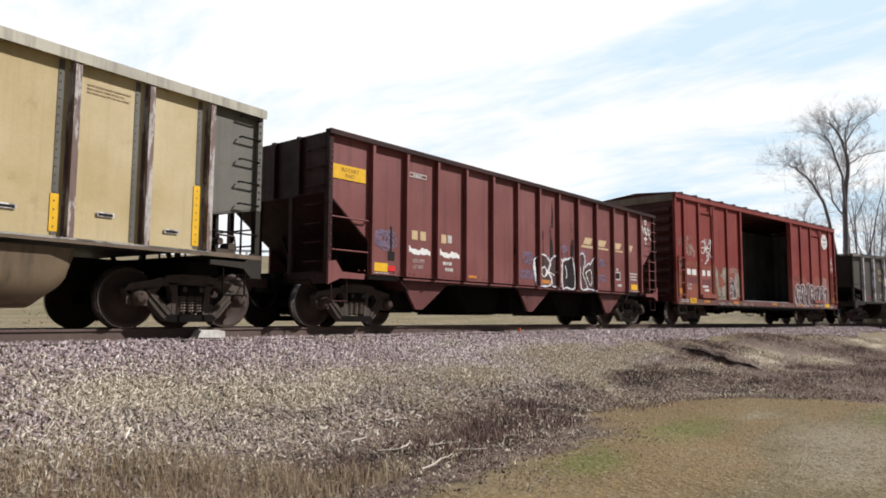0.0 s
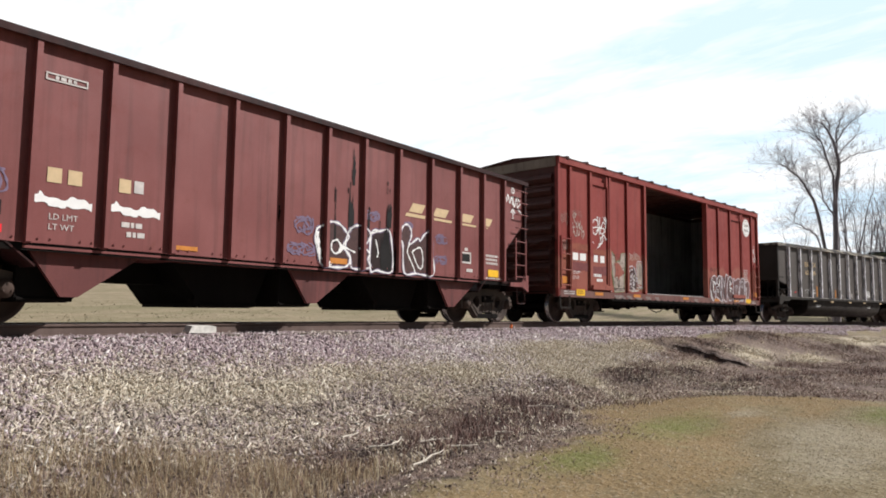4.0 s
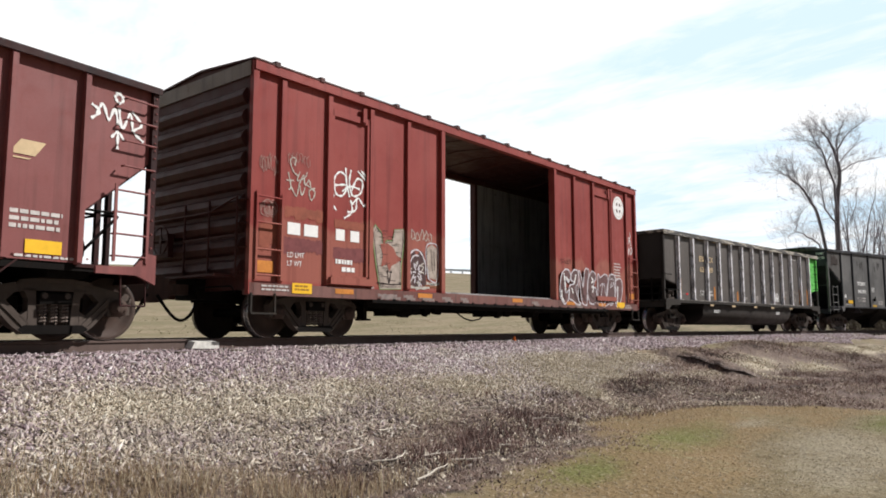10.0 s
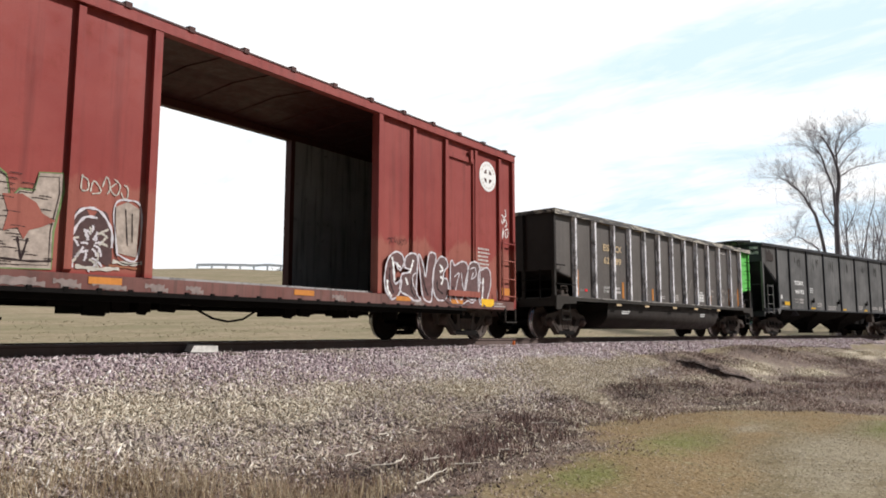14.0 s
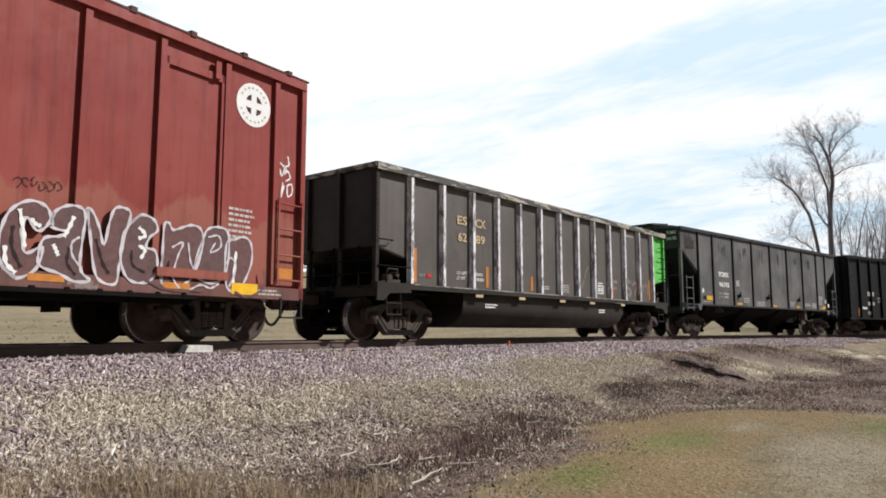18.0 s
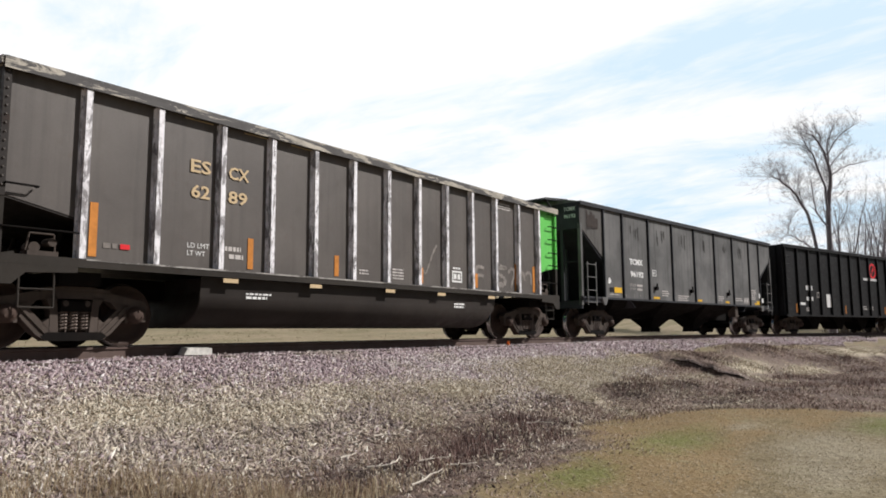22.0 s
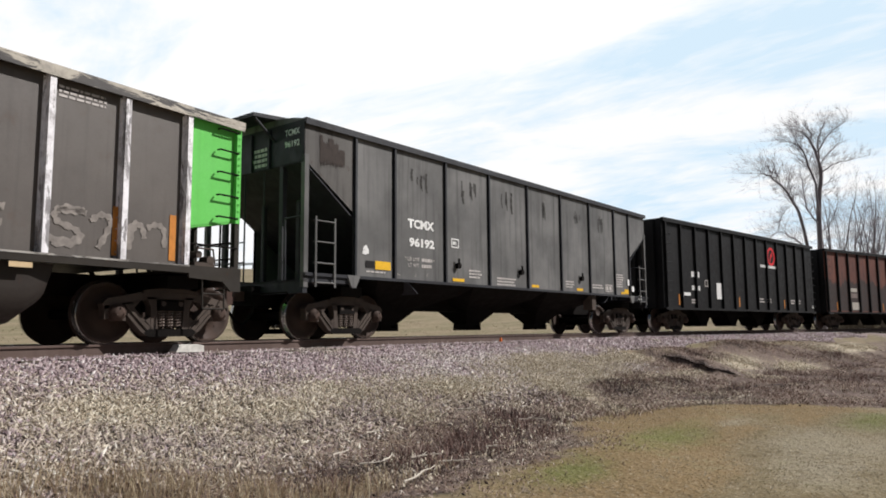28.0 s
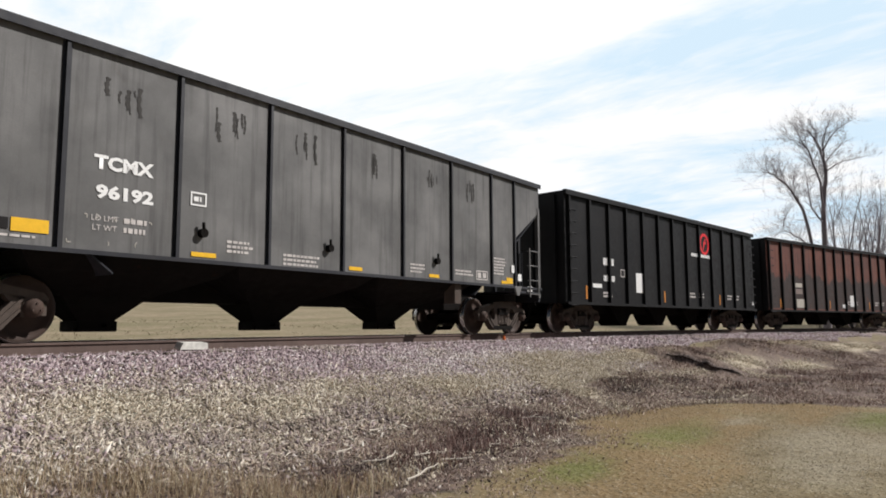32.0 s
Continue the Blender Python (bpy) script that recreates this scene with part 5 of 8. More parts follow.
def initials(car, spans, z0, z1, y, mat, slant=0.0):
    """A railroad's initials as plain blocks."""
    for a, b in spans:
        plate(car, "lettering", a, b, z0, z1, y - 0.004, mat, skew=slant)


def patchy(car, x0, x1, z0, z1, y, mat, seed):
    """A rubbed patch with ragged upper and lower edges."""
    rnd = random.Random(seed + 40)
    n = 36
    tall = z1 - z0
    slow = [rnd.uniform(-0.22, 0.16) for k in range(8)]
    low = [(x0 + (x1 - x0) * k / n, z0 + tall * (slow[k // 5] + rnd.uniform(-0.10, 0.10))) for k in range(n + 1)]
    high_ = [(x0 + (x1 - x0) * k / n, z1 + tall * (0.4 * slow[7 - k // 5] + rnd.uniform(-0.06, 0.03))) for k in range(n, -1, -1)]
    part("paint_patch", Shape().prism(low + high_, y, y + 0.001), mat, car)


def drip(car, x, w, lo, hi, y, seed):
    """Spilled black: a body with a ragged top, thin runs and specks over it."""
    rnd = random.Random(seed)
    n = max(6, int(w * 70))
    top_ = [(x + w * (k / n - 0.5), lo + (hi - lo) * rnd.uniform(0.35, 1.0) * (1 - 0.5 * abs(2 * k / n - 1))) for k in range(n + 1)]
    part("spill", Shape().prism([(x - w * 0.45, lo)] + [(x + w * 0.45, lo)] + top_[::-1], y, y + 0.001), BLACK_TAG, car, "run of spilled black paint")
    for _ in range(5):
        u, z = x + rnd.uniform(-0.6, 0.6) * w, lo + (hi - lo) * rnd.uniform(0.5, 1.15)
        strokes(car, [[(u, z), (u + 0.008, z - 0.05), (u - 0.004, z - rnd.uniform(0.08, 0.25))]], rnd.uniform(0.012, 0.03), y - 0.001, BLACK_TAG, "spill", per=2)


def outlined(car, pts, y, fill, edge, halo=None, width=0.04):
    """One fat spray-can letter: a filled outline in x, z with a drawn edge and a soft halo."""
    loop = curve_points(pts + pts[:1], 4)[:-1]
    part("spray_paint", Shape().prism(loop, y - 0.004, y - 0.0025), fill, car)
    ring = [pts + pts[:2]]
    if halo:
        strokes(car, ring, width * 2.2, y - 0.0065, halo, per=4)
    strokes(car, ring, width, y - 0.0095, edge, per=4)


def frame_mark(car, x0, x1, z0, z1, y, mat, w=0.03):
    sh = Shape()
    sh.box(x0, x1, y - 0.004, y, z0, z0 + w).box(x0, x1, y - 0.004, y, z1 - w, z1).box(x0, x0 + w, y - 0.004, y, z0 + w, z1 - w).box(x1 - w, x1, y - 0.004, y, z0 + w, z1 - w)
    part("stencil", sh, mat, car)


def scribble(seed, n=7, k=6, flow=0.0):
    """Loose hand strokes in a unit square."""
    rnd = random.Random(seed)
    out = []
    for i in range(n):
        cx = (i + 0.5) / n if flow else rnd.uniform(0.2, 0.8)
        cz = 0.5 + rnd.uniform(-0.15, 0.15)
        pts = []
        a = rnd.uniform(0, 6.28)
        for j in range(k):
            a += rnd.uniform(0.8, 2.0)
            r = rnd.uniform(0.25, 0.5)
            pts.append((min(1, max(0, cx + math.cos(a) * r * (0.6 / n * 2 if flow else 0.9))), min(1, max(0, cz + math.sin(a) * r))))
        out.append(pts)
    return out


LETTER = {}
LETTER["w"] = [(0.0, 0.90), (0.10, 1.0), (0.28, 0.90), (0.34, 0.68), (0.45, 0.78), (0.62, 0.78), (0.68, 0.97), (0.98, 1.0), (1.0, 0.82), (0.90, 0.40), (0.90, 0.02), (0.25, 0.0), (0.14, 0.35)]
LETTER["s"] = [(0.0, 0.95), (0.35, 1.0), (0.62, 0.84), (0.74, 0.62), (1.0, 0.48), (0.72, 0.30), (0.52, 0.22), (0.42, 0.0), (0.30, 0.25), (0.05, 0.15), (0.12, 0.55)]
LETTER["o"] = [(0.02, 0.1), (0, 0.5), (0.08, 0.9), (0.3, 1), (0.48, 0.82), (0.6, 0.95), (0.85, 0.95), (0.97, 0.6), (1.0, 0.1), (0.7, 0.14), (0.55, 0.0), (0.3, 0.08)]


def letter_fill(car, key, b, y, mat, per=3):
    pts = LETTER[key]
    pts = curve_points(pts + pts[:1], per)[:-1]
    pts = [(b[0] + p[0] * (b[2] - b[0]), b[1] + p[1] * (b[3] - b[1])) for p in pts]
    part("spray_paint", Shape().prism(pts, y, y + 0.0015), mat, car)


def letter_edge(car, key, b, y, mat, width, per=4):
    pts = LETTER[key]
    strokes(car, [pts + pts[:2]], width, y, mat, box_=b, per=per)


def hopper_marks(car, y):
    plate(car, "label", -6.97, -6.12, 2.76, 3.03, y - 0.01, YELLOW, "yellow rotary-end label")
    wide_text(car, "ROTARY", -6.74, 2.905, 0.075, y - 0.013, OCHRE, 0.44)
    wide_text(car, "END", -6.64, 2.80, 0.075, y - 0.013, OCHRE, 0.23)
    frame_mark(car, -4.86, -4.32, 3.10, 3.20, y - 0.004, DULL_WHITE, 0.02)
    bars(car, -4.74, 3.125, 0.34, 1, y - 0.008, DULL_WHITE, 4)
    initials(car, ((-4.77, -4.59), (-4.51, -4.33), (-3.82, -3.65)), 1.80, 1.99, y, CREAM)
    plate(car, "lettering", -3.60, -3.46, 1.82, 1.99, y - 0.004, DULL_WHITE)
    for x in (-4.92, -3.93):
        strokes(car, [[(x, 1.58), (x + 0.35, 1.55), (x + 0.74, 1.54)], [(x + 0.05, 1.63), (x + 0.3, 1.52), (x + 0.5, 1.60), (x + 0.72, 1.55)]], 0.10, y - 0.004, WHITE, label="thick smear of white spray paint")
    for x, s in ((-4.72, "LD LMT"), (-4.72, "LT WT")):
        wide_text(car, s, x, 1.33 if s[1] == "D" else 1.20, 0.075, y - 0.005, DULL_WHITE)
    bars(car, -3.76, 1.33, 0.38, 1, y - 0.004, DULL_WHITE, 8, 0.07)
    bars(car, -3.68, 1.20, 0.32, 1, y - 0.004, DULL_WHITE, 9, 0.07)
    plate(car, "label", -5.92, -5.48, 1.085, 1.255, y - 0.01, YELLOW)
    plate(car, "sticker", -5.46, -5.26, 1.11, 1.21, y - 0.01, RED, "red sticker")
    bars(car, -5.9, 1.045, 0.55, 1, y - 0.008, DULL_WHITE, 3, 0.025)
    strokes(car, scribble(5, 6, 7), 0.032, y - 0.003, BLUE_TAG, box_=(-5.88, 1.5, -5.18, 1.95), label="faint blue spray paint scrawl")
    plate(car, "stain", -5.46, -5.28, 1.32, 1.50, y - 0.005, BLACK_TAG)
    plate(car, "stain", -5.41, -5.36, 1.5, 2.0, y - 0.005, BLACK_TAG)
    plate(car, "reflector", -2.93, -2.55, 1.085, 1.15, y - 0.008, ORANGE)
    # drips of black and the big outlined word
    for k, (x, w, lo, hi) in enumerate(((1.76, 0.36, 1.03, 2.25), (1.84, 0.14, 1.9, 2.75), (0.75, 0.16, 1.75, 2.9), (0.80, 0.07, 2.6, 3.4), (0.33, 0.06, 1.45, 2.4), (2.04, 0.08, 1.03, 1.85), (1.24, 0.05, 1.8, 2.2), (-1.0, 0.03, 1.75, 2.0), (1.52, 0.10, 1.03, 1.6))):
        drip(car, x, w, lo, hi, y - 0.0125 if k in (0, 1, 5) else y - 0.0055, 11 + k)
    outlined(car, [(-0.03, 1.10), (-0.15, 1.46), (-0.12, 1.68), (0.07, 1.77), (0.20, 1.84), (0.43, 1.83), (0.62, 1.70), (0.69, 1.59), (0.55, 1.45), (0.63, 1.33), (0.73, 1.22), (0.69, 1.09), (0.52, 1.03), (0.1, 1.03)], y, ASH_TAG, WHITE, BLUE_TAG)
    outlined(car, [(0.68, 1.70), (0.85, 1.83), (1.10, 1.85), (1.29, 1.74), (1.26, 1.61), (1.14, 1.46), (1.27, 1.35), (1.23, 1.21), (1.29, 1.07), (0.80, 1.03), (0.74, 1.25), (0.60, 1.40)], y - 0.001, ASH_TAG, WHITE, BLUE_TAG)
    outlined(car, [(1.31, 1.74), (1.55, 1.80), (1.80, 1.85), (1.91, 1.68), (1.95, 1.04), (1.50, 1.03), (1.30, 1.04)], y - 0.002, SMOKE_TAG, WHITE, BLUE_TAG)
    outlined(car, [(2.20, 1.73), (2.23, 1.92), (2.38, 2.03), (2.53, 1.95), (2.55, 1.79), (2.48, 1.61), (2.77, 1.77), (2.86, 1.73), (3.02, 1.89), (3.25, 1.93), (3.31, 1.42), (3.32, 1.03), (2.72, 1.03), (2.34, 1.03), (2.28, 1.58)], y - 0.001, ASH_TAG, WHITE, BLUE_TAG)
    strokes(car, [[(0.39, 1.53), (0.26, 1.48), (0.25, 1.34), (0.36, 1.27), (0.49, 1.36), (0.63, 1.39)], [(0.37, 1.54), (0.53, 1.43), (0.87, 1.33)], [(1.11, 1.63), (1.08, 1.46), (0.97, 1.41)], [(1.04, 1.37), (1.08, 1.04)], [(1.44, 1.63), (1.52, 1.37), (1.48, 1.28)],
                  [(2.48, 1.61), (2.43, 1.45), (2.59, 1.22), (2.70, 1.04)], [(2.58, 1.48), (2.86, 1.58), (2.95, 1.35), (2.91, 1.15), (2.78, 1.19), (2.58, 1.48)]], 0.036, y - 0.011, WHITE, label="black and white spray paint letters")
    strokes(car, [[(-0.12, 1.64), (-0.08, 1.4), (-0.02, 1.14)], [(0.10, 1.30), (0.16, 1.12), (0.24, 1.05)]], 0.09, y - 0.011, WHITE)
    part("spray_paint", Shape().prism([(0.38, 1.56), (0.50, 1.44), (0.60, 1.41), (0.48, 1.30), (0.38, 1.26), (0.46, 1.41)], y - 0.0125, y - 0.011), WHITE, car)
    for k, bx in enumerate(((-0.65, 1.55, -0.22, 1.88), (-0.78, 1.18, -0.16, 1.42), (1.14, 1.95, 1.55, 2.18), (2.30, 1.95, 2.60, 2.08), (3.37, 1.72, 3.82, 1.95), (3.37, 1.28, 3.82, 1.48))):
        strokes(car, scribble(21 + k, 14, 3), 0.030, y - 0.0025, BLUE_TAG, box_=bx, label="faint blue spray paint scrawl")
    plate(car, "label", 0.22, 0.66, 1.09, 1.19, y - 0.012, ORANGE)
    initials(car, ((2.47, 2.90), (3.29, 3.76), (4.32, 4.76), (5.27, 5.58)), 2.31, 2.50, y, CREAM, 0.13)
    for a, b, h in ((2.35, 3.00, 0.075), (3.20, 3.98, 0.06), (4.20, 4.96, 0.05), (5.24, 5.50, 0.025)):
        plate(car, "lettering", a, b, 2.28 - h, 2.275, y - 0.004, CREAM, skew=0.04)
    frame_mark(car, 4.36, 4.78, 1.36, 1.62, y - 0.004, DULL_WHITE, 0.04)
    plate(car, "stencil", 4.42, 4.72, 1.40, 1.58, y - 0.006, BLACK_TAG)
    plate(car, "stencil", 4.52, 4.64, 1.65, 1.72, y - 0.006, DULL_WHITE)
    plate(car, "stencil", 4.6, 4.85, 1.17, 1.24, y - 0.006, DULL_WHITE)
    bars(car, 5.32, 1.58, 0.72, 3, y - 0.004, DULL_WHITE, 5, 0.05, 0.09)
    plate(car, "label", 5.52, 5.98, 1.10, 1.27, y - 0.01, YELLOW)
    bars(car, 5.4, 1.05, 0.8, 1, y - 0.008, DULL_WHITE, 6, 0.03)
    strokes(car, [[(0.1, 0.55), (0.2, 0.75), (0.32, 0.5), (0.42, 0.72), (0.5, 0.45)], [(0.5, 0.75), (0.58, 0.4), (0.72, 0.7), (0.78, 0.4)], [(0.75, 0.75), (0.95, 0.55), (0.8, 0.4), (1.0, 0.25)],
                  [(0.42, 0.98), (0.5, 1.0), (0.58, 0.92), (0.5, 0.84), (0.42, 0.92), (0.46, 1.0)], [(0.5, 0.3), (0.5, 0.02)], [(0.38, 0.2), (0.5, 0.32), (0.62, 0.2)], [(0.0, 0.45), (0.15, 0.6), (0.0, 0.7)]], 0.045, y - 0.005, WHITE, box_=(6.28, 2.62, 7.08, 3.42), label="white spray paint tag")


def box_marks(car, y):
    initials(car, ((-6.93, -6.65), (-6.56, -6.24), (-5.80, -5.58), (-5.43, -5.20)), 1.80, 2.01, y, WHITE)
    strokes(car, [[(-5.58, 3.20), (-5.55, 2.91), (-5.47, 2.65)], [(-5.55, 3.03), (-5.72, 3.10), (-5.86, 2.95), (-5.82, 2.68), (-5.65, 2.66), (-5.54, 2.86), (-5.77, 2.84), (-5.99, 2.78), (-5.96, 2.63)],
                  [(-5.44, 3.18), (-5.48, 2.92), (-5.39, 2.69), (-5.18, 2.77), (-5.13, 2.99), (-5.28, 3.03), (-5.42, 2.78)], [(-5.26, 3.19), (-5.0, 2.99), (-4.96, 2.76), (-5.08, 2.53), (-5.24, 2.66), (-5.41, 2.51)],
                  [(-5.17, 3.21), (-5.02, 3.10), (-4.93, 2.98)], [(-5.87, 2.66), (-5.90, 2.48), (-5.80, 2.36)], [(-5.44, 2.60), (-5.40, 2.38), (-5.60, 2.23)], [(-5.29, 2.63), (-5.31, 2.42), (-5.52, 2.36)], [(-5.66, 2.74), (-5.45, 2.86), (-5.2, 2.84)]],
            0.045, y - 0.006, WHITE, label="looping white spray paint tag")
    strokes(car, [[(-6.80, 3.03), (-6.78, 3.15), (-6.86, 3.16), (-6.90, 3.08), (-6.82, 2.91), (-6.71, 2.86)], [(-6.94, 2.89), (-6.88, 2.65), (-6.92, 2.58)], [(-6.98, 2.74), (-6.81, 2.76)], [(-6.68, 2.94), (-6.74, 2.77), (-6.57, 2.85), (-6.52, 2.95)],
                  [(-6.71, 2.68), (-6.60, 2.89), (-6.56, 2.71), (-6.47, 2.82), (-6.43, 2.69)], [(-6.88, 2.65), (-6.75, 2.49), (-6.69, 2.69), (-6.63, 2.52), (-6.56, 2.67)], [(-6.33, 2.69), (-6.46, 2.62), (-6.41, 2.46), (-6.33, 2.62), (-6.51, 2.72)]],
            0.028, y - 0.005, PALE_TAG, label="worn grey spray paint tag")
    strokes(car, scribble(32, 6, 5, 1), 0.016, y - 0.005, FADED_TAG, box_=(-6.95, 3.05, -6.45, 3.30))
    strokes(car, scribble(34, 7, 5, 1), 0.016, y - 0.005, FADED_TAG, box_=(-7.55, 2.78, -7.15, 3.15))
    strokes(car, scribble(33, 9, 5), 0.016, y - 0.005, FADED_TAG, box_=(-7.5, 2.05, -7.15, 2.35))
    for a, b, e, f in ((-7.0, -6.12, 2.10, 2.30), (-5.84, -4.97, 2.05, 2.20), (-7.52, -7.14, 1.55, 1.95)):
        patchy(car, a, b, e, f, y - 0.0022, BUFF_PATCH, int(a * 10) % 7)
    b = (-4.86, 0.93, -3.90, 2.20)
    letter_fill(car, "w", b, y - 0.003, WORN_TAG, 1)
    letter_edge(car, "w", b, y - 0.006, GREEN_TAG, 0.028, 1)
    letter_edge(car, "w", (b[0] + 0.05, b[1] + 0.05, b[2] - 0.05, b[3] - 0.06), y - 0.007, SMOKE_TAG, 0.014, 1)
    letter_fill(car, "s", (-4.62, 1.30, -3.98, 1.86), y - 0.009, BOX_RED, 1)
    rnd = random.Random(8)
    ticks = []
    for k in range(34):
        u, w = rnd.uniform(-4.72, -4.1), 0.98 + 0.034 * k
        ticks.append([(u, w), (u + 0.07, w + 0.006), (u + rnd.uniform(0.1, 0.2), w)])
    strokes(car, ticks, 0.012, y - 0.0075, SMOKE_TAG)
    strokes(car, [[(-4.42, 1.32), (-4.36, 1.05)], [(-4.30, 1.32), (-4.36, 1.05)], [(-4.70, 1.06), (-4.3, 1.04), (-4.0, 1.06)]], 0.028, y - 0.0085, SMOKE_TAG)
    strokes(car, [[(-3.80, 0.98), (-3.82, 1.45), (-3.66, 1.76), (-3.42, 1.78), (-3.24, 1.55), (-3.22, 1.30)], [(-3.74, 1.0), (-3.76, 1.40), (-3.62, 1.66), (-3.44, 1.68)]], 0.04, y - 0.005, CHALKY, label="grey and white spray paint letters")
    letter_fill(car, "o", (-3.78, 0.98, -3.22, 1.80), y - 0.003, ASH_TAG)
    for k in range(26):
        a, r0 = k * 2.4, rnd.uniform(0.03, 0.22)
        p0 = (-3.50 + r0 * math.cos(a), 1.32 + 1.15 * r0 * math.sin(a))
        p1 = (-3.50 + (r0 + 0.10) * math.cos(a + rnd.uniform(-0.6, 0.6)), 1.32 + 1.15 * (r0 + 0.10) * math.sin(a + rnd.uniform(-0.6, 0.6)))
        strokes(car, [[p0, ((p0[0] + p1[0]) / 2 + 0.015, (p0[1] + p1[1]) / 2 + 0.01), p1]], 0.034, y - 0.006, CHALKY if k % 3 else PALE_TAG)
    part("spray_paint", Shape().prism([(-3.14, 1.24), (-3.20, 1.86), (-3.02, 1.96), (-2.84, 1.88), (-2.86, 1.20)], y - 0.003, y - 0.001), WORN_TAG, car)
    strokes(car, [[(-3.14, 1.22), (-3.21, 1.86), (-3.02, 1.98), (-2.82, 1.88), (-2.85, 1.18), (-3.14, 1.22)]], 0.03, y - 0.006, CHALKY)
    strokes(car, [[(-3.20, 1.86), (-3.14, 1.16), (-2.80, 1.12)], [(-3.05, 1.85), (-3.0, 1.35)], [(-2.95, 1.8), (-2.93, 1.4)]], 0.018, y - 0.008, SMOKE_TAG)
    strokes(car, [[(-3.70, 1.02), (-3.4, 1.0), (-3.1, 1.03)], [(-3.2, 1.12), (-2.95, 1.10), (-2.76, 1.13)]], 0.06, y - 0.0075, PALE_TAG)
    strokes(car, [[(-3.25, 1.06), (-3.0, 1.05), (-2.78, 1.04)]], 0.03, y - 0.009, BUFF_TAG)
    for u, w in ((-4.75, 0.55), (-4.0, 0.3), (-3.5, 0.4), (-2.75, 0.3), (-2.1, 0.25), (0.9, 0.3), (3.2, 0.35)):
        strokes(car, [[(u, 0.81), (u + w / 2, 0.81), (u + w, 0.81)], [(u + 0.1, 0.76), (u + w * 0.7, 0.765), (u + w * 1.2, 0.76)]], 0.07, y - 0.077, SMEAR, "smear", "pale grey paint smear on the sill")
    patchy(car, -7.02, -6.12, 1.50, 1.75, y - 0.002, PURPLE_PATCH, 3)
    patchy(car, -5.90, -5.00, 1.46, 1.69, y - 0.002, PURPLE_PATCH, 4)
    strokes(car, scribble(37, 5, 5, 1), 0.022, y - 0.004, PALE_TAG, box_=(-3.7, 1.95, -3.0, 2.25))
    plate(car, "label", -6.86, -6.42, 0.77, 0.95, y - 0.08, YELLOW, "yellow label")
    bars(car, -6.8, 0.885, 0.34, 2, y - 0.084, OCHRE, 3, 0.03, 0.06)
    plate(car, "reflector", -7.60, -7.22, 1.10, 1.30, y - 0.01, ORANGE)
    for x in (-5.86, -3.55, 0.0, 2.7, 4.6):
        plate(car, "reflector", x, x + 0.46, 0.80, 0.89, y - 0.078, ORANGE)
    wide_text(car, "LD LMT", -6.92, 1.40, 0.090, y - 0.005, WHITE, 0.37)
    wide_text(car, "LT WT", -6.92, 1.25, 0.090, y - 0.005, WHITE, 0.32)
    bars(car, -5.80, 1.36, 0.52, 1, y - 0.006, WHITE, 4, 0.085)
    bars(car, -5.64, 1.22, 0.36, 1, y - 0.006, WHITE, 5, 0.085)
    bars(car, -7.5, 0.86, 0.6, 2, y - 0.08, DULL_WHITE, 6, 0.03, 0.06)
    bars(car, -4.9, 1.02, 0.15, 2, y - 0.004, DULL_WHITE, 7)
    yl = y - 0.066
    for pts, k in (([(2.57, 0.82), (2.40, 0.96), (2.34, 1.19), (2.39, 1.49), (2.49, 1.67), (2.68, 1.78), (2.87, 1.74), (2.94, 1.61), (2.89, 1.48), (2.78, 1.42), (2.66, 1.57), (2.60, 1.45), (2.62, 1.23), (2.68, 1.13), (2.86, 1.22), (2.80, 0.95)], 0),
                   ([(2.96, 1.49), (2.98, 1.67), (3.13, 1.78), (3.31, 1.79), (3.39, 1.69), (3.37, 1.41), (3.35, 1.08), (3.39, 0.93), (3.50, 0.84), (3.29, 0.82), (3.08, 0.91), (2.84, 0.99), (2.82, 1.17), (2.88, 1.34), (3.06, 1.38), (3.15, 1.45)], 1),
                   ([(3.41, 1.78), (3.46, 1.50), (3.54, 1.03), (3.64, 0.85), (3.86, 0.82), (3.90, 1.06), (3.95, 1.42), (4.04, 1.79), (3.93, 1.87), (3.80, 1.84), (3.73, 1.64), (3.67, 1.33), (3.59, 1.56), (3.49, 1.75)], 0),
                   ([(4.05, 1.68), (4.20, 1.81), (4.40, 1.77), (4.47, 1.62), (4.35, 1.51), (4.30, 1.36), (4.45, 1.32), (4.49, 1.10), (4.41, 0.91), (4.20, 0.85), (4.02, 0.92), (3.92, 1.15), (3.93, 1.46)], 1),
                   ([(4.57, 0.88), (4.57, 1.29), (4.58, 1.71), (4.66, 1.75), (4.73, 1.66), (4.90, 1.72), (5.07, 1.77), (5.23, 1.71), (5.26, 1.45), (5.10, 1.0), (4.85, 0.84)], 0),
                   ([(5.12, 1.10), (5.27, 1.60), (5.36, 1.75), (5.56, 1.80), (5.74, 1.72), (5.76, 1.30), (5.66, 1.0), (5.36, 0.92)], 1),
                   ([(5.73, 1.59), (5.87, 1.64), (6.07, 1.70), (6.22, 1.60), (6.24, 1.30), (6.10, 0.98), (5.97, 0.82), (5.76, 0.86), (5.70, 1.20)], 0)):
        outlined(car, pts, yl - 0.003 * k, LILAC_TAG if k else MAUVE_TAG, CHALKY, None, 0.045)
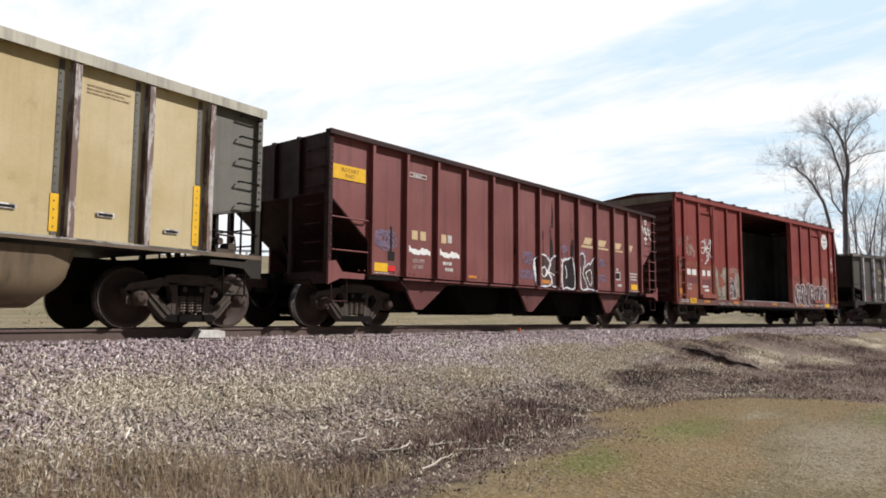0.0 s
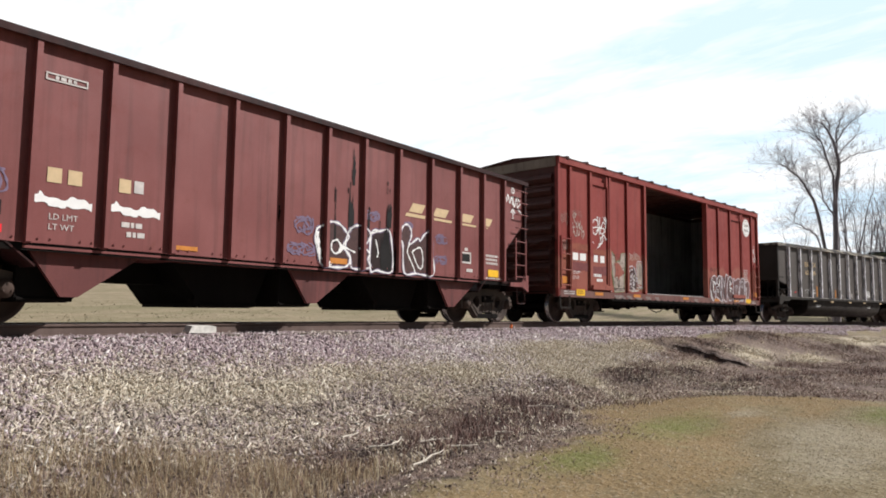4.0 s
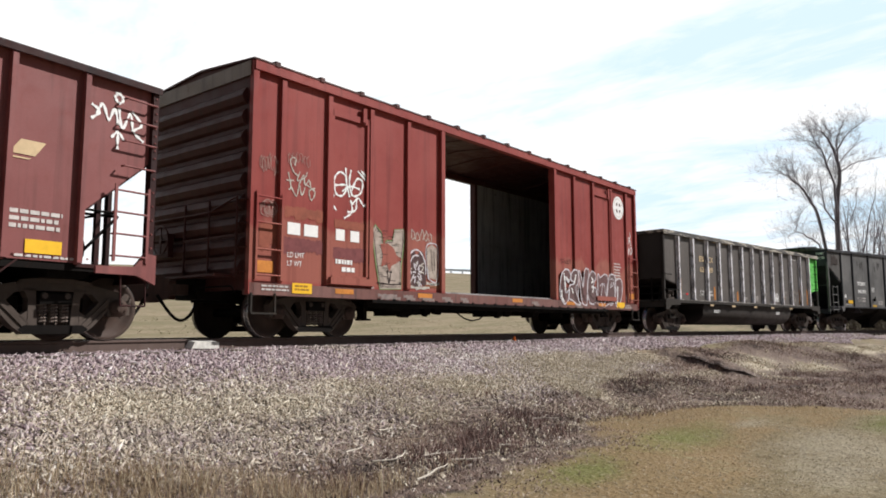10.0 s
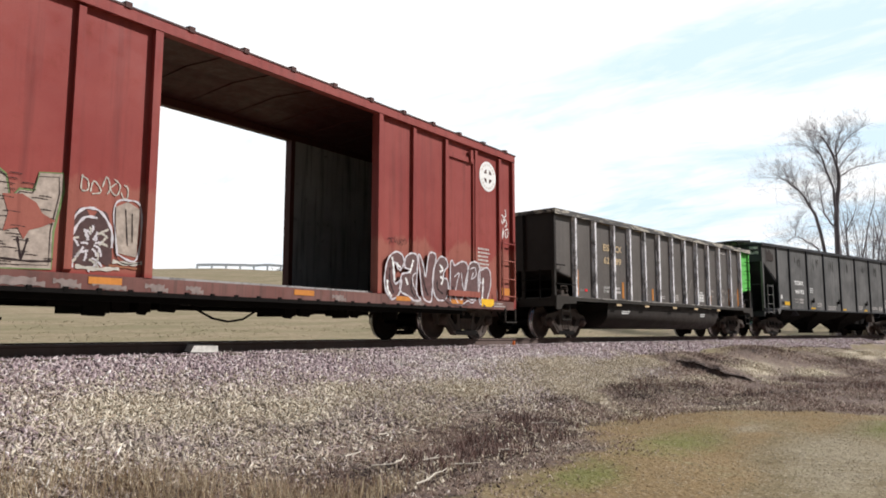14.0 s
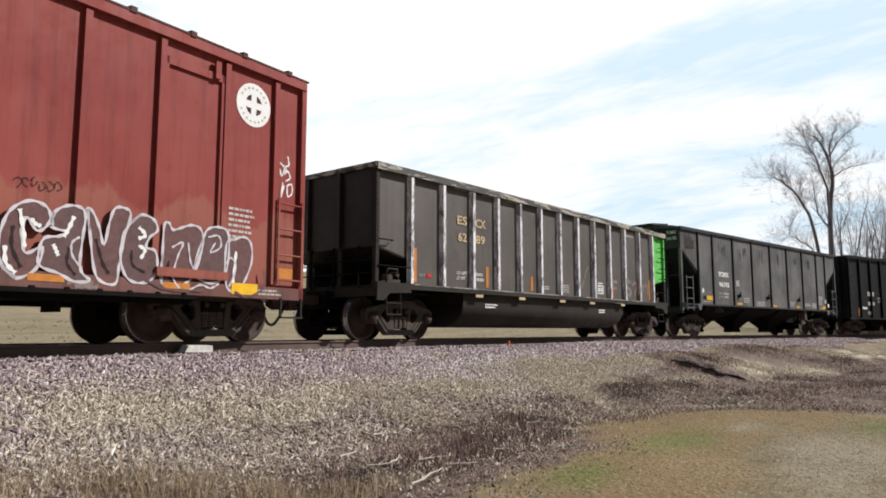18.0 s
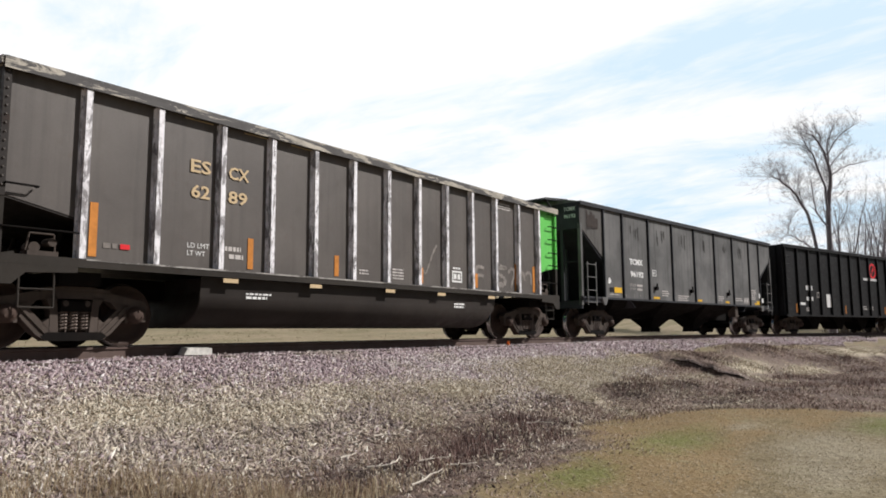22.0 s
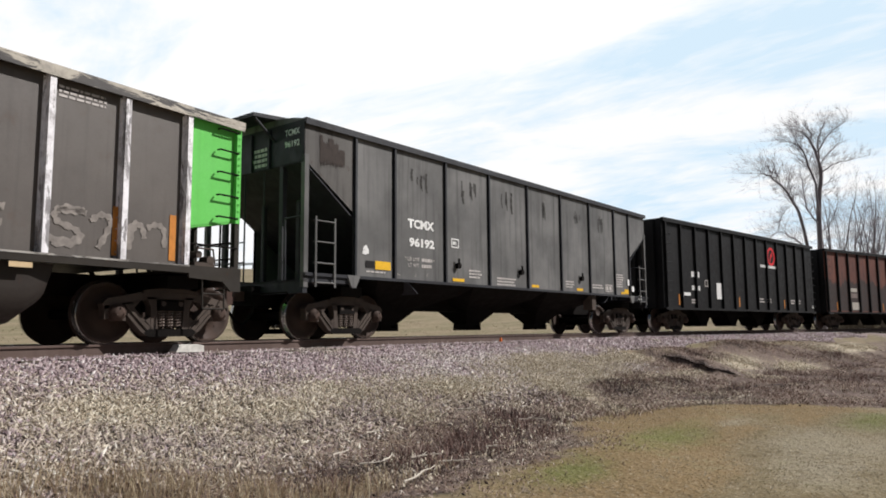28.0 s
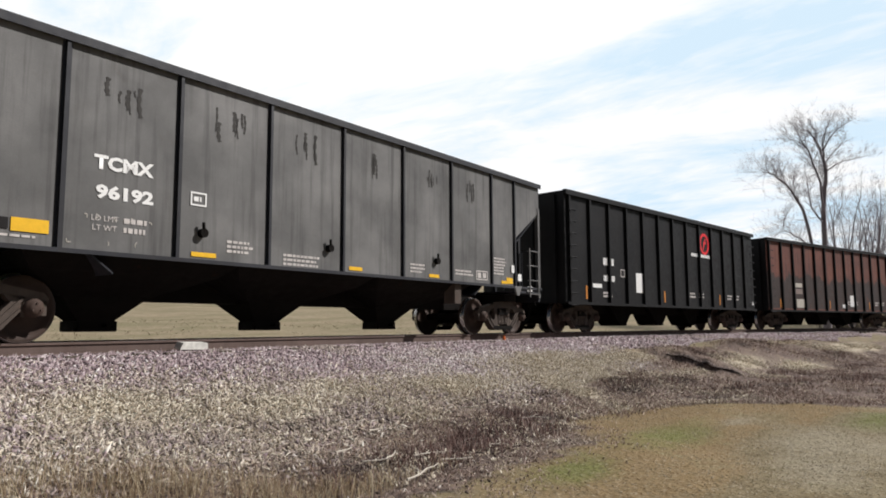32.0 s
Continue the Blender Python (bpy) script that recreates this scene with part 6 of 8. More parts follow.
    strokes(car, [[(3.33, 1.40), (3.23, 1.31), (3.25, 1.14), (3.38, 1.0)], [(4.72, 1.40), (4.91, 1.49), (4.82, 1.26), (4.76, 0.97), (4.88, 0.81)], [(5.36, 1.62), (5.56, 1.66), (5.60, 1.49), (5.41, 1.39), (5.50, 1.55)], [(5.71, 1.23), (5.81, 1.34), (5.92, 1.19), (5.79, 0.88)],
                  [(5.0, 0.76), (5.24, 0.88), (5.43, 0.84), (5.59, 0.92)], [(5.0, 1.5), (5.06, 1.2), (5.2, 1.02)]], 0.035, yl - 0.012, CHALKY)
    strokes(car, [[(3.24, 1.66), (3.18, 1.5), (3.12, 1.38)], [(2.99, 1.27), (3.03, 1.20), (3.06, 1.13)], [(4.17, 1.63), (4.28, 1.53), (4.17, 1.47)], [(4.18, 1.37), (4.28, 1.32), (4.22, 1.19)], [(2.70, 1.56), (2.76, 1.50), (2.83, 1.48)], [(5.91, 1.45), (5.88, 1.1), (5.86, 0.88)],
                  [(2.42, 1.2), (2.44, 1.0), (2.56, 0.88)], [(5.50, 1.06), (5.54, 1.02), (5.58, 1.0)], [(2.56, 1.66), (2.62, 1.4), (2.64, 1.2)]], 0.06, yl - 0.013, WHITE, label="white highlights of the spray paint letters")
    strokes(car, [[(2.5, 1.45), (2.5, 1.2), (2.62, 0.95)], [(3.2, 1.25), (3.18, 1.05), (3.3, 0.9)], [(3.55, 1.4), (3.66, 1.1), (3.76, 0.95)], [(4.08, 1.3), (4.1, 1.1), (4.3, 1.0)], [(4.68, 1.2), (4.66, 1.0), (4.8, 0.9)]], 0.05, yl - 0.008, SMOKE_TAG)
    strokes(car, scribble(71, 6, 5, 1), 0.014, y - 0.005, SMOKE_TAG, box_=(2.5, 1.93, 3.1, 2.10))
    strokes(car, [[(5.9, 0.80), (6.2, 0.74), (6.5, 0.9), (6.5, 1.2)], [(4.3, 0.9), (4.7, 0.78), (5.3, 0.8)]], 0.05, y - 0.083, LILAC_TAG)
    sh = Shape()
    sh.turned([(0.0, -0.004), (0.37, -0.004), (0.37, 0.0)], (6.25, y, 3.96), 40, False)
    emblem = part("emblem", sh, WHITE, car, "round white emblem with a cross")
    for a, b in ((-1, -1), (-1, 1), (1, -1), (1, 1)):
        part("emblem_quarter", Shape().prism([(6.25 + a * 0.06, 3.96 + b * 0.06), (6.25 + a * 0.17, 3.96 + b * 0.06), (6.25 + a * 0.13, 3.96 + b * 0.13), (6.25 + a * 0.06, 3.96 + b * 0.17)], y - 0.008, y - 0.005), BOX_DARK, emblem)
    for k in range(20):
        a = k * 0.314 + 0.1
        if abs(math.sin(a)) > 0.3:
            part("emblem_mark", Shape().box(6.25 + 0.29 * math.cos(a) - 0.018, 6.25 + 0.29 * math.cos(a) + 0.018, y - 0.008, y - 0.005, 3.96 + 0.29 * math.sin(a) - 0.018, 3.96 + 0.29 * math.sin(a) + 0.018), PALE_TAG, emblem)
    strokes(car, [[(0.6, 1.0), (0.7, 0.8), (0.5, 0.75), (0.55, 0.6)], [(0.1, 0.8), (0.4, 0.7), (0.2, 0.5), (0.1, 0.65)], [(0.4, 0.55), (0.6, 0.65), (0.8, 0.5), (0.5, 0.4)], [(0.3, 0.35), (0.2, 0.0), (0.4, 0.3)], [(0.6, 0.3), (0.9, 0.35), (0.95, 0.15), (0.65, 0.05), (0.6, 0.3)]], 0.035, y - 0.005, WHITE, box_=(6.85, 2.5, 7.2, 3.25))
    bars(car, 5.80, 2.13, 0.56, 7, y - 0.004, DULL_WHITE, 12, 0.04, 0.09)
    plate(car, "stencil", 5.86, 6.32, 1.26, 1.50, y - 0.004, BLACK_TAG)
    bars(car, 5.9, 1.42, 0.36, 2, y - 0.007, PALE_TAG, 3, 0.03, 0.09)
    plate(car, "label", 5.84, 6.38, 0.77, 0.95, y - 0.08, YELLOW, "yellow label")
    plate(car, "reflector", 6.86, 7.24, 1.08, 1.26, y - 0.01, ORANGE)
    bars(car, 6.4, 0.84, 0.5, 2, y - 0.08, DULL_WHITE, 8, 0.03, 0.06)


def gondola_marks(car, y):
    for s, x, z, w in (("ES", -4.68, 2.63, 0.36), ("CX", -3.99, 2.63, 0.40), ("62", -4.66, 2.24, 0.33), ("89", -3.99, 2.24, 0.37)):
        wide_text(car, s, x, z, 0.205, y - 0.012, CREAM, w, label="faded cream number lettering", bold=0.02)
    wide_text(car, "LD LMT", -4.69, 1.475, 0.075, y - 0.004, WHITE, 0.38)
    wide_text(car, "LT WT", -4.69, 1.355, 0.075, y - 0.004, WHITE, 0.31)
    bars(car, -4.02, 1.48, 0.38, 1, y - 0.004, DULL_WHITE, 4, 0.07)
    bars(car, -3.94, 1.36, 0.30, 1, y - 0.004, DULL_WHITE, 5, 0.07)
    for x, hi in ((-6.18, 1.95), (-3.58, 1.72), (-1.62, 1.60), (0.90, 1.55), (2.98, 1.55), (4.78, 1.9), (5.70, 1.9)):
        plate(car, "reflector", x, x + 0.11, 1.22, hi, y - 0.006, ORANGE)
    bars(car, -5.98, 1.35, 0.24, 1, y - 0.004, CHALK, 6, 0.07)
    plate(car, "sticker", -5.74, -5.60, 1.35, 1.42, y - 0.01, RED)
    bars(car, -0.95, 1.36, 0.30, 2, y - 0.004, DULL_WHITE, 7, 0.03, 0.06)
    bars(car, 0.02, 1.44, 0.42, 4, y - 0.004, DULL_WHITE, 8, 0.03, 0.06)
    frame_mark(car, 2.06, 2.44, 1.30, 1.56, y - 0.004, WHITE, 0.04)
    bars(car, 2.10, 1.60, 0.36, 1, y - 0.004, WHITE, 3, 0.04)
    for x in (2.13, 2.27):
        plate(car, "stencil", x, x + 0.1, 1.37, 1.49, y - 0.006, WHITE)
    bars(car, 3.95, 3.36, 0.75, 3, y - 0.004, DULL_WHITE, 9, 0.03, 0.06)
    strokes(car, [[(1.02, 1.50), (1.10, 1.44), (1.20, 1.60), (1.36, 1.90), (1.50, 2.08)]], 0.06, y - 0.004, CHALK, label="thin grey chalk tick")
    strokes(car, [[(3.02, 1.35), (3.04, 1.7)], [(3.02, 1.70), (3.2, 1.72), (3.36, 1.70)], [(3.04, 1.50), (3.2, 1.52), (3.34, 1.50)], [(4.40, 1.75), (4.15, 1.80), (3.98, 1.72), (4.02, 1.60), (4.25, 1.52), (4.34, 1.42), (4.2, 1.32), (3.95, 1.32)],
                  [(4.46, 1.66), (4.62, 1.76), (4.76, 1.70), (4.70, 1.52), (4.58, 1.30)], [(5.05, 1.32), (5.02, 1.55), (5.12, 1.70), (5.24, 1.66), (5.28, 1.50)], [(5.32, 1.66), (5.48, 1.72), (5.60, 1.66), (5.62, 1.40)], [(3.9, 1.38), (4.2, 1.36), (4.32, 1.46)], [(4.0, 1.76), (4.2, 1.75), (4.38, 1.78)], [(5.04, 1.36), (5.1, 1.62), (5.2, 1.7)]], 0.10, y - 0.004, CHALK, label="thin grey chalk scrawl")
    bars(car, -3.55, 0.87, 0.56, 3, -1.475, WHITE, 10, 0.04, 0.065)
    bars(car, 2.2, 0.86, 0.46, 3, -1.475, WHITE, 11, 0.04, 0.065)
    for x in (-4.1, -2.3, -0.3, 1.4, 3.4):
        plate(car, "label", x, x + 0.28, 0.97, 1.035, y - 0.10, CREAM)
    for x in (-4.8, -3.7, -2.7):
        plate(car, "wear", x, x + 0.5, 3.44, 3.455, y - 0.004, CREAM)


def tan_marks(car, y):
    for x, hi in ((5.76, 2.15), (3.64, 1.72), (1.5, 2.1)):
        plate(car, "reflector", x, x + 0.12, 1.24, hi, y - 0.006, YELLOW)
    for x, z in ((4.26, 1.50), (5.28, 1.38), (3.0, 1.46)):
        plate(car, "vent", x, x + 0.24, z, z + 0.06, y - 0.02, SILVER)
        plate(car, "vent_shade", x + 0.02, x + 0.22, z + 0.01, z + 0.045, y - 0.023, BLACK_TAG)
    for x in (3.98, 3.98):
        bars(car, 4.05, 3.22, 0.7, 3, y - 0.004, CREAM, 5, 0.02, 0.05)
    dark = END_GREY
    for x in (-6.3, -5.24, -4.15, -3.15, -2.17, -1.18, -0.19, 0.80, 1.78, 2.79, 3.82, 4.90, 5.95):
        sh = Shape()
        rivets(sh, x - 0.13, y, 1.3, 3.4, 0.11, 0.014)
        tagged(part("rivets", sh, dark, car), kind="stuff")
        plate(car, "sheet_flange", x - 0.16, x - 0.085, 1.2, 3.46, y - 0.004, dark)


def covered_marks(car, y):
    wide_text(car, "TCMX", -4.96, 2.33, 0.20, y - 0.006, WHITE, 0.88, bold=0.045, label="white number lettering")
    wide_text(car, "96192", -4.92, 1.93, 0.20, y - 0.006, WHITE, 0.85, bold=0.045, label="white number lettering")
    wide_text(car, "LD LMT", -4.96, 1.63, 0.075, y - 0.004, DULL_WHITE, 0.38)
    bars(car, -4.5, 1.63, 0.42, 1, y - 0.004, DULL_WHITE, 3, 0.07)
    wide_text(car, "LT WT", -4.94, 1.50, 0.075, y - 0.004, DULL_WHITE, 0.34)
    bars(car, -4.5, 1.50, 0.4, 1, y - 0.004, DULL_WHITE, 4, 0.07)
    plate(car, "label", -5.95, -5.50, 1.38, 1.55, y - 0.008, YELLOW, "yellow label")
    plate(car, "label", -6.22, -5.98, 1.40, 1.54, y - 0.008, BLACK_TAG)
    bars(car, -6.2, 1.31, 0.6, 1, y - 0.004, DULL_WHITE, 5, 0.03)
    strokes(car, scribble(3, 3, 4), 0.06, y - 0.004, WHITE, box_=(-6.32, 1.65, -6.15, 1.82))
    for x, w in ((-3.42, 0.44), (0.0, 0.36), (2.5, 0.36), (5.5, 0.3)):
        plate(car, "reflector", x, x + w, 1.26, 1.33, y - 0.008, YELLOW)
    plate(car, "label", 5.75, 6.05, 1.27, 1.42, y - 0.008, YELLOW)
    frame_mark(car, -3.46, -3.18, 2.03, 2.24, y - 0.004, WHITE, 0.025)
    bars(car, -3.40, 2.10, 0.16, 1, y - 0.004, WHITE, 3, 0.07)
    for x, z, w, r in ((-2.78, 1.52, 0.55, 3), (-1.62, 1.40, 0.95, 3), (1.85, 1.48, 0.5, 3), (3.5, 1.45, 0.75, 2), (5.15, 1.85, 0.6, 6)):
        bars(car, x, z, w, r, y - 0.004, DULL_WHITE, int(x * 7) + 40, 0.04, 0.075)
    frame_mark(car, 4.35, 4.85, 1.30, 1.52, y - 0.004, DULL_WHITE, 0.025)
    for x in (4.42, 4.64):
        plate(car, "stencil", x, x + 0.14, 1.35, 1.47, y - 0.005, DULL_WHITE)
    plate(car, "placard", 6.3, 6.48, 1.36, 1.54, y - 0.02, WHITE)
    plate(car, "placard", 6.75, 7.0, 1.10, 1.24, -1.60, WHITE)
    plate(car, "placard", 5.98, 6.12, 1.55, 1.75, y - 0.02, WHITE)
    rnd = random.Random(9)
    for x0, x1 in ((-5.2, -3.9), (-3.3, -2.2), (-1.7, -0.5), (0.2, 1.3), (1.9, 3.0), (3.7, 4.8)):
        c = (x0 + x1) / 2 + rnd.uniform(-0.15, 0.15)
        for _ in range(7):
            u, hi, lo = c + rnd.gauss(0, 0.16), 3.66 - rnd.uniform(0, 0.25), 3.45 - rnd.uniform(0, 0.35)
            strokes(car, [[(u, hi), (u + rnd.uniform(-0.03, 0.03), (hi + lo) / 2), (u + rnd.uniform(-0.02, 0.02), lo)]], rnd.uniform(0.02, 0.075), y - 0.002, TC_STAIN, "grease_stain", "dark greasy streak below the roof edge")
    for k in range(12):
        u, hi = rnd.uniform(-7.45, -6.75), rnd.uniform(3.55, 3.85)
        patchy(car, u, u + rnd.uniform(0.06, 0.2), hi - rnd.uniform(0.15, 0.45), hi, y - 0.002 - 0.0003 * k, TC_BLOTCH, k)
    for k in range(8):
        strokes(car, scribble(51 + k, 1, 3), 0.012, y - 0.003, PALE_TAG, box_=(-5.28 + 0.16 * k, 1.30 + 0.45 * math.sin(k * 2.1) ** 2, -5.18 + 0.16 * k, 1.38 + 0.45 * math.sin(k * 2.1) ** 2))
    for words, z in (("TCMX", 3.80), ("96192", 3.58)):
        ob = wide_text(car, words, 0.0, z, 0.12, 0.0, WHITE, 0.42, label="white number lettering", bold=0.02)
        for vert in ob.data.vertices:
            vert.co = (-7.818, -1.0 - vert.co.x, vert.co.z)
    for k, (yy, z, rows) in enumerate(((-0.5, 3.62, 4), (0.35, 3.8, 6), (0.95, 3.7, 4))):
        sh = Shape()
        rnd = random.Random(k)
        for r in range(rows):
            u = yy
            while u < yy + 0.42:
                w = rnd.uniform(0.05, 0.12)
                sh.box(-7.816, -7.812, u, u + w, z - r * 0.1, z - r * 0.1 + 0.06)
                u += w + 0.025
        part("stencil", sh, DULL_WHITE, car)


def far_marks(car, y, hue):
    sh = Shape().turned([(0.42, 0.0), (0.42, -0.004), (0.31, -0.004), (0.31, 0.0)], (2.36, y, 3.34), 28, False)
    if hue == "black":
        part("emblem", sh, RED, car, "red ring emblem")
        strokes(car, [[(2.24, 3.12), (2.34, 3.34), (2.48, 3.56)], [(2.28, 3.36), (2.52, 3.40)]], 0.10, y - 0.004, RED)
        bars(car, 1.15, 2.80, 2.1, 1, y - 0.004, WHITE, 3, 0.12)
        bars(car, -5.25, 2.08, 0.83, 1, y - 0.004, WHITE, 14, 0.22)
        bars(car, -5.25, 1.58, 0.66, 1, y - 0.004, WHITE, 15, 0.18)
        bars(car, -5.30, 1.18, 0.6, 2, y - 0.004, DULL_WHITE, 16, 0.06, 0.10)
        plate(car, "placard", -3.20, -2.74, 1.28, 1.93, y - 0.008, WHITE)
        plate(car, "placard", -5.95, -5.38, 1.36, 1.48, y - 0.008, WHITE)
        frame_mark(car, -4.2, -3.95, 1.75, 2.0, y - 0.004, DULL_WHITE)
        plate(car, "placard", 6.86, 7.05, 1.05, 1.18, y - 0.09, WHITE)
    else:
        plate(car, "stencil", -4.86, -4.06, 1.98, 2.18, y - 0.004, PALE_TAG)
        plate(car, "stencil", -4.78, -4.06, 1.66, 1.90, y - 0.004, SMEAR)
        plate(car, "stencil", -4.68, -3.90, 1.02, 1.42, y - 0.004, PALE_TAG)
        plate(car, "placard", 1.22, 1.68, 1.14, 1.72, y - 0.008, WHITE)
        plate(car, "placard", 0.27, 0.84, 1.05, 1.24, y - 0.008, WHITE)
    for x in (-6.3, -1.2, 3.6, 6.4):
        plate(car, "reflector", x, x + 0.09, 1.0, 1.4, y - 0.006, ORANGE)
    for k, x in enumerate((0.9, 1.7, 4.4, 5.2)):
        bars(car, x, 1.35, 0.5, 2, y - 0.004, DULL_WHITE, 60 + k, 0.06, 0.12)


hopper_marks(hopper, hopper_y)
box_marks(boxcar, box_y)
gondola_marks(gondola, gond_y)
tan_marks(tan_car, tan_y)
covered_marks(covered, cov_y)
far_marks(black_car, black_y, "black")
far_marks(rust_car, rust_y, "rust")

# ---- stones, grass, sticks ----
rng = np.random.default_rng(7)


def island_material(name, stops, rough=0.9, patch=None, thin=0.0, tone=None):
    """A material whose every small piece has a shade of its own. patch: a second set of shades, in drifts."""
    m, t, b = material(name)
    isl = node(t, "ShaderNodeNewGeometry").outputs["Random Per Island"]
    col = ramp(t, isl, stops)
    if patch:
        drift = noise_at(t, coords(t), patch[0], 4, 0.6)
        col = mix(t, ramp(t, drift, [(patch[1], 0.0), (patch[1] + 0.08, 1.0)]), col, ramp(t, isl, patch[2]))
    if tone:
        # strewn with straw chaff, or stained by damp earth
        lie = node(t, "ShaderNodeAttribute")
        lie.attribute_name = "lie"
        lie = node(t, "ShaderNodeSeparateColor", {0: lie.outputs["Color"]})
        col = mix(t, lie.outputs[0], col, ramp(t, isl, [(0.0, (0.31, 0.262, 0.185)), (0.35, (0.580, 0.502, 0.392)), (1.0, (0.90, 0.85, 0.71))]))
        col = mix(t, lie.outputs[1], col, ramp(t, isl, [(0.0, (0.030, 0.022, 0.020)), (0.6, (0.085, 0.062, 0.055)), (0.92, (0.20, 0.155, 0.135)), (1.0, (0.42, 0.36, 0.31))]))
    n = noise_at(t, coords(t), 60, 4, 0.7)
    col = mix(t, ramp(t, n, [(0.3, 0.0), (0.8, 0.35)]), col, (0.05, 0.04, 0.035))
    t.links.new(col, b.inputs["Base Color"])
    b.inputs["Roughness"].default_value = rough
    b.inputs["Specular IOR Level"].default_value = 0.2
    if thin:
        # thin leaves let the light through
        leaf = node(t, "ShaderNodeBsdfTranslucent", {0: col})
        both = node(t, "ShaderNodeMixShader", {0: thin, 1: b.outputs[0], 2: leaf.outputs[0]})
        t.links.new(both.outputs[0], t.nodes["Material Output"].inputs[0])
    return m


def scatter(n, s0, s1, l0, l1):
    """Random places on the ground between two lines along the track."""
    s, lat = rng.uniform(s0, s1, n), rng.uniform(l0, l1, n)
    th = np.interp(s, _S, _TH)
    x = np.interp(s, _S, _X) - lat * np.sin(th)
    y = np.interp(s, _S, _Y) + lat * np.cos(th)
    return x, y, height(x, y, s, lat), s, lat


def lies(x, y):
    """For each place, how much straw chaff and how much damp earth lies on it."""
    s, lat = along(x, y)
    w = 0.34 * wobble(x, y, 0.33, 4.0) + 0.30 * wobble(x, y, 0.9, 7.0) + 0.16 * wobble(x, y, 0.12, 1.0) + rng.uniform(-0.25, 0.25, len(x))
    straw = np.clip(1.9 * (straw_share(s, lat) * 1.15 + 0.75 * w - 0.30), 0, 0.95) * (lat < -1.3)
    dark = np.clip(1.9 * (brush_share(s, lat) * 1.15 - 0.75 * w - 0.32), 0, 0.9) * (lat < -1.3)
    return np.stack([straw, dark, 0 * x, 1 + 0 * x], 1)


def quick_mesh(name, verts, faces, mat, lie=None):
    me = bpy.data.meshes.new(name)
    me.vertices.add(len(verts))
    me.vertices.foreach_set("co", np.asarray(verts, np.float32).ravel())
    k = faces.shape[1]
    me.loops.add(faces.size)
    me.loops.foreach_set("vertex_index", faces.astype(np.int32).ravel())
    me.polygons.add(len(faces))
    me.polygons.foreach_set("loop_start", np.arange(0, faces.size, k, dtype=np.int32))
    me.materials.append(mat)
    me.update(calc_edges=True)
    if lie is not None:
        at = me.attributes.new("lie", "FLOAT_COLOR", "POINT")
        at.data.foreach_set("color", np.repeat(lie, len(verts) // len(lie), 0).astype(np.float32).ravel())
    return me


OCTA = np.array([(1, 0, 0), (0, 1, 0), (-1, 0, 0), (0, -1, 0), (0, 0, 1), (0, 0, -1)], float)
OCTA_F = np.array([(0, 1, 4), (1, 2, 4), (2, 3, 4), (3, 0, 4), (1, 0, 5), (2, 1, 5), (3, 2, 5), (0, 3, 5)])


def stones(name, label, places, size, mat, form=(1.55, 0.8, 0.5)):
    x, y, z = places
    n = len(x)
    k = size * rng.uniform(0.55, 1.35, (n, 1)) * rng.uniform(0.7, 1.3, (n, 3)) * np.array([form])
    q = rng.normal(size=(n, 4))
    q /= np.linalg.norm(q, axis=1)[:, None]
    w, a, b, c = q.T
    rot = np.stack([1 - 2 * (b * b + c * c), 2 * (a * b - w * c), 2 * (a * c + w * b), 2 * (a * b + w * c), 1 - 2 * (a * a + c * c), 2 * (b * c - w * a),
                    2 * (a * c - w * b), 2 * (b * c + w * a), 1 - 2 * (a * a + b * b)], 1).reshape(n, 3, 3)
    v = OCTA[None] * (1 + rng.uniform(-0.3, 0.3, (n, 6, 1))) * k[:, None, :]
    v = np.einsum("nij,nkj->nki", rot, v) + np.stack([x, y, z + size * 0.25], 1)[:, None, :]
    f = OCTA_F[None] + 6 * np.arange(n)[:, None, None]
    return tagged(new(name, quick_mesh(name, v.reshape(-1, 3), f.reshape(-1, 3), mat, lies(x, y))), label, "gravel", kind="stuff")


def blades(name, label, category, places, high, wide, mat, lean=0.5, clump=0.0):
    """Grass: bent blades of two pieces."""
    x, y, z = places
    n = len(x)
    h = high * rng.uniform(0.5, 1.3, n)
    a = rng.uniform(0, 6.283, n)
    d = rng.uniform(0.1, 1.0, n) * lean * h
    face = rng.uniform(0, 6.283, n) if lean < 3 else a + 1.571 + rng.uniform(-0.5, 0.5, n)
    wx, wy = np.cos(face) * wide / 2, np.sin(face) * wide / 2
    mx, my = x + np.cos(a) * d * 0.35, y + np.sin(a) * d * 0.35
    tx, ty = x + np.cos(a) * d, y + np.sin(a) * d
    v = np.stack([np.stack([x - wx, y - wy, z - 0.01], 1), np.stack([x + wx, y + wy, z - 0.01], 1), np.stack([mx + wx * 0.7, my + wy * 0.7, z + h * 0.6], 1),
                  np.stack([mx - wx * 0.7, my - wy * 0.7, z + h * 0.6], 1), np.stack([tx, ty, z + h * max(0.2, 1 - 0.25 * lean)], 1)], 1).reshape(-1, 3)
    i = 5 * np.arange(n)[:, None]
    f = np.concatenate([i + np.array([[0, 1, 2]]), i + np.array([[0, 2, 3]]), i + np.array([[3, 2, 4]])], 1).reshape(-1, 3)
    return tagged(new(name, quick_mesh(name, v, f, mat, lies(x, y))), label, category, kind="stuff")


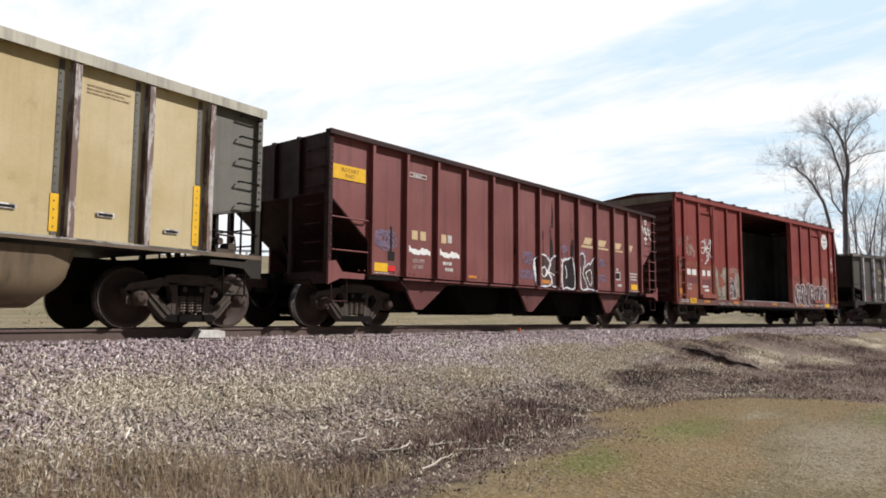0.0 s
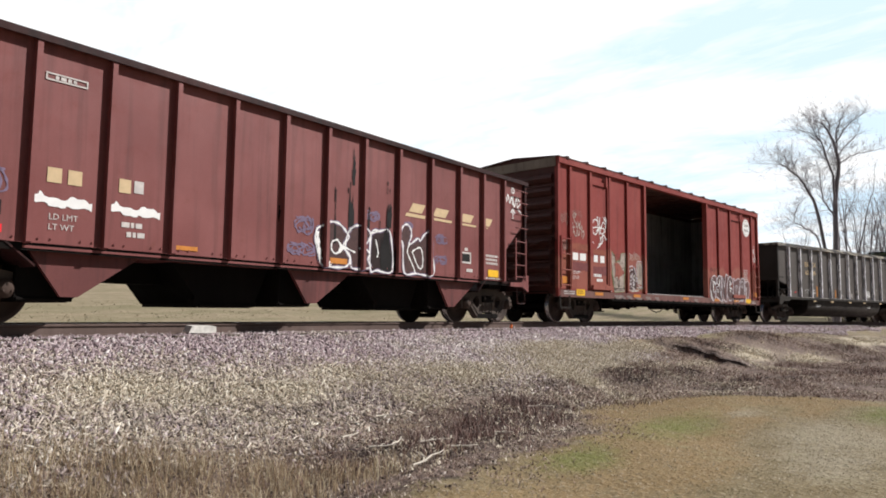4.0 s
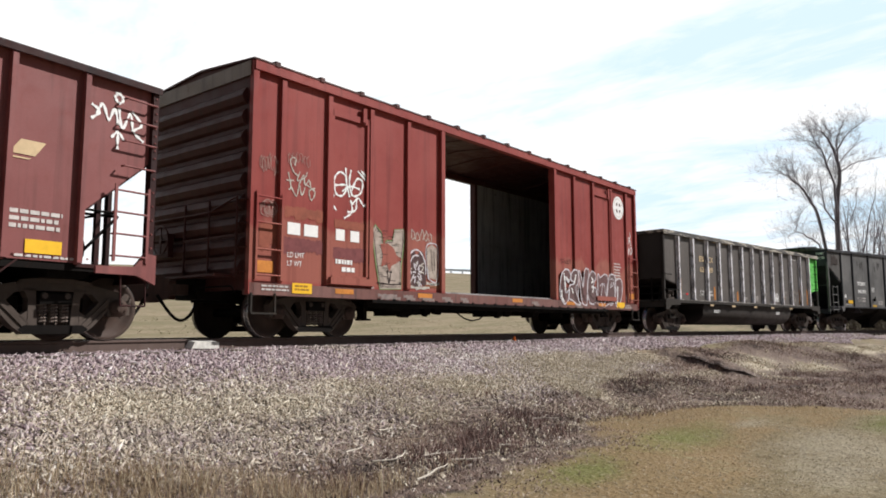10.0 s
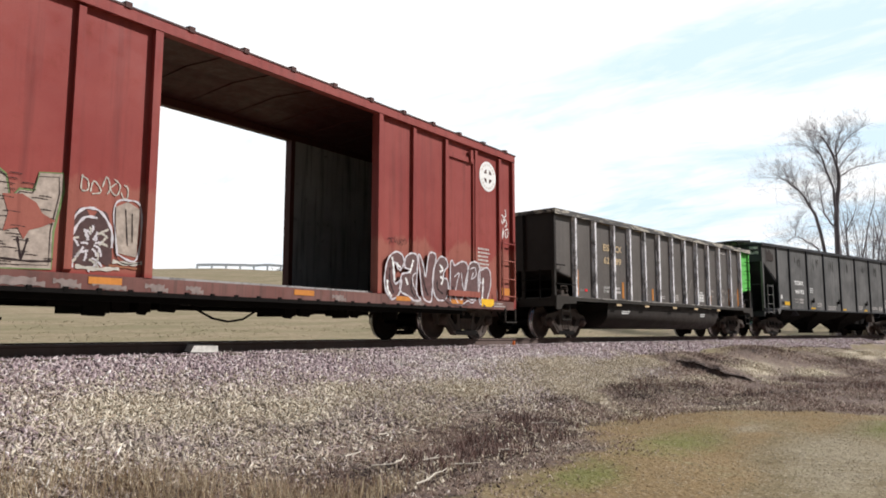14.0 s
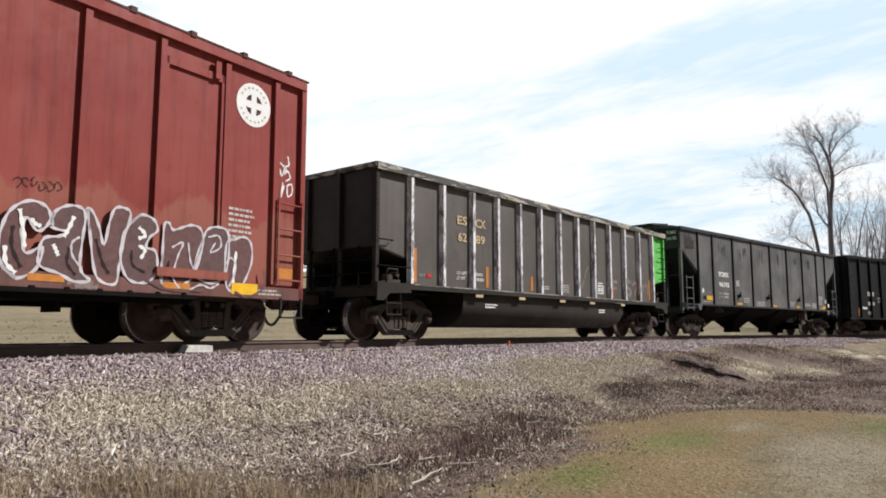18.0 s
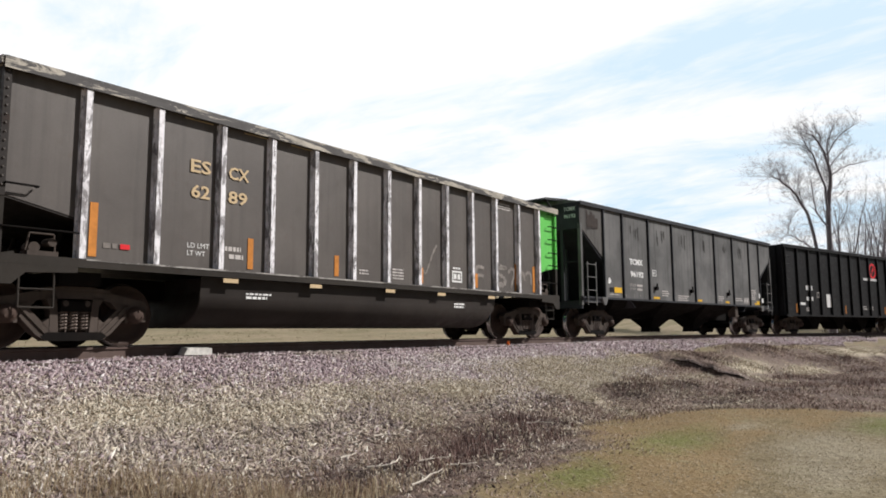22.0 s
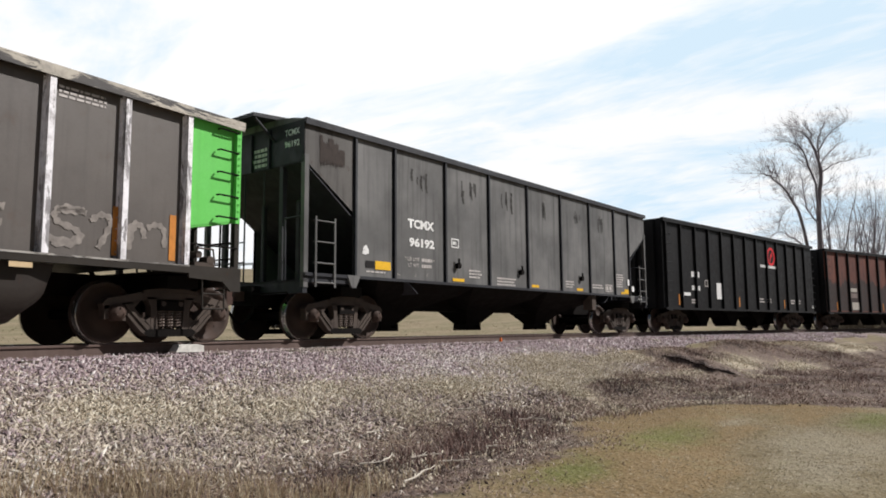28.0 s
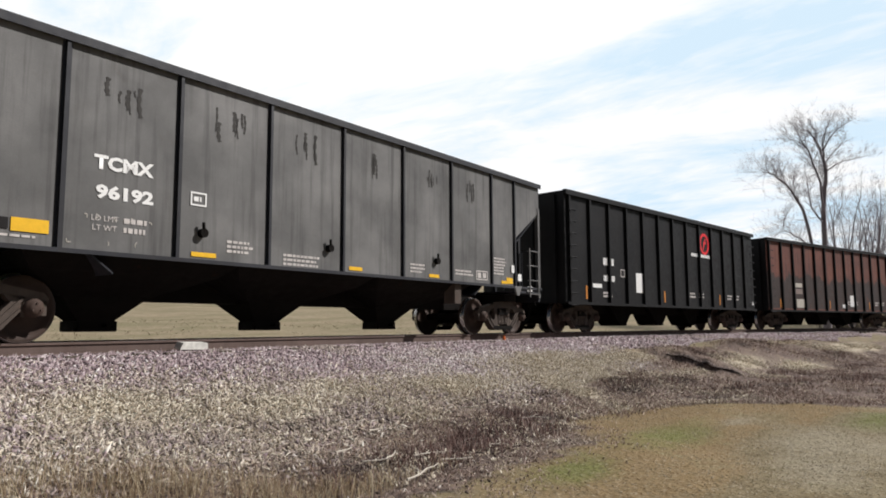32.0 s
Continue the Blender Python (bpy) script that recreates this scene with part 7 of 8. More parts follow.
def tufts(p, each, spread_):
    """The places of p, each grown into a tuft of so many blades."""
    s = np.repeat(p[3], each) + rng.normal(0, spread_, each * len(p[3]))
    lat = np.repeat(p[4], each) + rng.normal(0, spread_, each * len(p[4]))
    th = np.interp(s, _S, _TH)
    x, y = np.interp(s, _S, _X) - lat * np.sin(th), np.interp(s, _S, _Y) + lat * np.cos(th)
    return x, y, height(x, y, s, lat), s, lat


def keep(p, mask):
    return tuple(a[mask] for a in p[:3])


def over(p, lo, hi):
    """Places lifted to lie on what covers the ground."""
    return p[0], p[1], p[2] + rng.uniform(lo, hi, len(p[0]))


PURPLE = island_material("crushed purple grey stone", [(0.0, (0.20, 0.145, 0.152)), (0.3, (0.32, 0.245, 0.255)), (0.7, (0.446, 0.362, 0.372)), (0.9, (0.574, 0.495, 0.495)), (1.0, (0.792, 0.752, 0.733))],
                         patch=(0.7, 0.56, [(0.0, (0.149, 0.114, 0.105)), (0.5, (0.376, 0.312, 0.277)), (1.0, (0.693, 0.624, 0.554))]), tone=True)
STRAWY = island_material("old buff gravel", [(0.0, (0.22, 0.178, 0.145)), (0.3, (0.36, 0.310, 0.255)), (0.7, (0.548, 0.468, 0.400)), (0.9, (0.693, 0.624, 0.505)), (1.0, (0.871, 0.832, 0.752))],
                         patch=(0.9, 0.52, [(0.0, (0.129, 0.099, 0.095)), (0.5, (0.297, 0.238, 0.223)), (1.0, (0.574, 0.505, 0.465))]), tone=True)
CHIPS = island_material("bleached stone chips", [(0.0, (0.42, 0.36, 0.35)), (0.5, (0.62, 0.55, 0.53)), (1.0, (0.86, 0.82, 0.78))])
EARTH = island_material("dark earth clods", [(0.0, (0.05, 0.035, 0.030)), (0.5, (0.11, 0.080, 0.070)), (0.85, (0.22, 0.17, 0.15)), (1.0, (0.50, 0.44, 0.39))])
p = scatter(96000, 1.5, 21, -6.0, -0.86)
drift = 0.45 * wobble(p[0], p[1], 1.1, 5) + 0.2 * wobble(p[0], p[1], 0.35, 8)
edge = np.interp(p[3], [2, 4.5, 6, 10, 14, 18, 21], [-4.8, -4.7, -4.4, -4.25, -3.9, -3.1, -2.5])
on = rng.uniform(0, 1, len(p[0])) < np.interp(p[4] + drift - edge, [-0.9, -0.2, 0.5], [0.03, 0.4, 1])
new_stone = rng.uniform(0, 1, len(p[0])) < np.interp(p[4] + 1.4 * drift + np.interp(p[3], [8, 11.5], [0, 0.8]), [-3.9, -1.6], [0.08, 0.97])
stones("ballast_stones", "crushed purplish-grey ballast along the rail", keep(p, on & new_stone), 0.029, PURPLE)
stones("gravel_stones", "old buff gravel on the shoulder slope", keep(p, on & ~new_stone), 0.027, STRAWY, (2.2, 0.55, 0.42))
p = scatter(26000, 19, 46, -2.7, -0.86)
stones("far_ballast_stones", "crushed purplish-grey ballast along the rail", keep(p, p[4] + 0.4 * wobble(p[0], p[1], 1.3, 5) > -2.3), 0.038, PURPLE)
p = scatter(14000, 10, 20.5, -4.3, -1.7)
m = rng.uniform(0, 1, len(p[0])) < (0.75 + 0.5 * wobble(p[0], p[1], 0.6, 11)) * np.interp(p[4], [-4.3, -3.6, -2.2, -1.7], [0.1, 1, 0.8, 0.2]) * np.interp(p[3], [10, 12.5, 18, 20.5], [0.1, 1, 0.8, 0.2])
stones("stone_chips", "pale bleached stone chips on the shoulder slope", over(keep(p, m), 0.01, 0.03), 0.022, CHIPS, (1.9, 0.7, 0.5))
p = scatter(5000, 2.5, 19, -8.5, -3.6)
m = (p[4] > lawn_edge(p[3]) - rng.uniform(-0.3, 0.2, len(p[0]))) & (p[4] + 0.5 * wobble(p[0], p[1], 0.8, 4) < np.interp(p[3], [3, 12, 19], [-4.4, -4.2, -3.4]))
stones("earth_clods", "dark earth clods and pale chips in the ditch", keep(p, m), 0.017, EARTH)

DRY = island_material("dry tan grass", [(0.0, (0.26, 0.175, 0.110)), (0.5, (0.47, 0.36, 0.235)), (1.0, (0.76, 0.66, 0.47))], thin=0.45)
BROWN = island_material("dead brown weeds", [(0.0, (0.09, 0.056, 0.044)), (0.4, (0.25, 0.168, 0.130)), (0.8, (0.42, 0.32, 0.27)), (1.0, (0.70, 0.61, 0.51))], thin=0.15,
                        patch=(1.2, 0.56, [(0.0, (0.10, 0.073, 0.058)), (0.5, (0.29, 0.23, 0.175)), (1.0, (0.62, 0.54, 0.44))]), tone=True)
BRUSH = island_material("dead purple brown brush", [(0.0, (0.07, 0.044, 0.042)), (0.5, (0.205, 0.120, 0.100)), (0.85, (0.31, 0.215, 0.185)), (1.0, (0.52, 0.43, 0.37))], thin=0.2)
TWIG = island_material("bleached twigs", [(0.0, (0.30, 0.24, 0.19)), (0.6, (0.55, 0.48, 0.40)), (1.0, (0.80, 0.74, 0.66))])
STRAW = island_material("pale straw", [(0.0, (0.26, 0.212, 0.140)), (0.6, (0.59, 0.505, 0.385)), (1.0, (0.89, 0.83, 0.67))], thin=0.1)
FIELD = island_material("dry field grass", [(0.0, (0.18, 0.148, 0.09)), (0.6, (0.30, 0.25, 0.16)), (1.0, (0.50, 0.43, 0.31))], thin=0.4,
                        patch=(0.35, 0.54, [(0.0, (0.17, 0.165, 0.085)), (0.6, (0.24, 0.225, 0.125)), (1.0, (0.38, 0.35, 0.22))]))
p = tufts(scatter(800, 1.2, 6.4, -6.8, -3.6), 13, 0.10)
m = p[4] + 0.25 * wobble(p[0], p[1], 0.6, 2) + rng.uniform(-0.25, 0.25, len(p[0])) < np.interp(p[3], [2, 3, 4, 5, 6.0], [-3.8, -4.15, -4.65, -5.5, -7.0])
blades("dry_grass", "tall dry tan grass beside the gravel", "grass", keep(p, m), 0.25, 0.0065, DRY, 1.2)
p = scatter(9000, 1.5, 10, -5.6, -3.4)
m = rng.uniform(0, 1, len(p[0])) < np.interp(p[4], [-5.2, -3.4], [0.8, 0.0]) * np.interp(p[3], [4, 9], [1, 0.1])
blades("gravel_grass", "thin dry stems growing through the gravel", "grass", keep(p, m), 0.09, 0.005, DRY, 1.8)
p = scatter(90000, 2, 21, -5.6, -1.4)
m = rng.uniform(0, 1, len(p[0])) < np.interp(p[4] + 0.5 * wobble(p[0], p[1], 0.7, 3), [-5.2, -4.7, -4.2, -1.7], [0.1, 0.35, 0.95, 0.15])
m &= rng.uniform(0, 1, len(p[0])) < 0.15 + 1.3 * straw_share(p[3], p[4]) + 0.3 * wobble(p[0], p[1], 0.4, 6)
blades("straw_scraps", "scraps of pale straw strewn over the gravel", "straw", over(keep(p, m), 0.025, 0.065), 0.020, 0.014, STRAW, 8.0)
p = tufts(scatter(1900, 2.5, 19, -9.3, -4.0), 26, 0.14)
m = (p[4] + 0.38 * wobble(p[0], p[1], 1.7, 2.0) + 0.30 * wobble(p[0], p[1], 0.5, 5.0) > lawn_edge(p[3]) + rng.normal(-0.05, 0.35, len(p[0]))) & (p[4] + 0.6 * wobble(p[0], p[1], 0.8, 4) + rng.uniform(-0.5, 0.5, len(p[0])) < -4.35) 
blades("ditch_weeds", "matted dead brown weeds in the ditch", "weeds", keep(p, m), 0.04, 0.013, BROWN, 3.6)
p = scatter(11000, 3, 16, -7.4, -4.4)
m = (p[4] > lawn_edge(p[3])) & (wobble(p[0], p[1], 0.32, 6) + rng.uniform(-0.3, 0.3, len(p[0])) > 0.35)
blades("ditch_stems", "tangled dead stems standing in the ditch", "weeds", keep(p, m), 0.06, 0.007, BROWN, 4.0)
p = scatter(9000, 3, 18, -7.3, -4.2)
m = (p[4] > lawn_edge(p[3])) & (wobble(p[0], p[1], 0.45, 16) + rng.uniform(-0.5, 0.5, len(p[0])) > 0.0)
blades("ditch_straw", "pale broken straw lying in the ditch", "straw", over(keep(p, m), 0.02, 0.07), 0.026, 0.018, STRAW, 5.0)
p = tufts(scatter(2300, 12, 40, -12, -1.9), 26, 0.25)
m = (p[4] > lawn_edge(p[3]) + rng.uniform(-0.5, 0.2, len(p[0]))) & (p[4] < np.interp(p[3], [12, 15, 25], [-4.5, -3.2, -2.3])) & (wobble(p[0], p[1], 0.9, 7) + 0.5 * wobble(p[0], p[1], 0.2, 2) + rng.uniform(-0.5, 0.5, len(p[0])) > 1.2 * straw_share(p[3], p[4]) - 0.1)
blades("bank_weeds", "dead brown brush on the track bank", "weeds", keep(p, m), 0.09, 0.020, BROWN, 2.6)
p = tufts(scatter(2600, 4, 42, -9.5, -2.4), 26, 0.10)
m = (p[4] > lawn_edge(p[3])) & (brush_share(p[3], p[4]) + 0.3 * wobble(p[0], p[1], 0.3, 3) > rng.uniform(0.35, 1.1, len(p[0])))
blades("brush_clump", "clumps of dead purple-brown brush on the bank", "brush", keep(p, m), 0.20, 0.012, BRUSH, 1.5)
p = tufts(scatter(2600, 8.5, 22, -5.0, -2.1), 26, 0.10)
m = 0.5 * wobble(p[0], p[1], 1.2, 9) + rng.uniform(-0.5, 0.5, len(p[0])) > 0.6 - 1.5 * straw_share(p[3], p[4])
blades("straw_litter", "pale flattened straw on the bank", "straw", over(keep(p, m), 0.02, 0.06), 0.030, 0.017, STRAW, 5.0)
p = tufts(scatter(2000, 18.5, 46, -6.5, -1.8), 28, 0.12)
m = 0.4 * wobble(p[0], p[1], 1.3, 12) + 0.5 * wobble(p[0], p[1], 0.5, 3) + rng.uniform(-0.3, 0.3, len(p[0])) > 0.62 - 1.0 * straw_share(p[3], p[4])
blades("bank_straw", "pale dry grass tufts on the bank", "grass", keep(p, m), 0.11, 0.022, STRAW, 3.1)
p = scatter(1500, 3, 18, -7.4, -4.3)
m = (p[4] > lawn_edge(p[3])) & (wobble(p[0], p[1], 0.6, 21) + rng.uniform(-0.5, 0.5, len(p[0])) > 0.0)
blades("ditch_twigs", "pale broken twigs strewn in the ditch", "twigs", over(keep(p, m), 0.01, 0.05), 0.032, 0.018, TWIG, 6.0)
TURF_SHADES = {"lawn_grass": [(0.0, (0.18, 0.142, 0.084)), (0.6, (0.285, 0.236, 0.162)), (1.0, (0.57, 0.505, 0.395))],
               "green_lawn_grass": [(0.0, (0.15, 0.16, 0.045)), (0.6, (0.22, 0.232, 0.078)), (1.0, (0.40, 0.39, 0.19))],
               "rusty_lawn_grass": [(0.0, (0.21, 0.135, 0.065)), (0.6, (0.34, 0.228, 0.112)), (1.0, (0.54, 0.41, 0.25))],
               "bleached_lawn_grass": [(0.0, (0.21, 0.175, 0.125)), (0.6, (0.345, 0.300, 0.228)), (1.0, (0.63, 0.575, 0.47))]}
TURF_DRIFT = {"lawn_grass": [(0.0, (0.12, 0.105, 0.045)), (0.6, (0.21, 0.180, 0.088)), (1.0, (0.40, 0.345, 0.21))], "green_lawn_grass": TURF_SHADES["lawn_grass"], "rusty_lawn_grass": TURF_SHADES["lawn_grass"], "bleached_lawn_grass": TURF_SHADES["lawn_grass"]}
p = scatter(90000, 2.5, 26, -13.5, -5.5)
m = p[4] + 0.38 * wobble(p[0], p[1], 1.7, 2.0) + 0.30 * wobble(p[0], p[1], 0.5, 5.0) < lawn_edge(p[3]) + rng.normal(0, 0.3, len(p[0]))
shade = turf_shades(p[3], p[4]) + 0.42 * np.stack([wobble(p[0], p[1], 0.5, 3), wobble(p[0], p[1], 0.6, 9), wobble(p[0], p[1], 0.35, 6), 0 * p[0]], 1) + rng.uniform(-0.25, 0.25, (len(p[0]), 4))
kind_ = np.where(shade[:, 0] > 0.42, 1, np.where(shade[:, 2] > 0.55, 3, np.where(shade[:, 1] > 0.5, 2, 0)))
for k, (name, text) in enumerate((("lawn_grass", "mown winter lawn, tan and bleached"), ("green_lawn_grass", "green patches in the mown winter lawn"), ("rusty_lawn_grass", "rusty brown grass along the lawn's edge"),
                                ("bleached_lawn_grass", "bleached patches in the mown winter lawn"))):
    blades(name, text, "grass", keep(p, m & (kind_ == k)), 0.010, 0.016, island_material(name.replace("_", " "), TURF_SHADES[name], thin=0.1, patch=(2.6, 0.50, TURF_DRIFT[name])), 5.0)
p = scatter(12000, -10, 44, 2.6, 18)
blades("field_grass", "dry cut grass on the field behind the line", "grass", p[:3], 0.035, 0.06, FIELD, 4.0)

BARK = plain("bleached bare stick", (0.62, 0.56, 0.47), 0.8, 0, 0.4)


def stick(s, lat, length, turn, r=0.012, seed=0):
    rnd = random.Random(seed)
    x, y, z = spot(s, lat)
    pts = [Vector((x, y, z + 0.085))]
    a = radians(turn)
    for k in range(5):
        a += rnd.uniform(-0.35, 0.35)
        pts.append(pts[-1] + Vector((math.cos(a), math.sin(a), rnd.uniform(-0.06, 0.12))) * length / 5)
    sh = Shape()
    for k, (p_, q_) in enumerate(zip(pts, pts[1:])):
        sh.tube(p_, q_, r * (1 - k * 0.12), r * (0.88 - k * 0.12), 6)
    sh.tube(pts[2], pts[2] + Vector((math.cos(a + 1), math.sin(a + 1), 0.2)) * length * 0.3, r * 0.6, r * 0.3, 5)
    return tagged(new("stick", sh.mesh("stick", BARK)), "bleached bare stick lying among the ditch weeds", "stick", "sticks in the ditch")


for k, (s, lat, n, a) in enumerate(((6.28, -5.41, 0.34, -8), (6.14, -5.90, 0.30, -30), (6.37, -6.02, 0.48, 8), (6.81, -6.07, 0.38, -8), (6.63, -6.55, 0.34, -25), (5.53, -6.90, 0.58, -12),
                                    (7.95, -6.35, 0.22, -60), (7.48, -4.89, 0.32, 0), (9.66, -4.85, 0.37, -58), (10.2, -5.6, 0.4, -40))):
    stick(s, lat, n, a, 0.012, k)

# a painted block against the rail and a little orange marker further on
x, y = line(7.72, -0.98)
sh = Shape().box(-0.26, 0.26, -0.09, 0.09, -0.055, 0.05)
sh.v = [(a * (0.86 if c > 0 else 1.0) + 0.02 * math.sin(7 * c + 3 * b), b + 0.015 * math.cos(9 * a), c + 0.012 * math.sin(11 * a)) for a, b, c in sh.v]
ob = tagged(new("painted_block", sh.mesh("painted_block", plain("chipped white paint", (0.80, 0.78, 0.72), 0.7, 0, 0.45))), "chipped white-painted block lying against the rail", "block")
ob.matrix_world = pose(x, y, -0.085, 6, 2, -3)
x, y, z = spot(17.1, -1.05)
sh = Shape().box(-0.07, 0.07, -0.02, 0.02, 0.0, 0.10).box(-0.10, 0.05, -0.03, 0.03, -0.03, 0.03)
ob = tagged(new("orange_marker", sh.mesh("orange_marker", plain("orange paint", (0.80, 0.20, 0.04), 0.6))), "small orange marker beside the rail", "marker")
ob.matrix_world = pose(x, y, z + 0.03, 0, 8, 20)

# ---- eroded earth lip on the bank ----
def eroded_bank():
    v, f = [], []
    n = 60
    for k in range(n):
        u = k / (n - 1)
        lat = -2.85 - 2.45 * u
        s = 22.4 + 0.35 * (-3.0 - lat) + 0.22 * math.sin(lat * 3) + 0.12 * math.sin(lat * 7.3)
        low, up = spot(s - 0.35, lat)[2], spot(s + 0.45, lat)[2]
        fat = min(1, 5 * u + 0.02, 4 * (1 - u) + 0.02) * (0.85 + 0.15 * math.sin(u * 23))
        rag = 0.03 * math.sin(k * 2.1) + 0.02 * math.sin(k * 4.7)
        for off, z in ((-0.30, low - 0.06), (-0.02, low - 0.02), (0.10, low + 0.10 * fat), (0.0 + rag, low + 0.22 * fat), (0.06 + rag, low + 0.27 * fat), (0.30, max(up, low + 0.20 * fat)), (0.7, up - 0.05)):
            v.append((*line(s + off, lat), z))
    for k in range(n - 1):
        f += [(k * 7 + i, k * 7 + i + 1, k * 7 + 8 + i, k * 7 + 7 + i) for i in range(6)]
    m, t, b = material("dark root-bound earth")
    c = noise_at(t, coords(t), 9, 7, 0.7)
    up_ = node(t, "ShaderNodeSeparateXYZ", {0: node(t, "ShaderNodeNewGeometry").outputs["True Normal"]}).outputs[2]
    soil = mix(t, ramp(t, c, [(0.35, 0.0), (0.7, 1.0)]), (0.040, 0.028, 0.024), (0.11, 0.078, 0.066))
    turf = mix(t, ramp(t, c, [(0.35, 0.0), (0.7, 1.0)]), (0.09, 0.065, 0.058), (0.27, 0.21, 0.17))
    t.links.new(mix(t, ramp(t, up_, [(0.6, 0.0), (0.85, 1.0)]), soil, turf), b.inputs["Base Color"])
    b.inputs["Roughness"].default_value = 0.95
    bump(t, b, c, 0.8, 0.06)
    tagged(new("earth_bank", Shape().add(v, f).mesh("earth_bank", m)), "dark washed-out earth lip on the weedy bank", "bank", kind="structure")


eroded_bank()

# ---- ties ----
tie = Shape().box(-0.115, 0.115, -1.3, 1.3, -0.36, -0.178).mesh("tie", TIE)
plate_me = Shape().box(-0.09, 0.09, -0.17, 0.17, -0.178, -0.166).mesh("tie_plate", RAIL)
track_bed = tagged(new("track_bed"), "row of weathered wooden ties under the rails", "ties", kind="structure")
for k in range(150):
    s = -8 + k * 0.505
    x, y = line(s)
    t_ = same_part("tie", tie, track_bed, pose(x, y, 0.004 * math.sin(k * 2.4), 0, 0, math.degrees(heading(s)) + 0.8 * math.sin(k * 1.7)))
    if 2 < s < 22:
        for e in (-0.7545, 0.7545):
            same_part("tie_plate", plate_me, t_, pose(0, e, 0))

# ---- trees and the far field ----
WOOD = paint("grey bark", (0.20, 0.172, 0.186), fade=(0.31, 0.28, 0.30), dirty=0.4, rusty=0.0, rough=0.9)
CROOKED = 0.16


def twig(sh, rnd, p, d, length, r, depth):
    """A side shoot that bends upward and forks into finer ones."""
    n = 4 if depth > 1 else 3
    pts = [p]
    for k in range(n):
        d = (d + Vector((rnd.gauss(0, 1), rnd.gauss(0, 1), rnd.gauss(0.35, 0.8))) * CROOKED).normalized()
        pts.append(pts[-1] + d * length / n)
    for k in range(n):
        sh.tube(pts[k], pts[k + 1], r * (1 - 0.7 * k / n), r * (1 - 0.7 * (k + 1) / n), 4 if depth > 1 else 3)
    if depth:
        for k in range(rnd.randint(3, 5)):
            i = rnd.randint(1, n)
            side = Vector((rnd.gauss(0, 1), rnd.gauss(0, 1), rnd.gauss(0.2, 0.7)))
            side = (side - d * side.dot(d)).normalized()
            twig(sh, rnd, pts[i], (d * 0.75 + side * rnd.uniform(0.45, 0.9)).normalized(), length * rnd.uniform(0.45, 0.8), max(0.006, r * 0.55), depth - 1)


def limb(trunk, crown, rnd, way, r0, r1, deep=0.0, shoots=12, depth=2, bare=0.3):
    """A limb through a few places (across, up), running away by deep; shoots: side branches past the bare foot."""
    path = curve_points(way, 4)
    n = len(path) - 1
    drift = 0.0
    pts = []
    for k, (y, z) in enumerate(path):
        drift += rnd.gauss(0, 0.05)
        pts.append(Vector((deep * k / n + drift, y + rnd.gauss(0, 0.03), z + rnd.gauss(0, 0.03))))
    rad = [r0 + (r1 - r0) * k / n for k in range(n + 1)]
    for k in range(n):
        trunk.tube(pts[k], pts[k + 1], rad[k], rad[k + 1], 8)
    whole = sum((b - a).length for a, b in zip(pts, pts[1:]))
    shoots = int(shoots * 2.2)
    for k in range(shoots):
        u = bare + (1 - bare) * (k + rnd.random()) / shoots
        i = min(n - 1, int(u * n))
        q = pts[i].lerp(pts[i + 1], u * n - i)
        d = (pts[i + 1] - pts[i]).normalized()
        side = Vector((rnd.gauss(0, 0.8), rnd.gauss(0, 1), rnd.gauss(0.35, 0.6)))
        side = (side - d * side.dot(d)).normalized()
        twig(crown, rnd, q, (d * 0.8 + side * rnd.uniform(0.5, 1.0)).normalized(), min(1.9, whole * 0.34) * rnd.uniform(0.3, 1.0), max(0.008, min(0.022, rad[i] * 0.3)), depth)
    twig(crown, rnd, pts[-1], (pts[-1] - pts[-2]).normalized(), min(1.4, whole * 0.2), r1, depth)


def bare_tree(x, y, z, seed, limbs, label):
    """limbs: way, thickness at the foot and the tip, run away from the viewer, side shoots."""
    rnd = random.Random(seed)
    crown = Shape()
    t_ = thing("bare_tree", label, "tree", "bare trees beyond the line", at=pose(x, y, z))
    for k, (way, r0, r1, deep, shoots, depth) in enumerate(limbs):
        wood = Shape()
        limb(wood, crown, rnd, way, r0 * 0.58, r1 * 0.7, deep, shoots, depth, 0.35 if way[0][1] == 0 else 0.15)
        part("limb" if k else "trunk", wood, WOOD, t_)
    tagged(part("crown", crown, WOOD, t_, "leafless twigs"), "leafless twigs", kind="stuff")
    return t_


def young_tree(rnd, tall, lean):
    """Limbs of a slender many-stemmed tree."""
    out = []
    for k in range(4):
        a = lean + rnd.uniform(-0.28, 0.28)
        h = tall * rnd.uniform(0.7, 1.0)
        out.append(([(0.1 * k, 0.0), (0.1 * k + a * h * 0.3, h * 0.35), (0.1 * k + a * h * 0.7 + rnd.uniform(-0.3, 0.3), h * 0.7), (0.1 * k + a * h, h)], 0.15 * tall / 10, 0.025, rnd.uniform(-1.5, 1.5), 7, 2))
    return out


def at_bearing(deg, dist):
    x, y = dist * math.cos(radians(deg)), dist * math.sin(radians(deg))
    s, lat = along(np.array([x]), np.array([y]))
    return x, y, float(height(np.array([x]), np.array([y]), s, lat)[0]) - 0.1


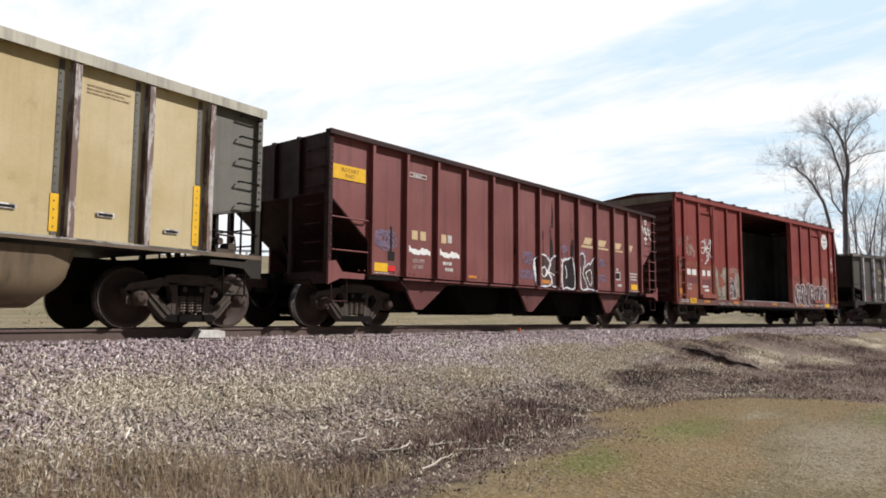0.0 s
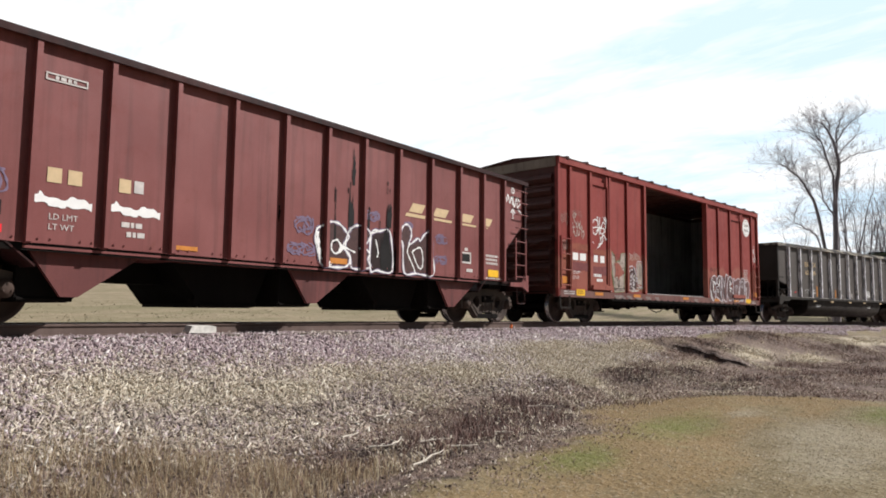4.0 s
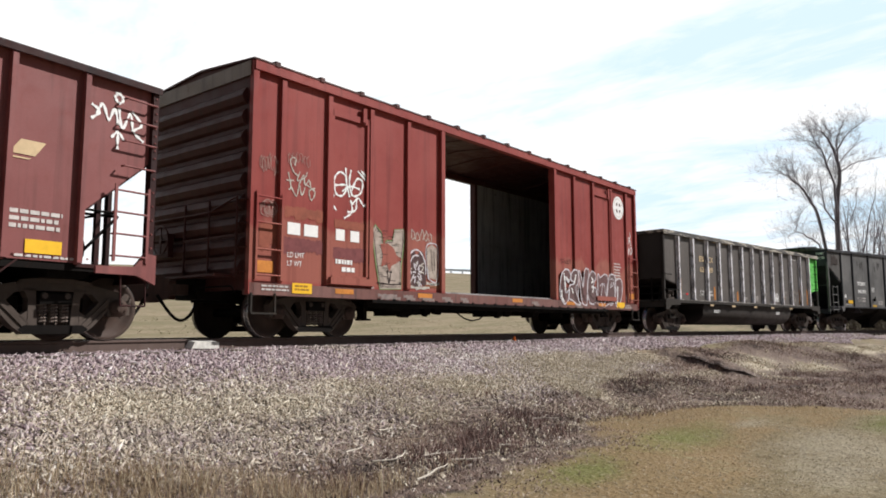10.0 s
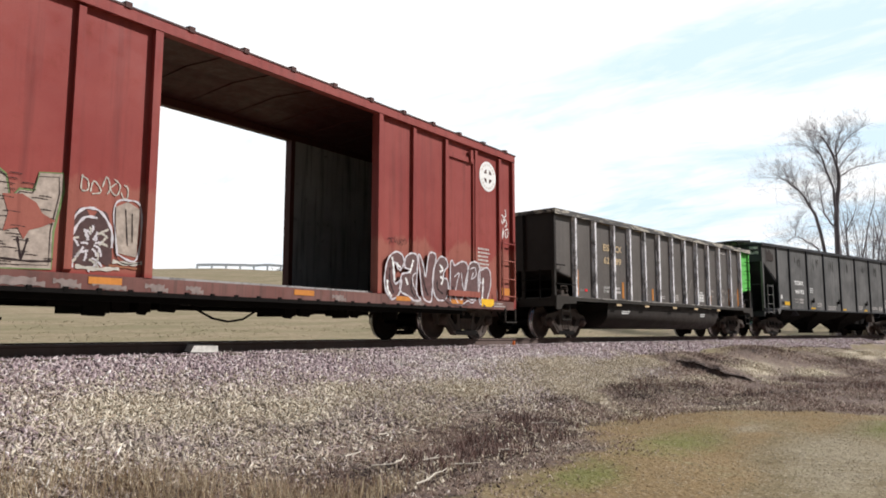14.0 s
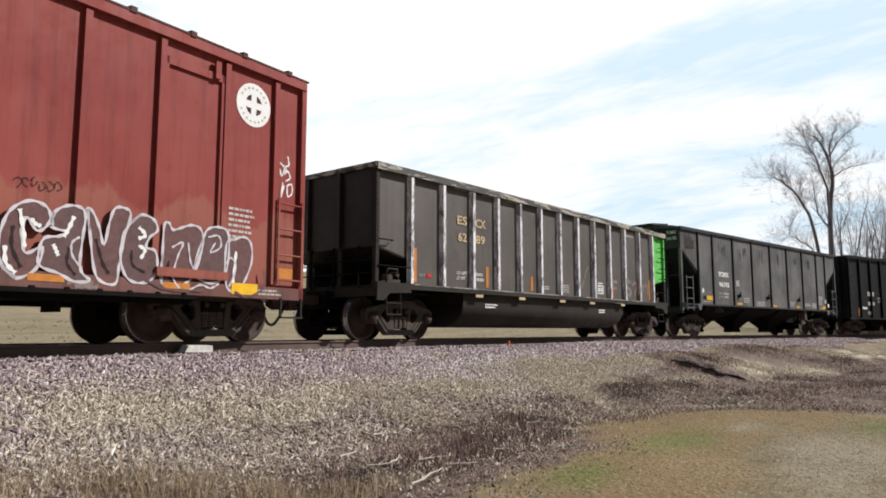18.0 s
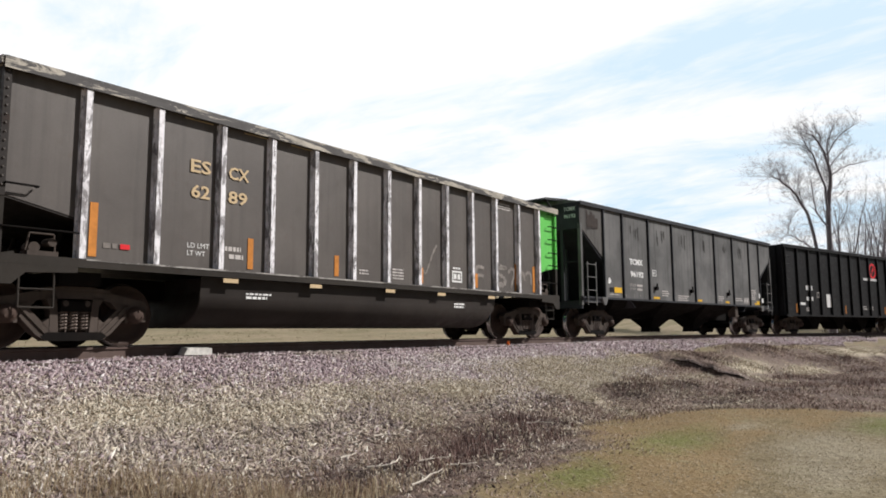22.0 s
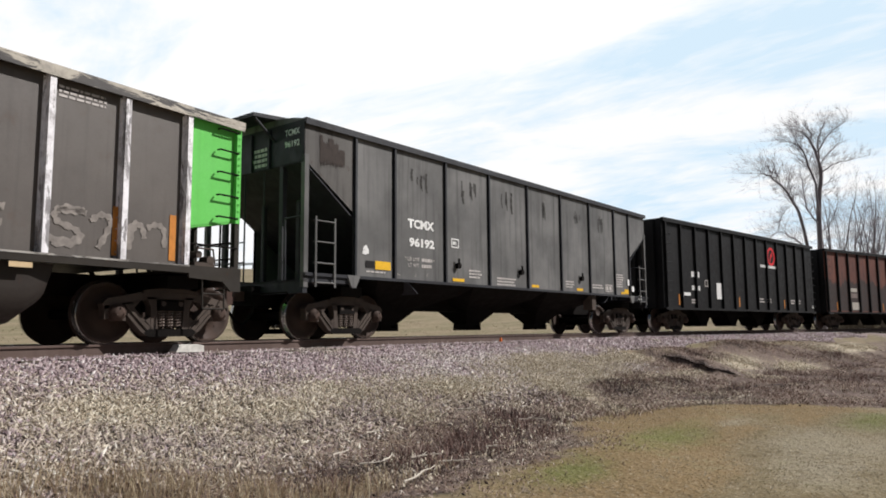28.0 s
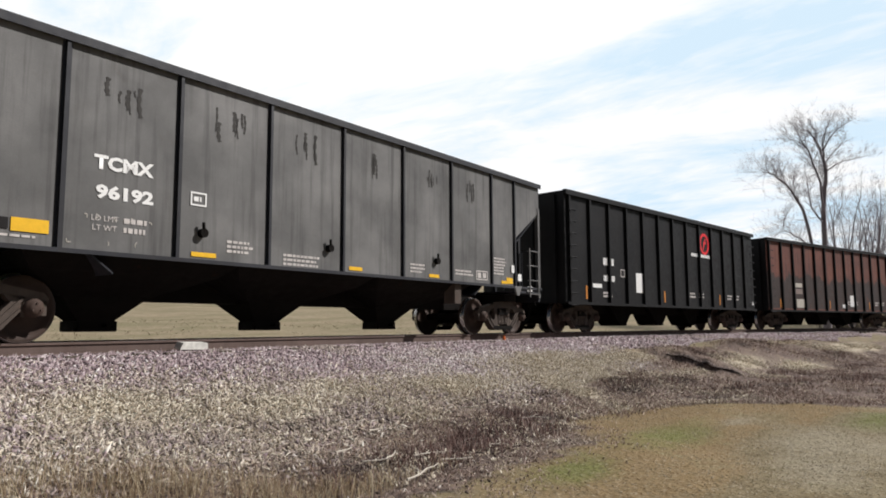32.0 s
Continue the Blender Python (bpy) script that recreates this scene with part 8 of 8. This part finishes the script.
# across the view: left is +y, right is -y at this bearing
STEM = [([(0.1, 0.0), (0.05, 5.0), (0.0, 10.0), (-0.3, 12.6), (-0.1, 14.4), (0.5, 16.0), (0.9, 16.4)], 0.44, 0.03, 0.3, 22, 2),
        ([(-0.3, 13.8), (-0.3, 15.5), (-0.6, 16.3), (-0.8, 16.9)], 0.11, 0.02, 0.5, 12, 2), ([(-0.2, 14.5), (-1.1, 15.7), (-2.2, 16.5)], 0.09, 0.02, -0.6, 12, 2),
        ([(-0.3, 12.7), (-1.0, 13.3), (-1.9, 13.6), (-3.1, 13.8)], 0.09, 0.02, 0.7, 10, 2), ([(-0.3, 13.5), (-0.9, 14.1), (-1.8, 15.1)], 0.07, 0.02, -0.4, 9, 2),
        ([(0.0, 9.7), (0.1, 12.0), (0.5, 13.6), (0.8, 14.7), (1.4, 15.3), (2.3, 15.7)], 0.17, 0.02, -0.8, 20, 2), ([(0.8, 14.7), (1.3, 15.7), (1.6, 16.7)], 0.06, 0.02, 0.3, 8, 2),
        ([(0.2, 15.5), (0.2, 16.2), (0.5, 16.7)], 0.06, 0.02, 0.2, 8, 2)]
SIDE = [([(0.1, 8.9), (0.7, 10.0), (1.0, 11.4), (1.1, 12.9)], 0.13, 0.02, 1.0, 16, 2), ([(0.3, 0.0), (0.6, 4.5), (1.2, 9.3), (1.7, 10.7), (2.2, 11.7), (3.0, 12.6), (3.5, 12.9), (3.8, 12.9)], 0.27, 0.02, -1.0, 22, 2),
        ([(3.0, 12.6), (3.3, 13.5), (3.6, 14.2)], 0.05, 0.015, 0.3, 8, 2), ([(2.3, 11.7), (2.7, 12.9), (3.0, 14.2)], 0.06, 0.015, -0.3, 9, 2),
        ([(1.7, 10.7), (1.9, 12.0), (1.9, 13.2)], 0.06, 0.015, 0.4, 9, 2), ([(0.6, 4.8), (1.4, 7.4), (2.2, 8.1), (2.8, 8.5), (3.6, 8.3)], 0.13, 0.02, 0.8, 12, 2), ([(2.9, 8.5), (2.7, 9.4), (2.2, 10.2)], 0.06, 0.015, 0.0, 8, 2),
        ([(0.0, 8.0), (-0.9, 9.2), (-1.4, 10.8)], 0.07, 0.015, 0.6, 8, 2)]
bare_tree(*at_bearing(3.64, 62), 4, STEM + SIDE, "tall leafless tree with a forked trunk beyond the train")
for b, dist, seed, tall, lean in ((2.95, 74, 11, 13.0, 0.02), (2.3, 80, 12, 11.0, -0.16), (1.5, 72, 13, 12.2, 0.0), (0.95, 76, 14, 14.0, 0.0), (0.0, 74, 15, 11.5, -0.08), (-1.8, 78, 16, 13.0, 0.0), (-4.5, 82, 17, 13.0, 0.0), (1.9, 96, 18, 13.0, 0.1), (0.4, 99, 19, 14.0, 0.05), (5.6, 104, 20, 9.5, 0.1)):
    bare_tree(*at_bearing(b, dist), seed, young_tree(random.Random(seed), tall, lean), "leafless grey tree beyond the train")
THICKET = island_material("tangled dry thicket", [(0.0, (0.07, 0.055, 0.045)), (0.6, (0.16, 0.13, 0.10)), (1.0, (0.30, 0.26, 0.19))], thin=0.3)
for b, dist, wide_, tall in ((2.6, 70, 2.4, 5.4), (0.9, 69, 3.2, 6.4), (-0.6, 70, 3.0, 6.6), (4.9, 92, 3.0, 6.0), (-3.0, 72, 4.0, 6.5)):
    x, y, z = at_bearing(b, dist)
    n = 3200
    a, r, u = rng.uniform(0, 6.283, n), np.sqrt(rng.uniform(0, 1, n)), rng.uniform(0, 1, n)
    c = np.stack([np.cos(a) * r * wide_ * 0.5, np.sin(a) * r * wide_, u * tall * (1 - 0.45 * r ** 2) * (0.85 + 0.15 * np.sin(5 * a))], 1)
    d = np.stack([rng.normal(0, 0.4, n), rng.normal(0, 0.4, n), rng.uniform(0.3, 1.0, n)], 1) * rng.uniform(0.3, 0.8, (n, 1))
    e = np.stack([0 * a, 0 * a + 0.02, 0 * a], 1)
    bush = thing("thicket", "tangled dry brush at the foot of the bare trees", "brush", "thickets beyond the line", at=pose(x, y, z))
    part("brushwood", quick_mesh("brushwood", np.stack([c - e, c + e, c + d], 1).reshape(-1, 3), np.arange(3 * n).reshape(n, 3), THICKET), THICKET, bush)


def guard_rail():
    """A road's guard rail along the field's crest."""
    g = thing("guard_rail", "grey steel guard rail on posts along the field's crest", "guard rail", kind="")
    beam = Shape()
    pts = []
    for k in range(26):
        x, y, z = spot(38 + k * 1.12, 70.0)
        pts.append((x, y, z))
        part("post", Shape().box(x - 0.08, x + 0.08, y - 0.1, y + 0.1, z - 0.4, z + 0.72), STEEL, g)
    for (x, y, z), (u, v, w) in zip(pts, pts[1:]):
        for lo, hi, off in ((0.42, 0.50, -0.11), (0.50, 0.58, -0.16), (0.58, 0.66, -0.11), (0.66, 0.74, -0.16)):
            beam.slab((x, y + off, z + lo), (u, v + off, w + lo), (u, v + off, w + hi), (x, y + off, z + hi), 0.02)
    part("beam", beam, STEEL, g)


STEEL = plain("galvanised steel", (0.50, 0.54, 0.58), 0.45, 0.3)
guard_rail()
LEAF = island_material("grey green bush foliage", [(0.0, (0.035, 0.045, 0.028)), (0.6, (0.075, 0.085, 0.055)), (1.0, (0.13, 0.13, 0.10))], thin=0.3)
for k, (b, dist, hgt) in enumerate(((41.8, 118, 3.8), (40.6, 119, 3.1), (39.6, 118, 3.9), (38.2, 120, 3.6), (43.6, 122, 2.6), (45.2, 121, 3.0))):
    x, y, z = at_bearing(b, dist)
    t_ = thing("bush", "rounded grey-green bush on the field's crest", "bush", "bushes on the crest", at=pose(x, y, z))
    part("trunk", Shape().tube((0, 0, 0), (0, 0, hgt * 0.6), 0.14, 0.05), WOOD, t_)
    n = 1500
    lobe = rng.normal(0, 1, (7, 3)) * np.array([[0.45, 0.45, 0.16]]) * hgt * 0.55 + np.array([[0, 0, hgt * 0.55]])
    c = lobe[rng.integers(0, 7, n)] + rng.normal(0, 0.16, (n, 3)) * hgt
    c[:, 2] = np.clip(c[:, 2], 0.2, hgt)
    v = (c[:, None] + rng.normal(0, 0.13, (n, 3, 3))).reshape(-1, 3)
    part("crown", quick_mesh("crown", v, np.arange(3 * n).reshape(n, 3), LEAF), LEAF, t_)


# ---- motion of the train ----
def motions():
    times = [0.0 + 0.5 * k for k in range(65)]
    for car, s, centres in TRAIN:
        walk(car, [(t, car_pose(s - gone(t), centres)) for t in times])
    turns = [32.0 * k / 100 for k in range(101)]
    for wheel, base in TURNING:
        walk(wheel, [(t, base @ Matrix.Rotation(-gone(t) / 0.462, 4, "Y")) for t in turns])


motions()
